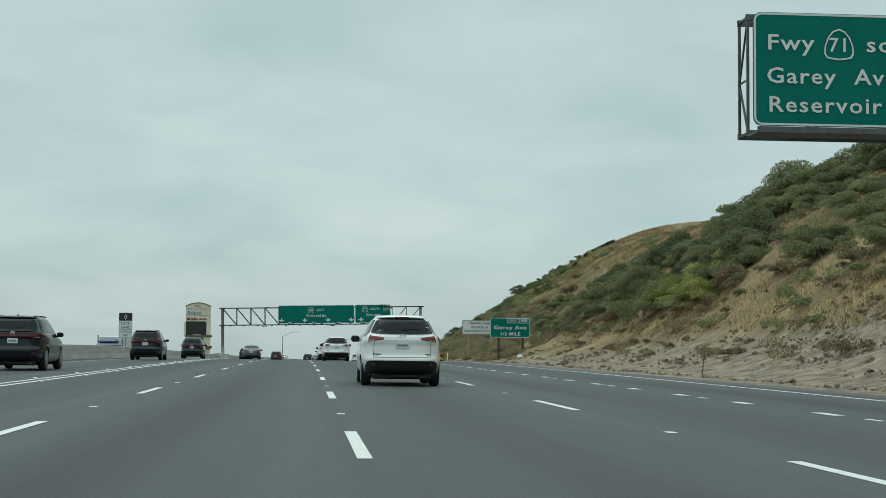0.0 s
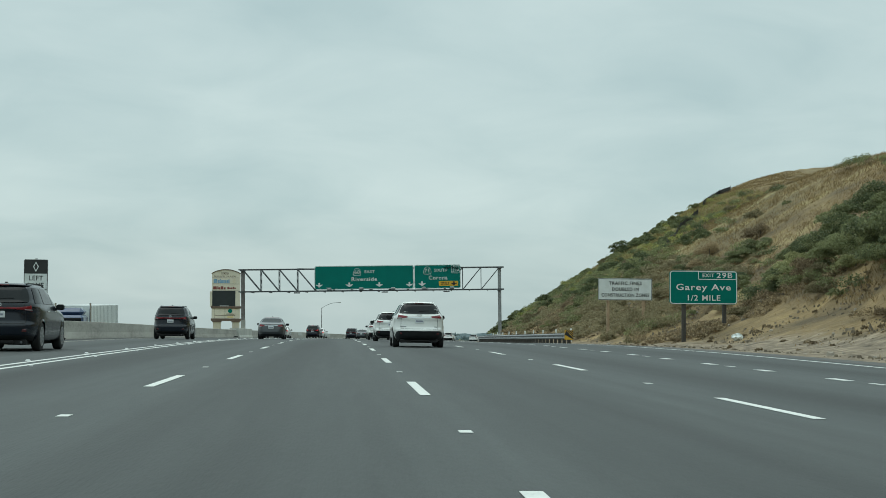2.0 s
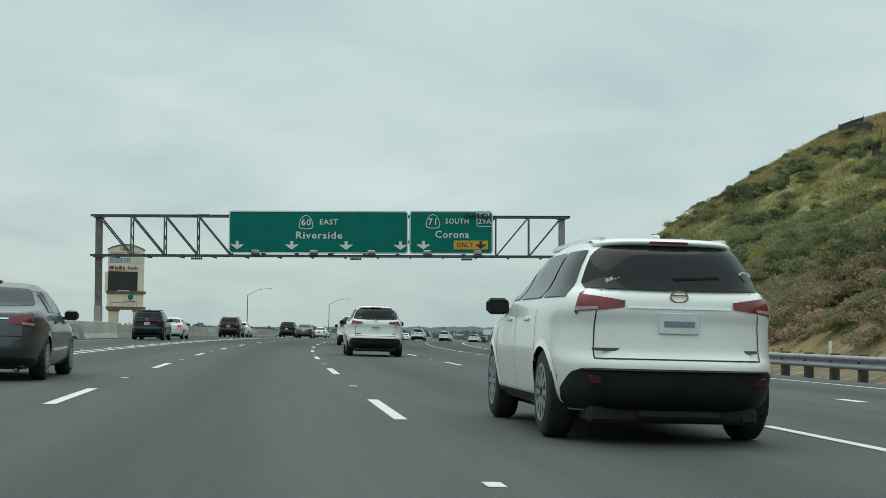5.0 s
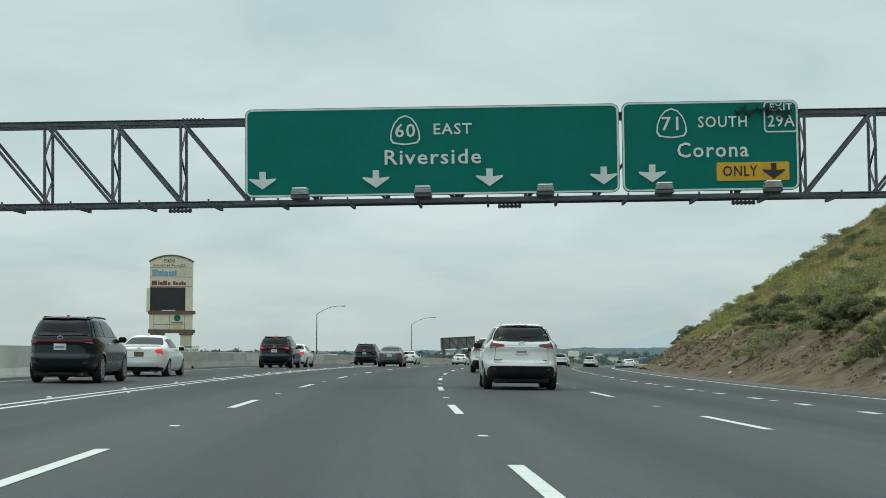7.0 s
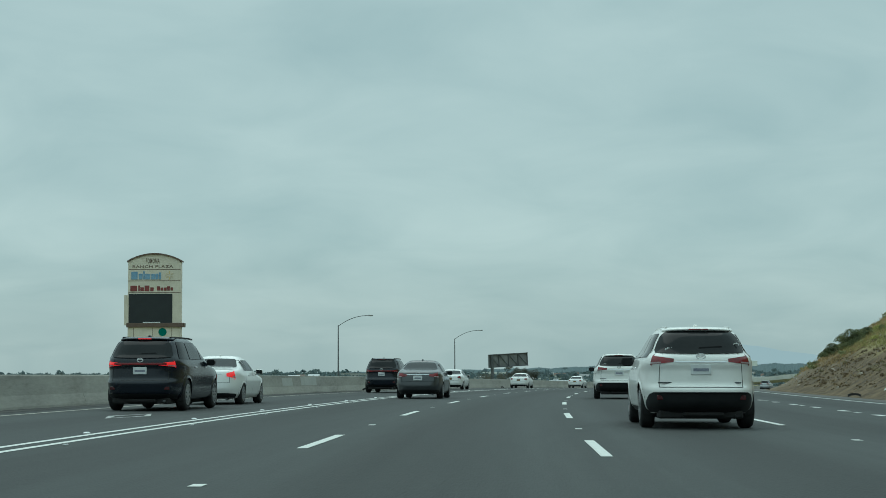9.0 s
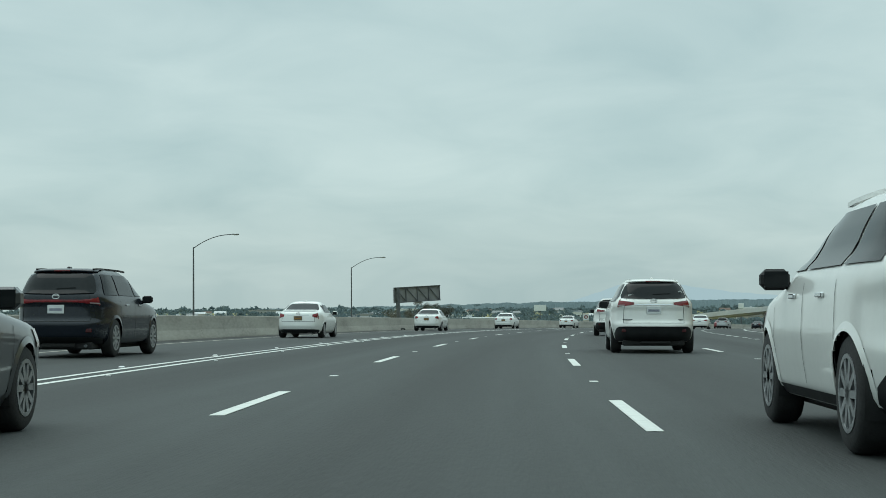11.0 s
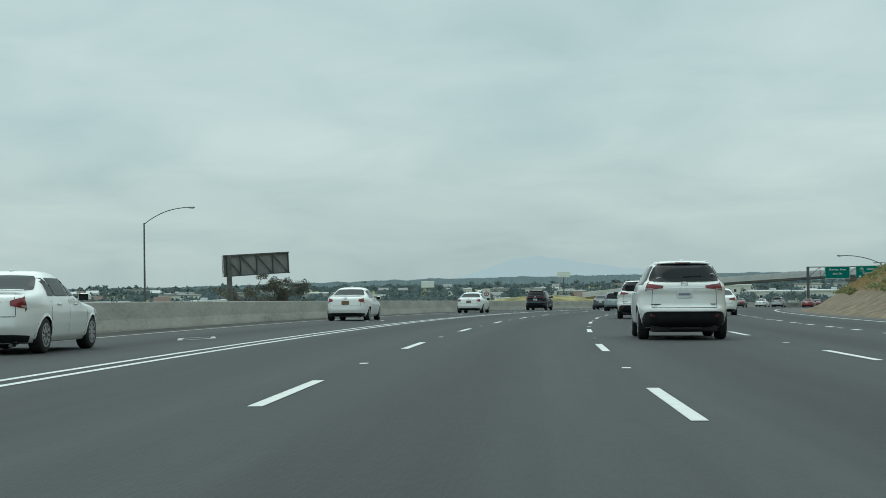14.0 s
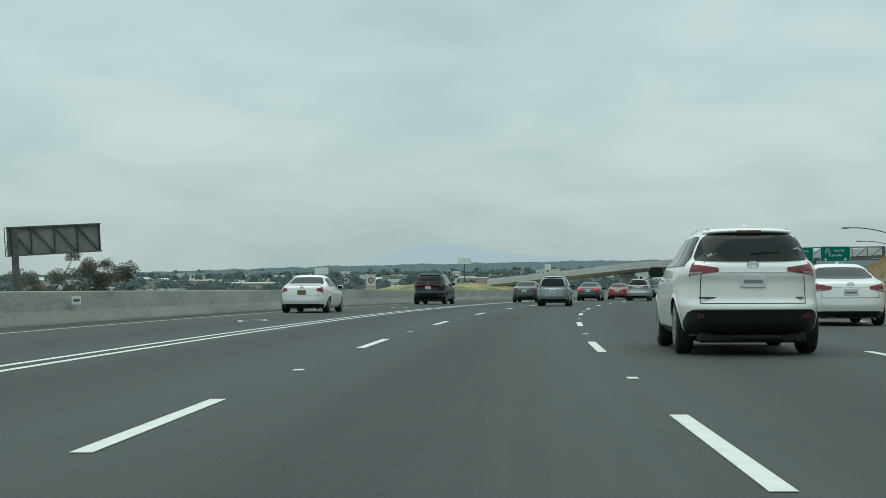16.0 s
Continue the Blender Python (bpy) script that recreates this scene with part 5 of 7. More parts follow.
for s, u, k in ((92, 37.0, 2), (95, 36.0, 0), (98, 35.5, 2), (89, 38.5, 2), (101, 34.0, 1), (85, 36.5, 0), (87, 38.0, 2), (101.5, 34.8, 2), (104, 34.0, 2), (106.5, 33.2, 0), (109.5, 32.4, 2), (112.5, 31.2, 1)):
    plant(k, s, u, rs.uniform(0.9, 1.25))
for s, u in ((87, 22.6), (89, 23.6), (91, 22.4), (92.5, 24.0), (94.5, 22.8), (90, 25.2)):
    plant(4, s, u, rs.uniform(0.85, 1.1))
for s, u in ((205, 29.6), (209, 30.6), (212, 31.8), (215.5, 32.9), (219, 33.8)):
    plant(1, s, u, rs.uniform(0.35, 0.55))
for _ in range(22):
    plant(int(rs.choice([0, 5, 1, 3, 2])), rs.uniform(54, 88), 13 + rs.uniform(9.5, 18), rs.uniform(0.45, 0.85))
for _ in range(50):
    plant(int(rs.choice([1, 5, 6, 3, 5, 1])), rs.uniform(166, 222), 13 + rs.uniform(2.6, 9.0), rs.uniform(0.45, 0.9))
for _ in range(34):
    s = rs.uniform(150, 262)
    u = 13 + max(rs.uniform(1.5, 26 if s > 195 else 15) * rs.uniform(0.5, 1), 7 if s < 165 else 2.2)
    plant(int(rs.choice([1, 3, 5, 3, 6, 4, 0])), s, u, rs.uniform(0.5, 0.95))

# the dark ragged clump where the cut runs out
for _ in range(9):
    s = rs.uniform(352, 372)
    plant(int(rs.choice([0, 1, 2])), s, 13 + np.interp(s, [352, 372], [5.6, 4.0]) + rs.uniform(-0.8, 1.6), rs.uniform(0.35, 0.6))


def scrub(name, count, mat, s0, s1, d0, d1, r0, r1, leaves, size, label, seed, power=1.0, gaps=-0.12):
    """Low growth too thick to count, one object."""
    g = np.random.default_rng(seed)
    ss = g.uniform(s0, s1, count * 3)
    uu = 13 + d0 + (d1 - d0) * g.random(count * 3) ** power
    keep = np.array([noise.noise((a * 0.07, b * 0.11, seed * 3.7)) for a, b in zip(ss, uu)]) > gaps
    keep &= (ss < 192) | (uu < 27) | (g.random(len(ss)) < 0.3)
    keep &= (uu > 16.5) | (ss < 216) | (ss > 231)
    keep &= (uu - 13 < np.interp(ss, [95, 112, 175, 205], [40, 10, 11, 40])) | (g.random(len(ss)) < 0.10)
    # open yellow-green grass on the upper face beyond the sign bridge
    keep &= (ss < 234) | (ss > 312) | (uu < 21.5) | (g.random(len(ss)) < 0.3)
    ss, uu = ss[keep][:count], uu[keep][:count]
    base = ground_at(ss, uu)
    out_v = []
    for p in base:
        r = g.uniform(r0, r1)
        cs = [(p[0] + g.uniform(-r, r) * 0.6, p[1] + g.uniform(-r, r) * 0.6, p[2] + r * g.uniform(0.1, 0.4)) for _ in range(3)]
        out_v.append(leaf_cloud(g, cs, [r * g.uniform(0.4, 0.7) for _ in range(3)], leaves, size))
    ob = new(name, quads_mesh(name, np.concatenate(out_v), mat))
    return tagged(ob, label, name.replace("_", " "), kind="stuff")


def thicket(name, mat, spots, label, seed):
    """Low bushes that grow into one another, one object."""
    g = np.random.default_rng(seed)
    out_v = []
    for s, d, r in spots:
        p = ground_at(np.array(float(s)), np.array(13.0 + d))
        cs, rr = [], []
        for _ in range(8):
            a, q = g.uniform(0, 6.283), g.random() ** 0.6
            cs.append((p[0] + 0.8 * q * r * math.cos(a), p[1] + 0.8 * q * r * math.sin(a), p[2] - 0.15 + r * (0.1 + g.uniform(0.2, 0.75) * (1 - 0.7 * q * q))))
            rr.append(r * g.uniform(0.25, 0.46))
        out_v.append(leaf_cloud(g, cs, rr, int(2300 * r * r) + 300, 0.056))
    ob = new(name, quads_mesh(name, np.concatenate(out_v), mat))
    return tagged(ob, label, name.replace("_", " "), kind="stuff")


def strewn(count, s0, s1, d0, d1, r0, r1):
    return [(rs.uniform(s0, s1), rs.uniform(d0, d1), rs.uniform(r0, r1)) for _ in range(count)]


clumps = []
for s, d, n in ((231, 14.5, 4), (221, 14.7, 4), (241, 19.6, 4), (243, 22.1, 4), (213, 11.2, 4), (262, 13.4, 3), (250, 10.0, 4), (234, 20.2, 3), (249, 23.8, 3), (235, 24.6, 5), (170, 13.5, 3), (278, 5.6, 4), (276, 6.6, 3), (249, 4.4, 4), (245, 4.3, 4), (260, 5.6, 3), (268, 5.4, 3)):
    clumps += strewn(n, s - 3.5, s + 3.5, d - 0.9, d + 0.9, 0.75, 1.3)
thicket("dark_clumps", LEAF_DARK, clumps, "dark green clumps of chaparral scattered over the slope", 41)
thicket("brow_brush", LEAF_DARK, strewn(42, 242, 312, 13, 31, 0.55, 1.05), "low dark green brush along the brow of the slope", 42)
thicket("brow_sage", LEAF_MID, strewn(24, 236, 325, 6, 28, 0.5, 0.9), "low grey-green sage along the brow of the slope", 43)
scrub("sage_scrub", 360, LEAF_MID, 40, 345, 7, 34, 0.5, 1.2, 420, 0.056, "low grey-green sage scrub covering the slope", 3)
scrub("dark_scrub", 190, LEAF_DARK, 60, 356, 7, 36, 0.4, 1.1, 420, 0.056, "low dark green scrub covering the slope", 4)
scrub("dry_foot_scrub", 300, LEAF_DRY, 120, 226, 2.0, 12, 0.4, 1.0, 400, 0.056, "dry brown brush thick at the foot of the slope", 15, gaps=0.0)
scrub("dry_scrub", 430, LEAF_DRY, -20, 195, 4, 30, 0.35, 0.9, 360, 0.054, "low dry brown brush on the slope", 5)
scrub("slope_brush", 60, LEAF_DARK, 190, 335, 8, 27, 0.55, 1.2, 1100, 0.058, "dark green brush dotted over the grassy slope", 25, gaps=-0.5)
scrub("crest_brush", 34, LEAF_GREY, 110, 216, 15, 32, 0.5, 1.0, 900, 0.056, "grey-brown brush dotted over the dry crest", 26, gaps=-0.5)
scrub("mustard", 230, LEAF_LIME, 185, 352, 6, 34, 0.4, 1.0, 340, 0.054, "yellow-green wild mustard on the crest", 6)
scrub("dry_litter", 620, LEAF_DRY, 20, 340, 1.2, 10, 0.10, 0.30, 60, 0.05, "dead weeds and litter scattered on the bare dirt", 17, gaps=-0.7)
scrub("rill_weeds", 150, LEAF_GREY, 225, 345, 2.0, 9, 0.15, 0.40, 70, 0.05, "small grey weeds on the bare cut face", 18, gaps=-0.3)
scrub("far_slope_scrub", 160, LEAF_MID, 345, 520, 3, 16, 0.4, 0.9, 100, 0.10, "low olive scrub on the far dry slope", 9)


scrub("foot_scrub", 380, LEAF_GREY, 135, 224, 1.6, 11, 0.5, 1.2, 420, 0.056, "grey-brown brush crowding the foot of the slope", 12, gaps=-0.05)
scrub("foot_green_scrub", 230, LEAF_DARK, 160, 256, 3.0, 14, 0.5, 1.15, 420, 0.056, "dark green brush crowding the foot of the slope", 13, gaps=0.08)
scrub("foot_sage", 220, LEAF_MID, 140, 300, 3.0, 15, 0.4, 1.0, 400, 0.056, "grey-green sage at the foot of the slope", 14, gaps=0.08)


def tufts(name, count, mat, s0, s1, d0, d1, height, label, seed):
    g = np.random.default_rng(seed)
    ss, uu = g.uniform(s0, s1, count), 13 + g.uniform(d0, d1, count)
    base = ground_at(ss, uu)
    vs = []
    for _ in range(4):
        h = height * (0.5 + g.random(count))[:, None]
        a = g.uniform(0, 6.28, count)
        w = np.stack([np.cos(a), np.sin(a), np.zeros(count)], -1) * 0.015
        lean = np.stack([g.normal(0, 0.6, count), g.normal(0, 0.6, count), np.ones(count)], -1) * h
        p = base + np.stack([g.normal(0, 0.2, count), g.normal(0, 0.2, count), np.full(count, -0.05)], -1)
        vs.append(np.stack([p - w, p + w, p + lean + w * 0.3, p + lean - w * 0.3], 1).reshape(-1, 3))
    ob = new(name, quads_mesh(name, np.concatenate(vs), mat))
    return tagged(ob, label, "grass", kind="stuff")


tufts("dry_grass", 120000, GRASS_DRY, 20, 340, 7, 48, 0.22, "tall dry golden grass on the slope", 21)
tufts("green_grass", 52000, GRASS_GREEN, 185, 356, 5, 34, 0.22, "olive green grass on the slope", 22)
tufts("far_dry_grass", 26000, GRASS_DRY, 340, 540, 3.5, 24, 0.22, "dry tan grass on the far slope", 24)
tufts("verge_grass", 1600, GRASS_DRY, 0, 450, 1.4, 7, 0.13, "thin dry grass at the foot of the slope", 23)

# stones and a dead stick on the bare dirt
g = np.random.default_rng(31)
def rubble(count, s0, s1, d0, d1, power, r0, r1):
    """Corners and faces of loose angular lumps lying on the slope."""
    vs, fs = [], []
    for _ in range(count):
        s, d = g.uniform(s0, s1), d0 + (d1 - d0) * g.random() ** power
        p = ground_at(np.array(s), np.array(13 + d))
        r = r0 + r1 * g.random() ** 3
        ring = [(p[0] + r * math.cos(a) * g.uniform(0.7, 1.2), p[1] + r * math.sin(a) * g.uniform(0.7, 1.2), p[2] - 0.05) for a in np.linspace(0, 5.2, 6)]
        top = [(p[0] + 0.6 * (q[0] - p[0]), p[1] + 0.6 * (q[1] - p[1]), p[2] + r * g.uniform(0.4, 0.8)) for q in ring]
        o = len(vs)
        vs += ring + top
        fs += [(o + i, o + (i + 1) % 6, o + 6 + (i + 1) % 6, o + 6 + i) for i in range(6)] + [tuple(o + 6 + i for i in range(6))]
    return vs, fs


vs, fs = rubble(700, 10, 420, 0.9, 10.4, 1.4, 0.05, 0.16)
stones = link_mesh("stones", vs, fs, ROCK)
tagged(stones, "loose pale stones scattered on bare dirt", "stones", kind="stuff")
vs, fs = rubble(9000, 20, 225, 0.7, 9.0, 1.1, 0.03, 0.08)
tagged(link_mesh("soil_clods", vs, fs, CLOD), "crumbled brown clods of dirt on the bare bank", "clods", kind="stuff")
vs, fs = rubble(5000, 225, 360, 0.6, 6.5, 1.0, 0.03, 0.08)
tagged(link_mesh("clay_clods", vs, fs, CLOD_CLAY), "crumbled reddish clods on the bare cut face", "clods", kind="stuff")
for s, u, sc in ((34.5, 15.2, 0.34), (52, 15.0, 0.22), (128, 19.2, 0.28), (129.5, 20.5, 0.22)):
    p = ground_at(np.array(s), np.array(u))
    bm = bmesh.new()
    bmesh.ops.create_icosphere(bm, subdivisions=2, radius=sc, matrix=Matrix.Translation((0, 0, sc * 0.3)) @ Matrix.Diagonal((1.2, 0.9, 0.7, 1)))
    for v in bm.verts:
        v.co += Vector((noise.noise(v.co * 5), noise.noise(v.co * 5 + Vector((3, 1, 7))), noise.noise(v.co * 5 + Vector((9, 2, 4))))) * sc * 0.35
    ob = part("boulder", bm, ROCK, None)
    ob.location = p
    tagged(ob, "pale weathered boulder half sunk in the dirt", "boulder", "boulders on the slope")
stick = thing("dead_stick", Matrix.Translation(tuple(ground_at(np.array(58.0), np.array(14.6)))), "thin dead stick standing in the dirt", "stick")
bm = bmesh.new()
tube(bm, (0, 0, -0.2), (0.16, 0, 0.95), 0.03, 0.012, 6)
part("stem", bm, BARK, stick)
bm = bmesh.new()
tube(bm, (0.1, 0, 0.55), (-0.05, 0.05, 0.85), 0.015, 0.006, 5)
part("twig", bm, BARK, stick)

# fence that climbs the slope
fence = thing("hillside_fence", Matrix.Identity(4), "dark mesh fence climbing the grassy slope", "fence")
for legs in ([(198.0, 29.3), (214.0, 32.75), (229.0, 35.75), (233.0, 37.6), (238.0, 39.2)], [(246.0, 41.0), (265.0, 44.6), (286.0, 48.4), (279.0, 49.2)]):
    path = []
    for (sa, ua), (sb, ub) in zip(legs[:-1], legs[1:]):
        n = max(int(math.hypot(sb - sa, ub - ua) / 2.6), 1)
        path += [ground_at(np.array(sa + (sb - sa) * k / n), np.array(ua + (ub - ua) * k / n)) for k in range(n)]
    path.append(ground_at(np.array(float(legs[-1][0])), np.array(legs[-1][1])))
    for p in path:
        bm = bmesh.new()
        tube(bm, (p[0], p[1], p[2] - 0.5), (p[0], p[1], p[2] + 0.9), 0.03, seg=6)
        part("fence_post", bm, STEEL_DARK, fence)
    for a, b in zip(path[:-1], path[1:]):
        bm = bmesh.new()
        va = [bm.verts.new((q[0], q[1], q[2] + h)) for q, h in ((a, -0.5), (b, -0.5), (b, 0.75), (a, 0.75))]
        f = bm.faces.new(va)
        bmesh.ops.solidify(bm, geom=[f], thickness=0.02)
        part("mesh_panel", bm, WOOD_DARK, fence, "dark windscreen fabric")


# ---- trees by the billboard ----
def thin_tree(base, h, seed, label):
    g = np.random.default_rng(seed)
    ob = thing("tree", Matrix.Translation(base), label, "tree", "trees by the billboard")
    bm = bmesh.new()
    tips = []
    tube(bm, (0, 0, -0.4), (0.1, 0, h * 0.4), 0.16, 0.11, 8)
    for k in range(9):
        a = k * 2.4 + g.uniform(-0.3, 0.3)
        e = (math.cos(a) * h * g.uniform(0.16, 0.40), math.sin(a) * h * g.uniform(0.16, 0.40), h * g.uniform(0.32, 0.92))
        st = (0.05, 0, min(h * g.uniform(0.18, 0.42), e[2] * 0.8))
        tube(bm, st, e, 0.06, 0.02, 6)
        tips.append(e)
        for _ in range(3):
            e2 = (e[0] + g.uniform(-0.7, 0.7), e[1] + g.uniform(-0.7, 0.7), e[2] + g.uniform(-0.3, 0.6))
            tube(bm, [(x + y) / 2 for x, y in zip(st, e)], e2, 0.025, 0.008, 5)
            tips.append(e2)
    part("trunk", bm, BARK, ob)
    crown = new("crown", quads_mesh("crown", leaf_cloud(g, tips, [0.8] * len(tips), 8000, 0.075, 1.1), LEAF_TWIG))
    crown.parent = ob
    return ob


for (x, y, h), sd in zip(((24.6, 563.8, 4.3), (29.2, 563.5, 3.7), (31.4, 566.0, 3.3)), (1, 2, 3)):
    s, u = station(np.array([x]), np.array([y]))
    z = float(terrain(s, u, np.array([x]), np.array([y]))[0])
    thin_tree((x, y, z), -2.6 - z if h > 4 else -3.4 - z, sd, "thin half-bare tree with sparse grey-brown foliage")

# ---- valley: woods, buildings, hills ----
# distance haze is painted into both far foliage colours as a blue-grey tint
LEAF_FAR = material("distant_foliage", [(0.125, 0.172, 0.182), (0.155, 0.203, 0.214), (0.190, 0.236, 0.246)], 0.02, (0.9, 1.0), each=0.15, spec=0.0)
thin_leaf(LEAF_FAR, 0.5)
HAZE_WOODS = material("haze_tinted_woods", [(0.155, 0.208, 0.224), (0.195, 0.250, 0.266)], 0.03, (0.95, 1.0))
g = np.random.default_rng(41)
vs = []
count = 0
while count < 9500:
    d = 620 + 3500 * g.random() ** 1.2
    az = radians(g.uniform(-26, 44))
    x, y = 10 + d * math.sin(az), 330 + d * math.cos(az)
    s, u = station(np.array([x]), np.array([y]))
    if -60 < u[0] < 90 and s[0] < 1150:
        continue
    z = float(terrain(s, u, np.array([x]), np.array([y]))[0])
    if z > -21:
        continue
    if noise.noise((x * 0.004, y * 0.004, 2.0)) < -0.25 and d < 2600:
        continue
    h = g.uniform(3.5, 9.0) * (1.6 if g.random() < 0.10 else 1.0)
    tall = g.random() < 0.12
    w = h * (0.22 if tall else g.uniform(0.4, 0.65))
    n, leaf = (150, 0.16) if d < 1150 else ((60, 0.26) if d < 1900 else (16, 0.6))
    cs = [(x, y, z + h * 0.45), (x + g.uniform(-1, 1) * w * 0.6, y, z + h * 0.65)]
    vs.append(leaf_cloud(g, cs, [w, w * 0.7], n, w * leaf, 1.6 if tall else 0.9))
    count += 1
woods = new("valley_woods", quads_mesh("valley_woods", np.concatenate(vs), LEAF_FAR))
tagged(woods, "far trees filling the valley floor, haze painted into their grey-green colour", "woods", kind="stuff")


def ridge(name, dist, az0, az1, low, top, mat, label, jag, seed, step=0.06, rough=0.0):
    """A far band of land with an uneven skyline, as seen from the freeway."""
    n = int((az1 - az0) / step)
    v, f = [], []
    for k in range(n + 1):
        az = az0 + (az1 - az0) * k / n
        a = radians(az)
        h = top(az) * dist / 57.3 + jag * dist / 57.3 * (noise.fractal((az * 1.9, seed, 0.3), 0.8, 2.2, 6) + rough * noise.fractal((az * 22.0, seed, 4.1), 0.6, 2.2, 3))
        x, y = 15 + dist * math.sin(a), 330 + dist * math.cos(a)
        v += [(x, y, low), (x, y, -2 + h), (x + 60 * math.sin(a), y + 60 * math.cos(a), -2 + h * 0.9 + low * 0.1), (x + 90 * math.sin(a), y + 90 * math.cos(a), low)]
        if k:
            o = 4 * k
            f += [(o - 4 + i, o + i, o + i + 1, o - 3 + i) for i in range(3)]
    ob = link_mesh(name, v, f, mat, smooth=True)
    return tagged(ob, label, "distance", kind="structure")


def skyline(a):
    return float(np.interp(a, [-14, -3, 4, 9, 14, 18, 30], [-0.62, -0.60, -0.50, -0.38, -0.34, -0.30, -0.26]))


ridge("backdrop_woods", 3300, -32, 48, -95, lambda a: skyline(a) - 0.09, HAZE_WOODS, "wooded skyline across the valley, blue-green haze painted into its colour", 0.045, 5.0, 0.02, 0.7)
ridge("backdrop_rise", 3900, -32, 48, -95, lambda a: skyline(a) - 0.03, HAZE_WOODS, "wooded rise beyond the valley, blue-green haze painted into its colour", 0.035, 9.0, 0.02, 0.7)
# the mountain emits a painted haze colour, though nothing on it is a lamp
MOUNTAIN = glowing("haze_glow_mountain", (0.358, 0.487, 0.516), 1.0)
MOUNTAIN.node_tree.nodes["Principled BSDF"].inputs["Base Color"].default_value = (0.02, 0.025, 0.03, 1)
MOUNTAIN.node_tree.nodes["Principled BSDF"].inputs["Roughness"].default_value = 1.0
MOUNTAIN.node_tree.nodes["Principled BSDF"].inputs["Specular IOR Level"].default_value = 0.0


def peak(a):
    b = a - 13.0
    return (1.16 * math.exp(-(b / 2.9) ** 2) if b < 0 else 0.30 * math.exp(-(b / 1.6) ** 2) + 0.86 * math.exp(-(b / 7.5) ** 2)) - 0.80


ridge("backdrop_mountain", 4450, 4, 36, -95, peak, MOUNTAIN, "mountain on the horizon, glowing in a painted pale blue haze colour", 0.035, 13.0, 0.1)

WALLS = [material("pale_wall", [(0.50, 0.52, 0.51), (0.62, 0.64, 0.63)], 0.05, (0.8, 0.9)), material("grey_wall", [(0.26, 0.28, 0.28), (0.34, 0.36, 0.36)], 0.05, (0.8, 0.9)),
         material("tan_wall", [(0.34, 0.32, 0.29), (0.42, 0.40, 0.36)], 0.05, (0.8, 0.9))]
ROOFS = [material("pale_roof", [(0.46, 0.48, 0.48), (0.58, 0.60, 0.60)], 0.05, (0.7, 0.9)), material("brown_roof", [(0.12, 0.085, 0.07), (0.17, 0.125, 0.10)], 0.05, (0.8, 0.9)), material("grey_roof", [(0.2, 0.21, 0.21), (0.28, 0.29, 0.29)], 0.05, (0.8, 0.9))]
g = np.random.default_rng(52)
for k in range(96):
    d = g.uniform(700, 2300)
    az = radians(g.uniform(-7, 34))
    x, y = 15 + d * math.sin(az), 340 + d * math.cos(az)
    s, u = station(np.array([x]), np.array([y]))
    if -75 < u[0] < 90 and s[0] < 1180:
        continue
    z = float(terrain(s, u, np.array([x]), np.array([y]))[0])
    if z > -13:
        continue
    big = g.random() < 0.45
    w, dep, h = (g.uniform(22, 48), g.uniform(15, 30), g.uniform(5, 8)) if big else (g.uniform(9, 16), g.uniform(8, 12), g.uniform(3.2, 6))
    lift = g.uniform(0, 3)
    ob = thing("building", Matrix.Translation((x, y, z - 0.5)) @ Matrix.Rotation(-az + g.uniform(-0.4, 0.4), 4, "Z"),
               "low pale flat-roofed warehouse among valley trees" if big else "small house with a pitched roof among valley trees", "building", "valley buildings")
    bm = bmesh.new()
    box(bm, -w / 2, w / 2, -dep / 2, dep / 2, 0, h + lift)
    part("wall", bm, WALLS[int(g.choice([0, 0, 0, 1, 1, 2]))], ob)
    bm = bmesh.new()
    if big:
        box(bm, -w / 2 - 0.4, w / 2 + 0.4, -dep / 2 - 0.4, dep / 2 + 0.4, h + lift, h + lift + 0.7)
        box(bm, -w * 0.2, -w * 0.2 + 3, -2, 2, h + lift + 0.7, h + lift + 2.0)
    else:
        vv = [bm.verts.new(c) for c in ((-w / 2 - 0.5, -dep / 2 - 0.5, h + lift), (w / 2 + 0.5, -dep / 2 - 0.5, h + lift), (w / 2 + 0.5, dep / 2 + 0.5, h + lift), (-w / 2 - 0.5, dep / 2 + 0.5, h + lift), (-w / 2 - 0.5, 0, h + lift + dep * 0.28), (w / 2 + 0.5, 0, h + lift + dep * 0.28))]
        for f in ((0, 1, 5, 4), (2, 3, 4, 5), (0, 4, 3), (1, 2, 5), (3, 2, 1, 0)):
            bm.faces.new([vv[i] for i in f])
    part("roof", bm, ROOFS[int(g.choice([0, 0, 2] if big else [1, 2, 0]))], ob)
    nwin = max(2, int(w / 6))
    for i in range(nwin):
        bm = bmesh.new()
        xc = -w / 2 + w * (i + 0.5) / nwin
        box(bm, xc - 0.9, xc + 0.9, -dep / 2 - 0.05, -dep / 2 - 0.003, h * 0.45 + lift, h * 0.7 + lift)
        part("window", bm, SCREEN, ob)
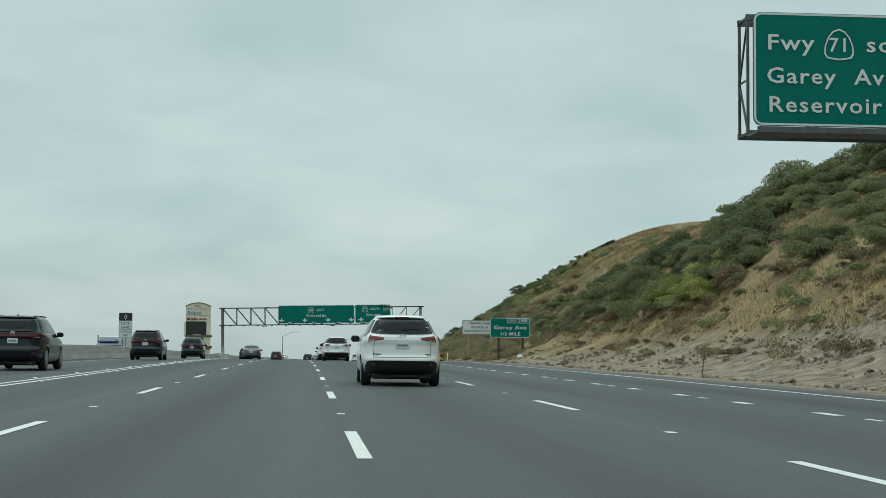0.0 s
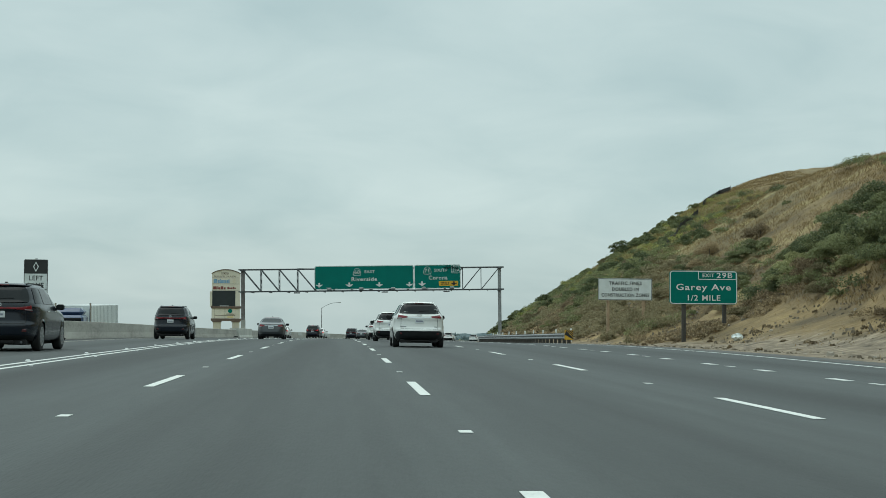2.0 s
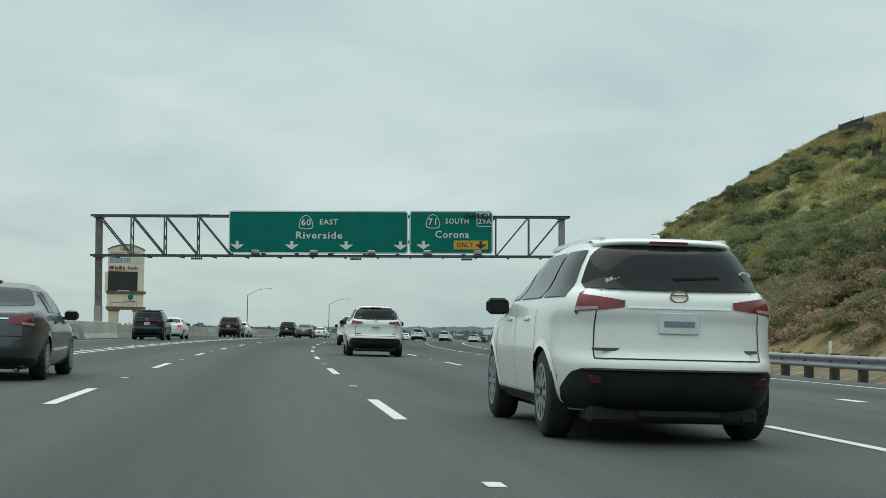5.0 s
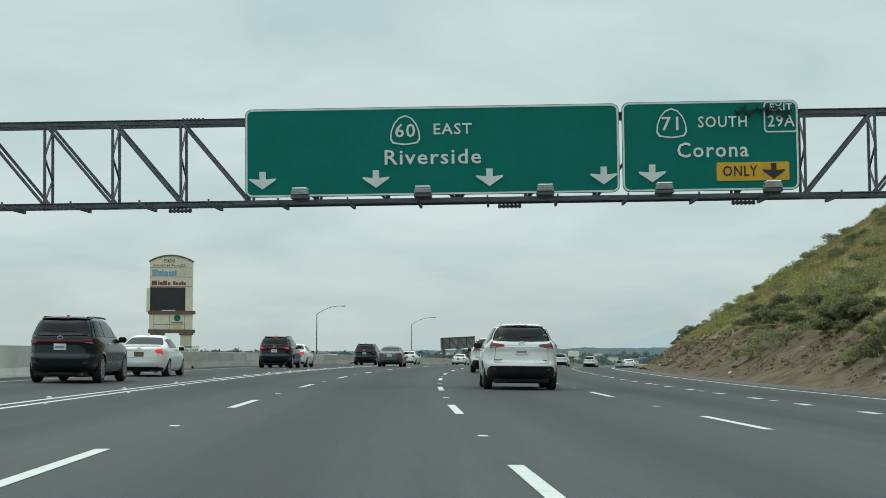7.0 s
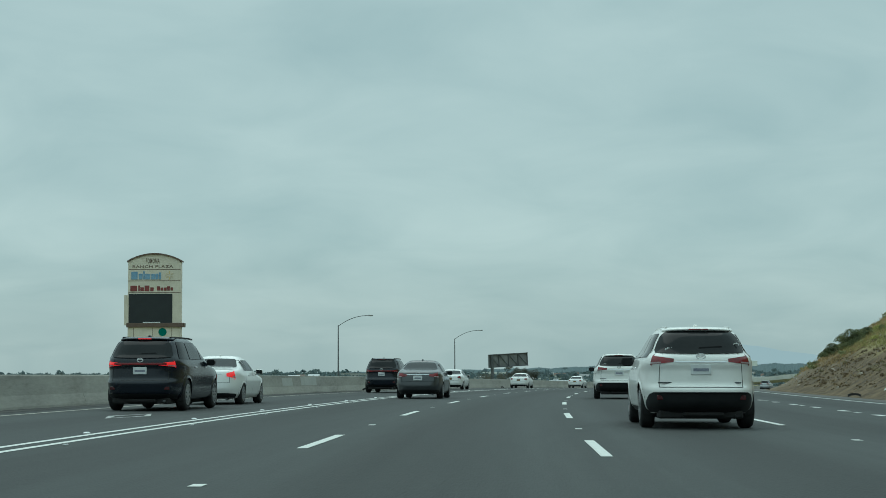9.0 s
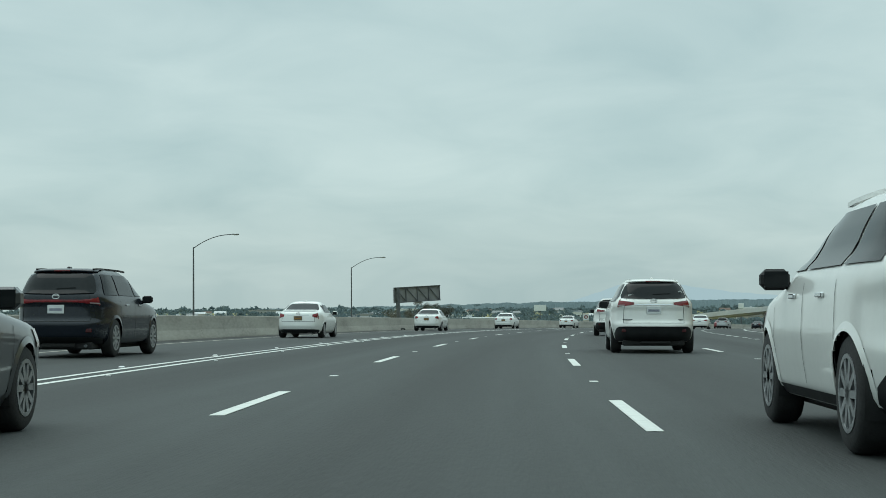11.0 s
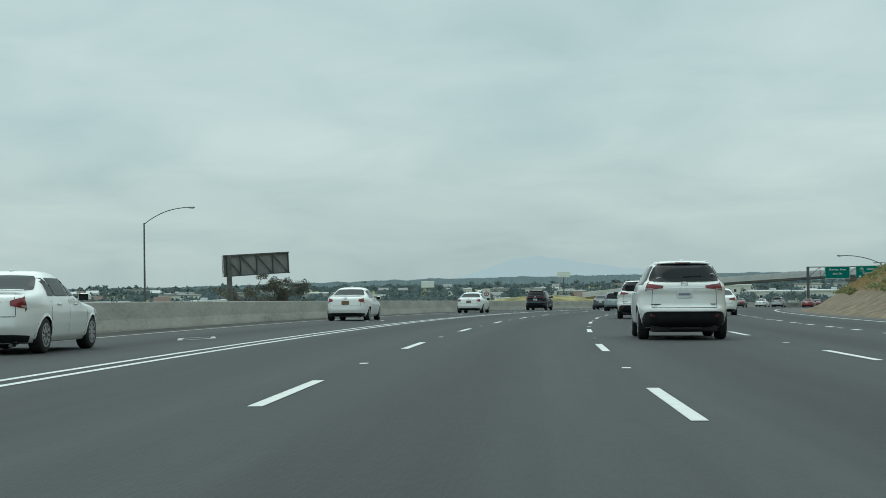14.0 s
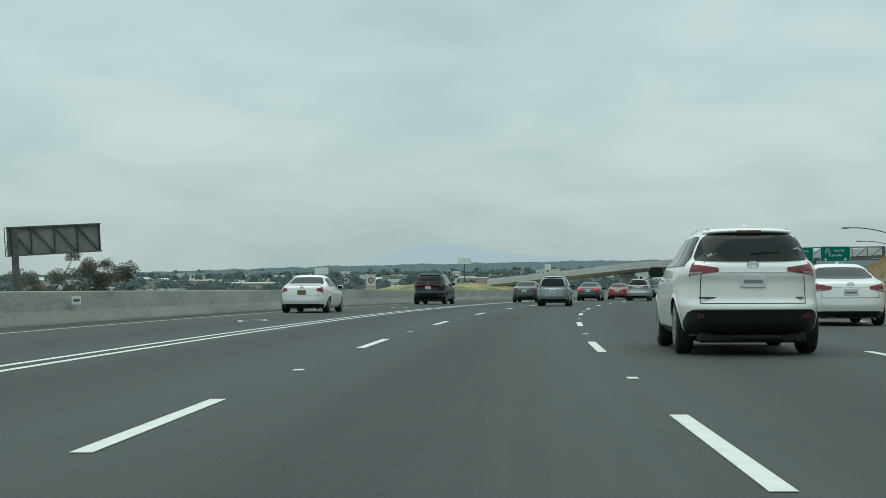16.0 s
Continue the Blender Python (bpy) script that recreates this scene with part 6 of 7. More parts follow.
for az, d, h, w, hh in ((14.0, 1150, 14.5, 10, 4.5), (8.7, 900, 11, 8, 4), (17.1, 820, 13, 3.2, 3.2), (11.6, 640, 6.5, 7, 3)):
    a = radians(az)
    x, y = 28 + d * math.sin(a), 399 + d * math.cos(a)
    ob = thing("pole_sign", Matrix.Translation((x, y, VALLEY - 1.5)) @ Matrix.Rotation(-a, 4, "Z"), "far white pole sign rising above the valley trees", "pole sign")
    bm = bmesh.new()
    tube(bm, (0, 0.3, -9), (0, 0.3, h), 0.4, seg=8)
    part("pole", bm, STEEL_DARK, ob)
    bm = bmesh.new()
    box(bm, -w / 2, w / 2, -0.3, 0.3, h, h + hh, 0.1)
    part("cabinet", bm, WHITE_SIGN, ob)


# ---- vehicles ----
SUV = dict(rear=[(0.15, -0.905), (0.19, -0.955), (0.24, -0.985), (0.36, -1.0), (0.395, -1.0), (0.42, -0.968), (0.50, -0.962), (0.585, -0.958), (0.61, -0.970), (0.70, -0.957), (0.735, -0.925), (0.84, -0.868), (0.93, -0.812), (0.965, -0.75)],
           front=[(0.15, 0.93), (0.30, 1.0), (0.48, 0.975), (0.56, 0.90), (0.63, 0.52), (0.78, 0.29), (0.93, 0.08), (0.965, -0.05)],
           width=[(0.15, 0.88), (0.20, 0.95), (0.32, 0.985), (0.42, 1.0), (0.58, 0.985), (0.66, 0.962), (0.715, 0.920), (0.745, 0.845), (0.83, 0.785), (0.93, 0.690), (0.965, 0.61)],
           glass=(0.737, 0.942, 0.91, 0.90), side=[(-0.80, -0.50), (-0.47, -0.02), (0.01, 0.42)], sidez=(0.695, 0.925), lamp=(0.605, 0.722), plate=0.572, slant=0.075)
WAGON = dict(SUV, width=[(0.15, 0.90), (0.20, 0.96), (0.32, 0.99), (0.46, 1.0), (0.60, 0.985), (0.68, 0.95), (0.74, 0.90), (0.83, 0.845), (0.93, 0.765), (0.965, 0.68)],
             glass=(0.715, 0.925, 0.85, 0.84), lamp=(0.575, 0.672), plate=0.535)
HATCH = dict(rear=[(0.15, -0.93), (0.22, -0.975), (0.32, -1.0), (0.40, -0.99), (0.55, -0.972), (0.62, -0.95), (0.75, -0.895), (0.92, -0.82), (0.965, -0.74)],
             front=[(0.15, 0.93), (0.30, 1.0), (0.46, 0.96), (0.54, 0.86), (0.61, 0.60), (0.78, 0.30), (0.93, 0.05), (0.965, -0.08)],
             width=[(0.15, 0.88), (0.22, 0.955), (0.36, 0.99), (0.48, 1.0), (0.58, 0.98), (0.63, 0.94), (0.80, 0.83), (0.93, 0.72), (0.965, 0.63)],
             glass=(0.665, 0.90, 0.78, 0.80), side=[(-0.78, -0.52), (-0.48, -0.04), (0.0, 0.46)], sidez=(0.645, 0.90), lamp=(0.56, 0.76), plate=0.50, slant=0.085)
SEDAN = dict(rear=[(0.13, -0.94), (0.20, -0.975), (0.32, -1.0), (0.42, -0.992), (0.56, -0.975), (0.665, -0.955), (0.70, -0.93), (0.725, -0.80), (0.745, -0.66), (0.80, -0.57), (0.93, -0.36), (0.965, -0.27)],
             front=[(0.13, 0.93), (0.28, 1.0), (0.44, 0.98), (0.54, 0.90), (0.62, 0.46), (0.70, 0.34), (0.93, 0.04), (0.965, -0.05)],
             width=[(0.13, 0.88), (0.20, 0.95), (0.36, 0.99), (0.48, 1.0), (0.58, 0.985), (0.66, 0.95), (0.72, 0.90), (0.80, 0.83), (0.93, 0.70), (0.965, 0.60)],
             glass=(0.755, 0.93, 0.86, 0.84), side=[(-0.50, -0.36), (-0.34, -0.02), (0.01, 0.36)], sidez=(0.69, 0.905), lamp=(0.52, 0.69), plate=0.53, slant=0.14)

COMPACT = dict(SEDAN, lamp=(0.50, 0.715))


class Skin:
    """The outer surface of a car as a stack of rounded plan outlines."""

    def __init__(self, form, L, W, H, n=5.0):
        self.L, self.W, self.H, self.n = L, W, H, n
        z = np.linspace(0.15 if form not in (SEDAN, COMPACT) else 0.13, 0.965, 46)
        def prof(key):
            a = np.array(form[key])
            v = np.interp(z, a[:, 0], a[:, 1])
            k = np.array([0.25, 0.5, 0.25])
            return np.convolve(np.concatenate([[v[0]], v, [v[-1]]]), k, "valid")
        self.z, self.r, self.f, self.w = z * H, prof("rear") * L / 2, prof("front") * L / 2, prof("width") * W / 2

    def slice(self, z):
        return np.interp(z, self.z, self.r), np.interp(z, self.z, self.f), np.interp(z, self.z, self.w)

    def rear(self, x, z, off=0.0):
        r, f, w = self.slice(z)
        c, h = (r + f) / 2, (f - r) / 2
        return x, c - h * max(1 - min(abs(x / w), 0.999) ** self.n, 0.0) ** (1 / self.n) - off, z

    def side(self, y, z, sgn, off=0.0):
        r, f, w = self.slice(z)
        c, h = (r + f) / 2, (f - r) / 2
        return sgn * (w * max(1 - min(abs((y - c) / h), 0.999) ** self.n, 0.0) ** (1 / self.n) + off), y, z

    def ring(self, z, shrink=1.0, zz=None):
        r, f, w = self.slice(z)
        c, h = (r + f) / 2, (f - r) / 2
        e = lambda t: max(1 - abs(t) ** self.n, 0.0) ** (1 / self.n)
        plan = [(e(t), t) for t in np.linspace(-0.955, 0.955, 52)] + [(t, e(t)) for t in np.linspace(0.70, -0.70, 12)]
        plan += [(-e(t), t) for t in np.linspace(0.955, -0.955, 52)] + [(t, -e(t)) for t in np.linspace(-0.70, 0.70, 12)]
        return [(w * x * shrink, c + h * y * shrink, z if zz is None else zz) for x, y in plan]

    def wrap(self, t, z, off=0.0, reach=0.80):
        """A point of the rear, t from -1 to 1, where the ends bend round onto the sides as far as reach."""
        r, f, w = self.slice(z)
        c, h = (r + f) / 2, (f - r) / 2
        a = abs(t)
        if a < 0.72:
            x = a / 0.72 * 0.86
            y = max(1 - x ** self.n, 0.0) ** (1 / self.n)
        else:
            y0 = (1 - 0.86 ** self.n) ** (1 / self.n)
            y = y0 + (reach - y0) * (a - 0.72) / 0.28
            x = max(1 - y ** self.n, 0.0) ** (1 / self.n)
        k = off / math.hypot(x, y)
        return math.copysign(w * x + k * x ** 4, t), c - h * y - k * y ** 4, z


def bar(bm, pts, w, d=None):
    """One bent square bar through the points."""
    d = d or w
    rings = []
    for i, p in enumerate(pts):
        p = Vector(p)
        q = Vector(pts[min(i + 1, len(pts) - 1)]) - Vector(pts[max(i - 1, 0)])
        m = q.to_track_quat("Z", "Y").to_matrix()
        rings.append([bm.verts.new(p + m @ Vector((x * w / 2, y * d / 2, 0))) for x, y in ((-1, -1), (1, -1), (1, 1), (-1, 1))])
    for a, b in zip(rings[:-1], rings[1:]):
        for i in range(4):
            bm.faces.new((a[i], a[(i + 1) % 4], b[(i + 1) % 4], b[i]))
    bm.faces.new(rings[0][::-1])
    bm.faces.new(rings[-1])


def grid_part(name, fn, mat, parent, nu=10, nv=5, label="", smooth=True):
    """A patch: fn(a, b) gives the place for a, b from 0 to 1."""
    v = [fn(i / nu, j / nv) for j in range(nv + 1) for i in range(nu + 1)]
    f = [(j * (nu + 1) + i, j * (nu + 1) + i + 1, (j + 1) * (nu + 1) + i + 1, (j + 1) * (nu + 1) + i) for j in range(nv) for i in range(nu)]
    return link_mesh(name, v, f, mat, parent, label, smooth)


def wheel(parent, x, y, r, width, sgn):
    w = thing("wheel", Matrix.Identity(4), "", "")
    w.parent = parent
    w.location = (x, y, r)
    bm = bmesh.new()
    prof = [(0.62, 0.5), (0.90, 0.5), (0.98, 0.38), (1.0, 0.2), (1.0, -0.2), (0.98, -0.38), (0.90, -0.5), (0.62, -0.5)]
    rings = []
    for k in range(28):
        a = 2 * math.pi * k / 28
        rings.append([bm.verts.new((sgn * b * width, r * p * math.cos(a), r * p * math.sin(a))) for p, b in prof])
    for k in range(28):
        a, b = rings[k], rings[(k + 1) % 28]
        for i in range(len(prof) - 1):
            bm.faces.new((a[i], a[i + 1], b[i + 1], b[i]))
    part("tyre", bm, RUBBER, w, smooth=True)
    bm = bmesh.new()
    bmesh.ops.create_circle(bm, cap_ends=True, segments=24, radius=r * 0.63, matrix=Matrix.Translation((sgn * width * 0.32, 0, 0)) @ Matrix.Rotation(radians(90), 4, "Y"))
    part("rim_back", bm, UNDER, w)
    bm = bmesh.new()
    for k in range(10):
        a = 2 * math.pi * k / 10
        beam(bm, (sgn * width * 0.44, 0, 0), (sgn * width * 0.44, r * 0.6 * math.cos(a), r * 0.6 * math.sin(a)), 0.035, 0.05)
    tube(bm, (sgn * width * 0.36, 0, 0), (sgn * width * 0.48, 0, 0), r * 0.16, seg=12)
    for k in range(24):
        a, b = 2 * math.pi * k / 24, 2 * math.pi * (k + 1) / 24
        beam(bm, (sgn * width * 0.46, r * 0.62 * math.cos(a), r * 0.62 * math.sin(a)), (sgn * width * 0.46, r * 0.62 * math.cos(b), r * 0.62 * math.sin(b)), 0.03)
    part("rim", bm, ALLOY, w)


def car(name, label, form, L, W, H, paint, m, category="car", group="freeway traffic", lit=False, cladding=False, rails=False, tread=0.34, plate_mat=None, mark="chrome", strip_lamp=False, spoiler=False, lamp_in=0.0, model_bars=()):
    ob = thing(name, m, label, category, group)
    k = Skin(form, L, W, H)
    # body shell
    zs = [form["width"][0][0] * H] + list(np.linspace(form["width"][0][0] * H + 0.03, 0.965 * H, 44))
    rows = [k.ring(zs[0], 0.90)] + [k.ring(z) for z in zs]
    top = zs[-1]
    for sh, dz in ((0.93, 0.35), (0.80, 0.68), (0.55, 0.92), (0.25, 1.0)):
        rows.append(k.ring(top, sh, top + dz * 0.035 * H))
    n = len(rows[0])
    v = [p for r in rows for p in r]
    f = [(a * n + i, a * n + (i + 1) % n, (a + 1) * n + (i + 1) % n, (a + 1) * n + i) for a in range(len(rows) - 1) for i in range(n)]
    def in_arch(q):
        cy = sum(v[i][1] for i in q) / 4
        cz = sum(v[i][2] for i in q) / 4
        cx = abs(sum(v[i][0] for i in q) / 4)
        return cx > W * 0.30 and min(math.hypot(cy - yw * L / 2, cz - tread) for yw in (-0.585, 0.585)) < tread * 1.10
    f = [q for q in f if not in_arch(q)]
    f += [tuple(range(n))[::-1], tuple((len(rows) - 1) * n + i for i in range(n))]
    body = link_mesh("body", v, f, paint, ob, smooth=True)
    zlo = form["width"][0][0] * H
    # underbody and exhaust
    bm = bmesh.new()
    box(bm, -W * 0.36, W * 0.36, -L * 0.46, L * 0.44, 0.17, zlo + 0.05, 0.03)
    box(bm, -W * 0.16, W * 0.20, -L * 0.475, -L * 0.40, 0.20, zlo + 0.02, 0.03)
    part("underbody", bm, UNDER, ob)
    bm = bmesh.new()
    tube(bm, (W * 0.30, -L * 0.470, zlo - 0.03), (W * 0.30, -L * 0.42, zlo - 0.03), 0.03, seg=10)
    part("exhaust_pipe", bm, UNDER if cladding else STEEL_DARK, ob)
    # glass
    g0, g1, xb, xt = form["glass"]
    def rg(a, b):
        z = H * (g0 + (g1 - g0) * b)
        w = k.slice(z)[2]
        x = (2 * a - 1)
        frac = xb + (xt - xb) * b
        frac *= 1 - 0.07 * max((b - 0.72) / 0.28, 0.0) ** 2 - 0.05 * max((0.15 - b) / 0.15, 0.0) ** 2
        bow = 0.022 * H * (1 - x * x) * (b - 0.45)
        return k.rear(x * w * frac, z + bow, 0.030)
    grid_part("rear_window", rg, GLASS, ob, 16, 8, "dark tinted rear window")
    z0, z1 = form["sidez"]
    for sgn in (-1, 1):
        for i, (ya, yb) in enumerate(form["side"]):
            def sg(a, b, ya=ya, yb=yb, sgn=sgn, i=i):
                lift = 0.0
                tilt_b = form["slant"] * 0.9 if i == 0 else 0.0
                tilt_f = 0.24 if i == 2 else 0.0
                y = ya * (1 - a) + yb * a
                hi = 1.0
                zz = z0 + (z1 - z0) * b
                if i == 2:
                    y = ya + (yb - ya) * a * (1 - 0.62 * b)
                if i == 0:
                    y = yb + (ya - yb) * (1 - a) * (1 - (0.25 if form not in (SEDAN, COMPACT) else 0.70) * b)
                return k.side(y * L / 2, zz * H, sgn, 0.013)
            grid_part("side_window", sg, GLASS, ob, 8, 5, "tinted side window")
        # wheel arches
        for yw in (-0.585, 0.585):
            def arch(a, b, yw=yw, sgn=sgn):
                t = math.pi * (-0.05 + 1.10 * a)
                rad = tread * (1.03 + 0.16 * b)
                y, z = yw * L / 2 + rad * math.cos(t), max(tread + rad * math.sin(t), zlo + 0.005)
                return k.side(y, z, sgn, 0.012 * (1 - b) + 0.004)
            grid_part("wheel_arch", arch, paint, ob, 26, 3, "wheel arch lip")
            def well(a, b, yw=yw, sgn=sgn):
                t = math.pi * (-0.12 + 1.24 * a)
                rad = tread * 1.06
                y, z = yw * L / 2 + rad * math.cos(t), tread + rad * math.sin(t)
                return sgn * (W / 2 - 0.42 + 0.38 * b), y, z
            grid_part("wheel_well", well, UNDER, ob, 18, 2)
            ww = 0.23
            wheel(ob, sgn * (W / 2 - ww * 0.5 - 0.025), yw * L / 2, tread, ww, sgn)
        # mirror
        bm = bmesh.new()
        xm = sgn * (W / 2 + 0.055)
        box(bm, xm - 0.11, xm + 0.11, 0.24 * L / 2, 0.24 * L / 2 + 0.16, 0.615 * H, 0.615 * H + 0.16, 0.045)
        xi = sgn * (W / 2 - 0.20)
        box(bm, min(xi, xm), max(xi, xm), 0.27 * L / 2, 0.27 * L / 2 + 0.08, 0.62 * H, 0.62 * H + 0.05)
        mir = part("door_mirror", bm, BLACK_PLASTIC if paint in (PAINT_BLACK,) or cladding else paint, ob, "door mirror")
        bm = bmesh.new()
        box(bm, xm - 0.09, xm + 0.09, 0.24 * L / 2 - 0.006, 0.24 * L / 2 - 0.001, 0.615 * H + 0.02, 0.615 * H + 0.14)
        part("mirror_glass", bm, GLASS, mir)
        # door handles and door seams
        for y in (-0.28, 0.12):
            p = k.side(y * L / 2, 0.585 * H, sgn, 0.012)
            bm = bmesh.new()
            box(bm, p[0] - 0.012, p[0] + 0.012, p[1] - 0.10, p[1] + 0.10, p[2] - 0.016, p[2] + 0.016, 0.006)
            part("door_handle", bm, paint if not rails else CHROME, ob)
        for y in (-0.46, -0.03, 0.43):
            def seam(a, b, y=y, sgn=sgn):
                return k.side(y * L / 2 + 0.010 * a, H * (0.22 + 0.42 * b), sgn, 0.004)
            grid_part("door_seam", seam, BLACK_PLASTIC, ob, 1, 8)
        # tail lamps, wrapped round the corner
        l0, l1 = form["lamp"]
        red = LAMP_LIT if lit else LAMP_RED
        def lamp(a, b, sgn=sgn):
            t0 = lamp_in or (0.40 if form is not HATCH else 0.62)
            taper = (1 - a) ** 1.3
            z = H * (l0 + (l1 - l0) * (0.34 * taper + b * (1 - 0.74 * taper)))
            return k.wrap(sgn * (t0 + (1 - t0) * a), z, 0.010, 0.90)
        tl = grid_part("tail_light", lamp, red, ob, 14, 5, "red tail light" if not lit else "lit red tail light")
        def clear(a, b, sgn=sgn):
            p = lamp(0.30 + 0.34 * a, 0.05 + 0.22 * b, sgn)
            return (p[0] + sgn * 0.003, p[1] - 0.004, p[2])
        grid_part("reversing_lens", clear, LAMP_CLEAR, tl, 6, 3)
        if cladding or strip_lamp:
            p = k.rear(sgn * W * 0.335, 0.302 * H, 0.012)
            bm = bmesh.new()
            box(bm, p[0] - 0.075, p[0] + 0.075, p[1] - 0.004, p[1] + 0.03, p[2] - 0.038, p[2] + 0.038, 0.01)
            part("reflector", bm, REFLECTOR, ob, "dark red bumper reflector")
        # headlamps
        def hl(a, b, sgn=sgn):
            r, fr_, w = k.slice(H * (0.42 + 0.10 * b))
            c, h = (r + fr_) / 2, (fr_ - r) / 2
            ang = math.radians(62 - 34 * a)
            return (sgn * (w * math.cos(ang) ** (2 / k.n) + 0.006), c + h * math.sin(ang) ** (2 / k.n) + 0.006, H * (0.42 + 0.10 * b))
        grid_part("headlight", hl, LAMP_CLEAR, ob, 8, 4)
    # windscreen
    def ws(a, b):
        z = H * (0.645 + 0.275 * b)
        r, fr_, w = k.slice(z)
        x, y, zz = k.rear((2 * a - 1) * w * 0.84, z, 0.012)
        c = (r + fr_) / 2
        return x, 2 * c - y + 0.006, zz
    grid_part("windscreen", ws, GLASS, ob, 12, 6)
    # rear bumper insert and lower trim
    def low(a, b):
        hi = (0.350 if cladding else 0.225) * H
        t = 2 * a - 1
        fall = (0.30 if cladding else 0.05) * H * max(abs(t) - 0.66, 0)
        z = zlo + 0.012 + max(hi - fall - zlo, 0.02) * b
        return k.wrap(t * (1.0 if cladding else 0.86), z, 0.012, 0.79)
    grid_part("rear_bumper_trim", low, BLACK_PLASTIC, ob, 30, 5, "black lower rear bumper")
    if cladding:
        def step(a, b):
            return k.wrap((2 * a - 1) * 0.66, 0.342 * H + 0.022 * b, 0.012 + 0.028 * math.sin(math.pi * b), 0.79)
        grid_part("bumper_step", step, BLACK_PLASTIC, ob, 26, 4, "black bumper step")
        for sgn in (-1, 1):
            def skirt(a, b, sgn=sgn):
                y = (-0.43 + 0.86 * a) * L / 2
                return k.side(y, zlo + 0.01 + 0.045 * H * b, sgn, 0.008)
            grid_part("sill_trim", skirt, BLACK_PLASTIC, ob, 24, 2)
    # boot or tailgate seams
    seam_z = ((0.400, 0.725) if form in (SUV, WAGON) else (0.40, 0.655)) if form not in (SEDAN, COMPACT) else (0.44, 0.70)
    for sgn in (-1, 1):
        def ts(a, b, sgn=sgn):
            z = H * (seam_z[0] + (seam_z[1] - seam_z[0]) * b)
            return k.rear(sgn * (k.slice(z)[2] * (0.70 if form is not HATCH else 0.72) + 0.009 * a), z, 0.004)
        grid_part("tailgate_seam", ts, BLACK_PLASTIC, ob, 1, 8)
    def bs(a, b):
        z = H * seam_z[0] + 0.010 * b
        return k.rear((2 * a - 1) * k.slice(z)[2] * 0.70, z, 0.004)
    grid_part("tailgate_seam", bs, BLACK_PLASTIC, ob, 16, 1)
    # number plate, as plain bars
    zp = form["plate"] * H
    p = k.rear(0.0, zp, 0.0)
    bm = bmesh.new()
    box(bm, -0.165, 0.165, p[1] - 0.022, p[1] - 0.004, zp - 0.085, zp + 0.085, 0.006)
    plate = part("number_plate", bm, plate_mat or PLATE, ob, "number plate with plain bars")
    bm = bmesh.new()
    box(bm, -0.125, 0.125, p[1] - 0.0245, p[1] - 0.0225, zp - 0.030, zp + 0.018)
    part("plate_bar", bm, PLATE_INK if plate_mat is None else AMBER_INK, plate)
    for x0, x1, zf in model_bars:
        q = k.rear((x0 + x1) / 2, zf * H, 0.0)
        bm = bmesh.new()
        box(bm, x0, x1, q[1] - 0.012, q[1] + 0.004, zf * H - 0.012, zf * H + 0.012, 0.003)
        part("model_name_bar", bm, STEEL_DARK, ob, "illegible chrome model lettering")
    if strip_lamp:
        def sl(a, b):
            z = H * (form["lamp"][0] + 0.035 + 0.030 * b)
            return k.rear((2 * a - 1) * W * 0.33, z, 0.012)
        grid_part("light_bar", sl, LAMP_RED, ob, 14, 2, "slim red light bar across the tailgate")
    # garnish above the plate and badge
    def gar(a, b):
        z = zp + 0.115 + 0.022 * b
        return k.rear((2 * a - 1) * 0.42, z, 0.012)
    grid_part("tailgate_garnish", gar, CHROME if mark == "chrome" else BLACK_PLASTIC, ob, 10, 1)
    zb = (form["glass"][0] - 0.04) * H if form not in (SEDAN, COMPACT) else 0.655 * H
    q = k.rear(0.0, zb, 0.0)
    bm = bmesh.new()
    bar(bm, [(0.070 * math.cos(6.2832 * i / 18), q[1] - 0.012, zb + 0.046 * math.sin(6.2832 * i / 18)) for i in range(19)], 0.014)
    beam(bm, (-0.06, q[1] - 0.012, zb + 0.012), (0.06, q[1] - 0.012, zb + 0.012), 0.012)
    part("badge", bm, CHROME, ob, "plain oval chrome badge")
    if form not in (SEDAN, COMPACT):
        # wiper, roof spoiler, high brake light
        z = H * (g0 + 0.045)
        a, b = k.rear(-0.02, z, 0.03), k.rear(0.36, z + 0.02, 0.03)
        bm = bmesh.new()
        beam(bm, a, b, 0.03, 0.02)
        part("rear_wiper", bm, BLACK_PLASTIC, ob)
        w = k.slice(0.962 * H)[2]
        lip = [(0.40, 0.996), (0.10, 0.990), (-0.03, 0.981), (-0.085, 0.966), (-0.075, 0.954), (0.02, 0.944)]
        def spoil(a, b):
            x = (2 * a - 1) * w * 0.97
            i = min(int(b * 5), 4)
            f = b * 5 - i
            dy, dz = (lip[i][j] * (1 - f) + lip[i + 1][j] * f for j in (0, 1))
            return x, k.rear(x, 0.95 * H)[1] + dy, H * (dz - 0.012 * abs(2 * a - 1) ** 3)
        sp = grid_part("roof_spoiler", spoil, paint, ob, 18, 10)
        bm = bmesh.new()
        yb = k.rear(0.0, 0.95 * H)[1]
        box(bm, -0.16, 0.16, yb - 0.092, yb - 0.08, 0.957 * H, 0.968 * H)
        part("high_brake_light", bm, LAMP_LIT if lit else LAMP_RED, sp)
    elif spoiler:
        bm = bmesh.new()
        zr = 0.735 * H
        yr = k.slice(0.715 * H)[0]
        box(bm, -W * 0.36, W * 0.36, yr - 0.02, yr + 0.14, zr + 0.01, zr + 0.04, 0.01)
        part("boot_spoiler", bm, paint, ob)
    if rails:
        rail_at = form["width"][-1][1] * 0.44
        for sgn in (-1, 1):
            bm = bmesh.new()
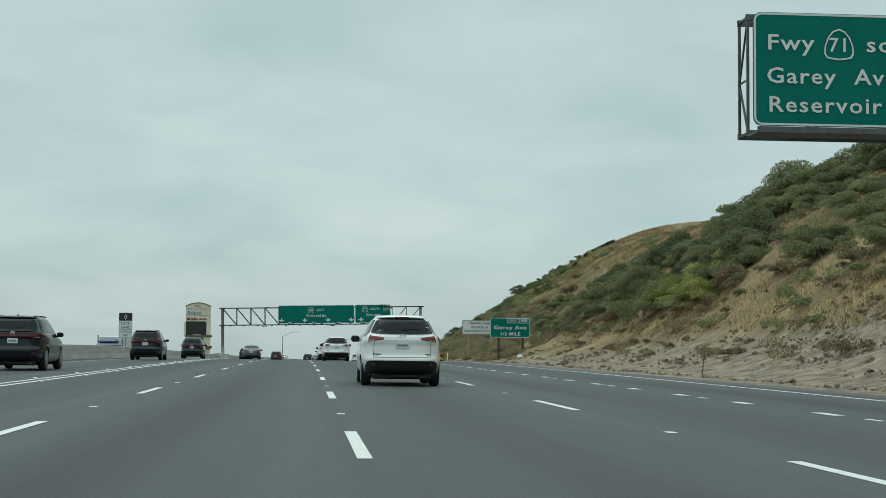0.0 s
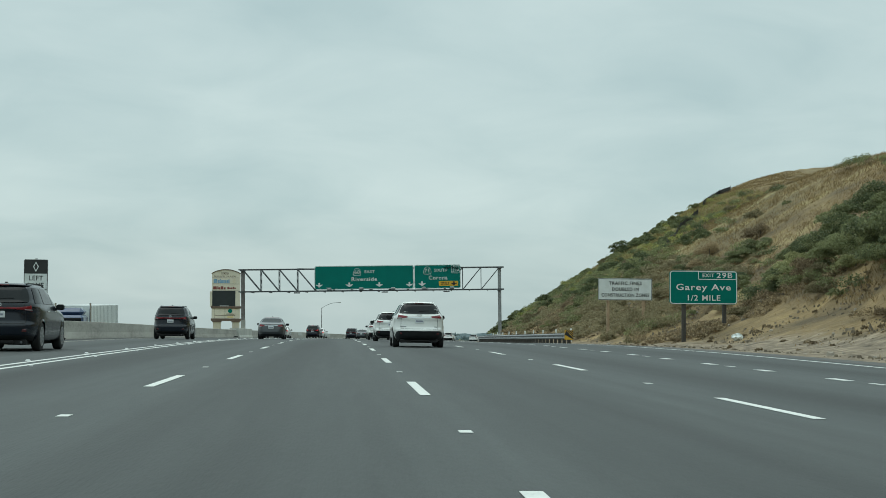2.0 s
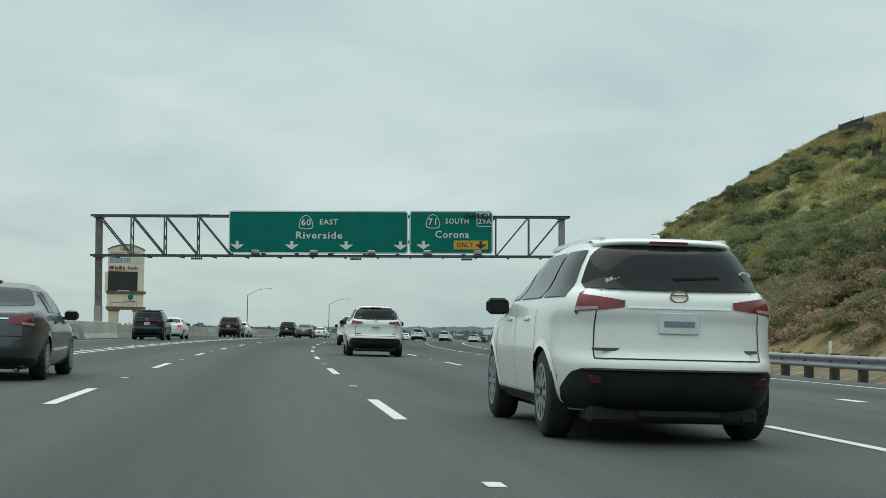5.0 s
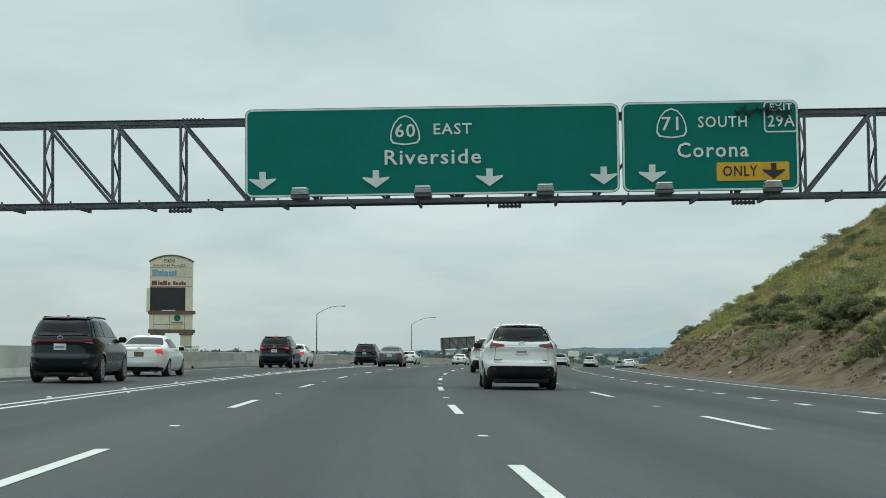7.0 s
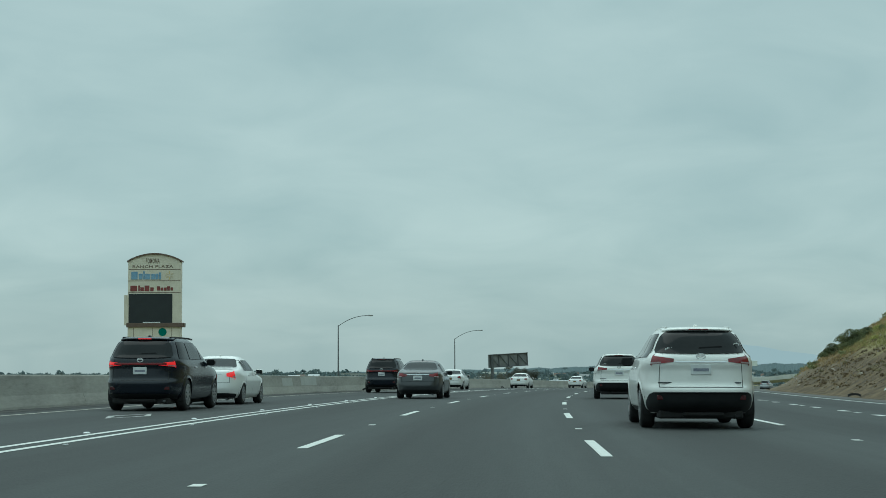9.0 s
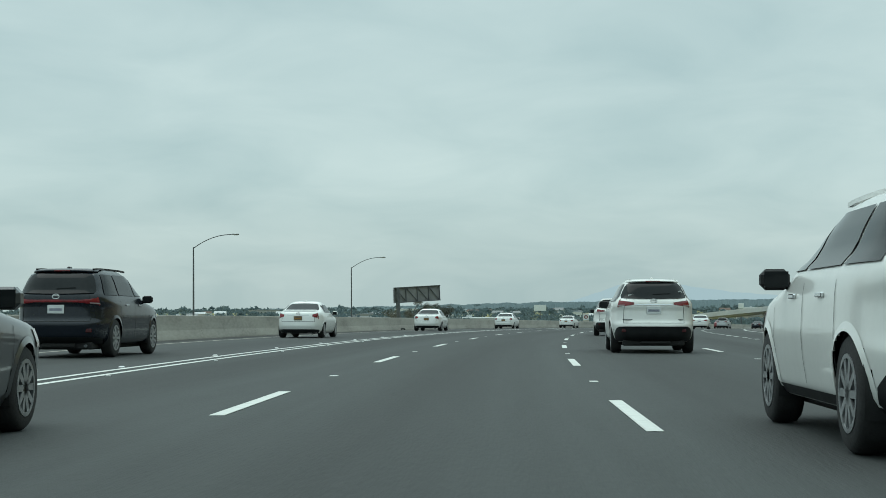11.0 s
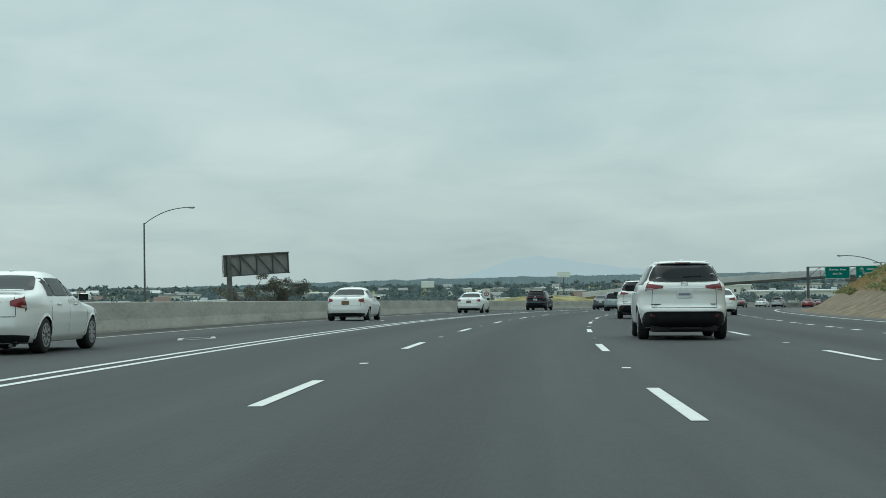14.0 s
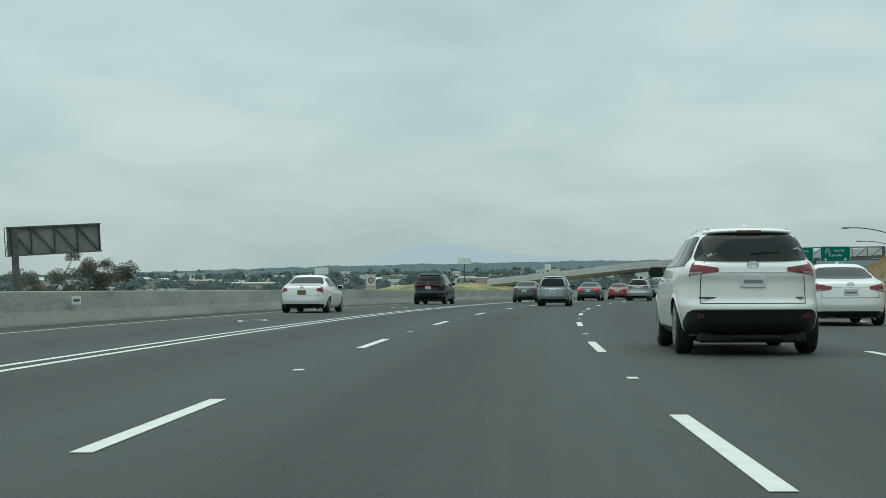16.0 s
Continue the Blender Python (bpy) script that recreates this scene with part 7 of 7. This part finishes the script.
            pts = [(sgn * W * rail_at, y * L / 2, 0.978 * H + 0.022 * (1 - ((y + 0.30) / 0.46) ** 4)) for y in np.linspace(-0.74, 0.14, 9)]
            bar(bm, pts, 0.035)
            part("roof_rail", bm, BLACK_PLASTIC if paint is not PAINT_PEARL else paint, ob)
    bm = bmesh.new()
    ya = (-0.62 if form not in (SEDAN, COMPACT) else -0.22) * L / 2
    box(bm, -0.03, 0.03, ya - 0.08, ya + 0.08, 0.985 * H, 0.985 * H + 0.055, 0.015)
    part("roof_antenna", bm, paint, ob)
    return ob


def mark_suv(ob):
    """Stickers in the rear window, as plain shapes."""
    k = Skin(SUV, 4.85, 1.925, 1.70)
    for x, z, w, h in ((-0.47, 1.315, 0.20, 0.045),):
        p = k.rear(x, z, 0.014)
        bm = bmesh.new()
        for i in range(6):
            box(bm, p[0] - w / 2 + i * w / 6, p[0] - w / 2 + (i + 0.75) * w / 6, p[1] - 0.003, p[1] + 0.002, z - h / 2, z + h / 2 * (1 if i % 2 else 0.5))
        part("window_sticker", bm, WHITE_SIGN, ob, "small white illegible sticker")
    p = k.rear(0.60, 1.345, 0.016)
    bm = bmesh.new()
    bar(bm, [(p[0] + 0.055 * math.cos(0.35 * i + 0.4), p[1] + 0.004, 1.345 + 0.06 * math.sin(0.35 * i + 0.4)) for i in range(15)], 0.014)
    part("window_sticker", bm, WHITE_SIGN, ob, "white ring sticker")


# the cars of the traffic, each in its lane; s is the rear bumper's station
def put(ob, L, places, turn=0.0):
    s, u = places[0]
    ob.matrix_world = on_road(s + L / 2, u, 0.0, turn)
    for s, u in places[1:]:
        copy_thing(ob, on_road(s + L / 2, u, 0.0, turn))


white_suv = car("white_suv", "pearl white mid-size SUV with black lower bumper seen from behind", SUV, 4.85, 1.925, 1.70, PAINT_PEARL, Matrix.Identity(4), cladding=True, rails=True, tread=0.375, model_bars=((-0.70, -0.40, 0.445), (0.52, 0.65, 0.445)))
mark_suv(white_suv)
put(white_suv, 4.85, [(36.3, 1.78), (108.9, 1.85), (141.5, 1.95), (180.8, 2.0), (219.0, 2.03), (255.3, 2.0), (288.0, 1.95), (314.2, 1.95), (349.0, 1.92), (385.2, 1.87), (421.1, 1.90)])
black_suv = car("black_suv", "dark navy-black SUV with roof rails in the carpool lane", WAGON, 5.10, 1.93, 1.80, PAINT_BLACK, Matrix.Identity(4), rails=True, tread=0.39, mark="black", strip_lamp=True)
put(black_suv, 5.10, [(50.7, -9.9), (93.0, -9.9), (135.3, -10.0), (221.0, -10.1), (309.0, -10.1), (489.5, -10.2)])
black_lit = car("black_suv", "dark navy-black SUV with glowing brake lights in the carpool lane", WAGON, 5.10, 1.93, 1.80, PAINT_BLACK, Matrix.Identity(4), rails=True, tread=0.39, mark="black", lit=True, strip_lamp=True)
put(black_lit, 5.10, [(266.2, -10.15)])
civic = car("white_sedan", "white compact sedan with red tail lights in the carpool lane", COMPACT, 4.55, 1.83, 1.44, PAINT_WHITE, Matrix.Identity(4), tread=0.315, spoiler=True, lamp_in=0.52, plate_mat=PLATE_OLD)
put(civic, 4.55, [(338.4, -10.42), (377.6, -10.47), (417.0, -10.47), (457.7, -10.47)])
civic_lit = car("white_sedan", "white compact sedan with lit tail lights in the carpool lane", COMPACT, 4.55, 1.83, 1.44, PAINT_WHITE, Matrix.Identity(4), tread=0.315, spoiler=True, lamp_in=0.52, plate_mat=PLATE_OLD, lit=True)
put(civic_lit, 4.55, [(232.7, -10.3), (274.2, -10.35)])
grey_sedan = car("grey_sedan", "dark grey sedan in the lane beside the carpool lane", SEDAN, 4.60, 1.77, 1.45, PAINT_GREY, Matrix.Identity(4), tread=0.32)
put(grey_sedan, 4.60, [(152.0, -5.4), (287.0, -5.5), (503.4, -6.1)])
hatch = car("silver_hatchback", "silver-blue small hatchback with tall red tail lights", HATCH, 4.15, 1.695, 1.54, PAINT_SILVER, Matrix.Identity(4), tread=0.305)
put(hatch, 4.15, [(479.3, -2.2)])
white_car = car("white_sedan", "white sedan with angular red tail lights beside the white SUV", SEDAN, 4.90, 1.85, 1.465, PAINT_WHITE, Matrix.Identity(4), tread=0.33)
put(white_car, 4.90, [(437.0, 6.2)])
red_car = car("red_sedan", "dark red sedan further along the curve", SEDAN, 4.65, 1.80, 1.43, PAINT_RED, Matrix.Identity(4), tread=0.32)
put(red_car, 4.65, [(536.3, -2.6)])
brown_car = car("grey_sedan", "dark grey sedan with lit tail lights further along the curve", SEDAN, 4.85, 1.83, 1.45, PAINT_GREY, Matrix.Identity(4), tread=0.33, lit=True)
put(brown_car, 4.85, [(519.5, -3.3)])
silver_suv = car("silver_suv", "light silver SUV further along the curve", SUV, 4.60, 1.82, 1.67, PAINT_LIGHT, Matrix.Identity(4), tread=0.35, rails=True)
put(silver_suv, 4.60, [(521.3, 0.4)])
dark_far = car("black_sedan", "black sedan in the far lanes of the curve", SEDAN, 4.80, 1.84, 1.45, PAINT_BLACK, Matrix.Identity(4), tread=0.33)
put(dark_far, 4.80, [(570.4, -2.7)])
for s, u, pick in ((590, -1.8, 0), (604, 1.9, 1), (612, 5.4, 2), (628, -5.2, 3), (642, 1.7, 0), (655, 9.0, 1), (668, -1.8, 2)):
    src = (brown_car, silver_suv, red_car, white_car)[pick]
    copy_thing(src, on_road(s, u))

# ---- blue lorry and trailer on the opposite carriageway ----
lorry = thing("lorry", on_road(172.5, -21.5, -1.35, 180), "blue lorry cab pulling a white box trailer on the opposite carriageway", "lorry")
bm = bmesh.new()
box(bm, -1.2, 1.2, 0.6, 2.9, 0.9, 3.0, 0.18)
box(bm, -1.15, 1.15, 2.7, 4.3, 0.8, 1.9, 0.25)
box(bm, -1.1, 1.1, 0.6, 2.2, 2.9, 3.55, 0.3)
part("cab", bm, PAINT_BLUE, lorry, "blue cab")
bm = bmesh.new()
box(bm, -1.05, 1.05, 2.86, 2.93, 2.0, 2.8, 0.03)
part("windscreen", bm, GLASS, lorry)
for x in (-1.32, 1.32):
    bm = bmesh.new()
    tube(bm, (x, 0.5, 1.2), (x, 0.5, 3.9), 0.08, seg=10)
    part("exhaust_pipe", bm, CHROME, lorry)
bm = bmesh.new()
box(bm, -1.28, 1.28, -13.5, -0.1, 1.15, 3.75, 0.04)
part("trailer_box", bm, WHITE_SIGN, lorry, "white ribbed trailer")
for sgn in (-1, 1):
    for i in range(20):
        bm = bmesh.new()
        y = -13.3 + i * 0.68
        box(bm, sgn * 1.281 - 0.012, sgn * 1.281 + 0.012, y, y + 0.05, 1.2, 3.7)
        part("trailer_rib", bm, STEEL, lorry)
bm = bmesh.new()
box(bm, -0.5, 0.5, -13.2, 4.0, 0.7, 1.1)
part("chassis", bm, UNDER, lorry)
for y in (3.4, 0.9, -0.3, -11.2, -12.4):
    for sgn in (-1, 1):
        wheel(lorry, sgn * 1.1, y, 0.5, 0.28, sgn)

# ---- litter along the barrier and verge ----
g = np.random.default_rng(77)
for s, u, r in ((214.0, -13.1, 0.2), (258.0, -13.05, 0.16), (322.0, -13.15, 0.22), (351.0, -13.1, 0.2), (384.0, -13.1, 0.15), (120.5, -13.05, 0.14), (303.0, 12.9, 0.2), (372.0, 12.7, 0.22), (376.0, 12.9, 0.18)):
    ob = thing("tyre_scrap", on_road(s, u, 0.008, g.uniform(0, 180)), "curled black scrap of tyre tread on the shoulder", "tyre scrap", "tyre scraps")
    bm = bmesh.new()
    bar(bm, [(r * 1.6 * math.cos(0.35 * i), r * 0.3 * math.sin(0.7 * i), 0.02 + r * 0.5 * abs(math.sin(0.35 * i))) for i in range(9)], 0.03, 0.10)
    part("tread_strip", bm, RUBBER, ob)
for s, d, r in ((119.3, 3.4, 0.24), (257.5, 1.0, 0.13), (302.0, 1.2, 0.12)):
    p = ground_at(np.array(s), np.array(13 + d))
    ob = thing("litter_bag", Matrix.Translation(tuple(p)) @ Matrix.Rotation(g.uniform(0, 6.28), 4, "Z"), "crumpled white plastic bag lying on the dirt", "litter", "litter on the verge")
    bm = bmesh.new()
    bmesh.ops.create_icosphere(bm, subdivisions=3, radius=r, matrix=Matrix.Translation((0, 0, r * 0.45)) @ Matrix.Diagonal((1.3, 0.9, 0.7, 1)))
    for v in bm.verts:
        q = v.co * (2.2 / r)
        v.co += Vector((noise.noise(q), noise.noise(q + Vector((3, 1, 7))), 0.6 * noise.noise(q + Vector((9, 2, 4))))) * r * 0.4
    part("bag_film", bm, WHITE_SIGN, ob)
for s, d, length, turn in ((295.0, 1.3, 1.3, 20), (276.2, 1.2, 1.0, -35), (258.5, 1.5, 1.5, 55), (284.0, 2.6, 0.9, 10)):
    p = ground_at(np.array(s), np.array(13 + d))
    ob = thing("dead_branch", Matrix.Translation((p[0], p[1], p[2] + 0.03)) @ Matrix.Rotation(radians(turn), 4, "Z"), "dark dead branch lying on the bare cut", "branch", "branches on the cut")
    for k in range(3):
        bm = bmesh.new()
        a = Vector((-length / 2 + k * length * 0.2, 0, 0))
        b = a + Vector((length * (1.0 - 0.25 * k), (0, 0.3, -0.25)[k] * length, (0.05, 0.16, 0.10)[k]))
        tube(bm, a, b, 0.045 - 0.01 * k, 0.012, 6)
        part("limb", bm, BARK, ob)
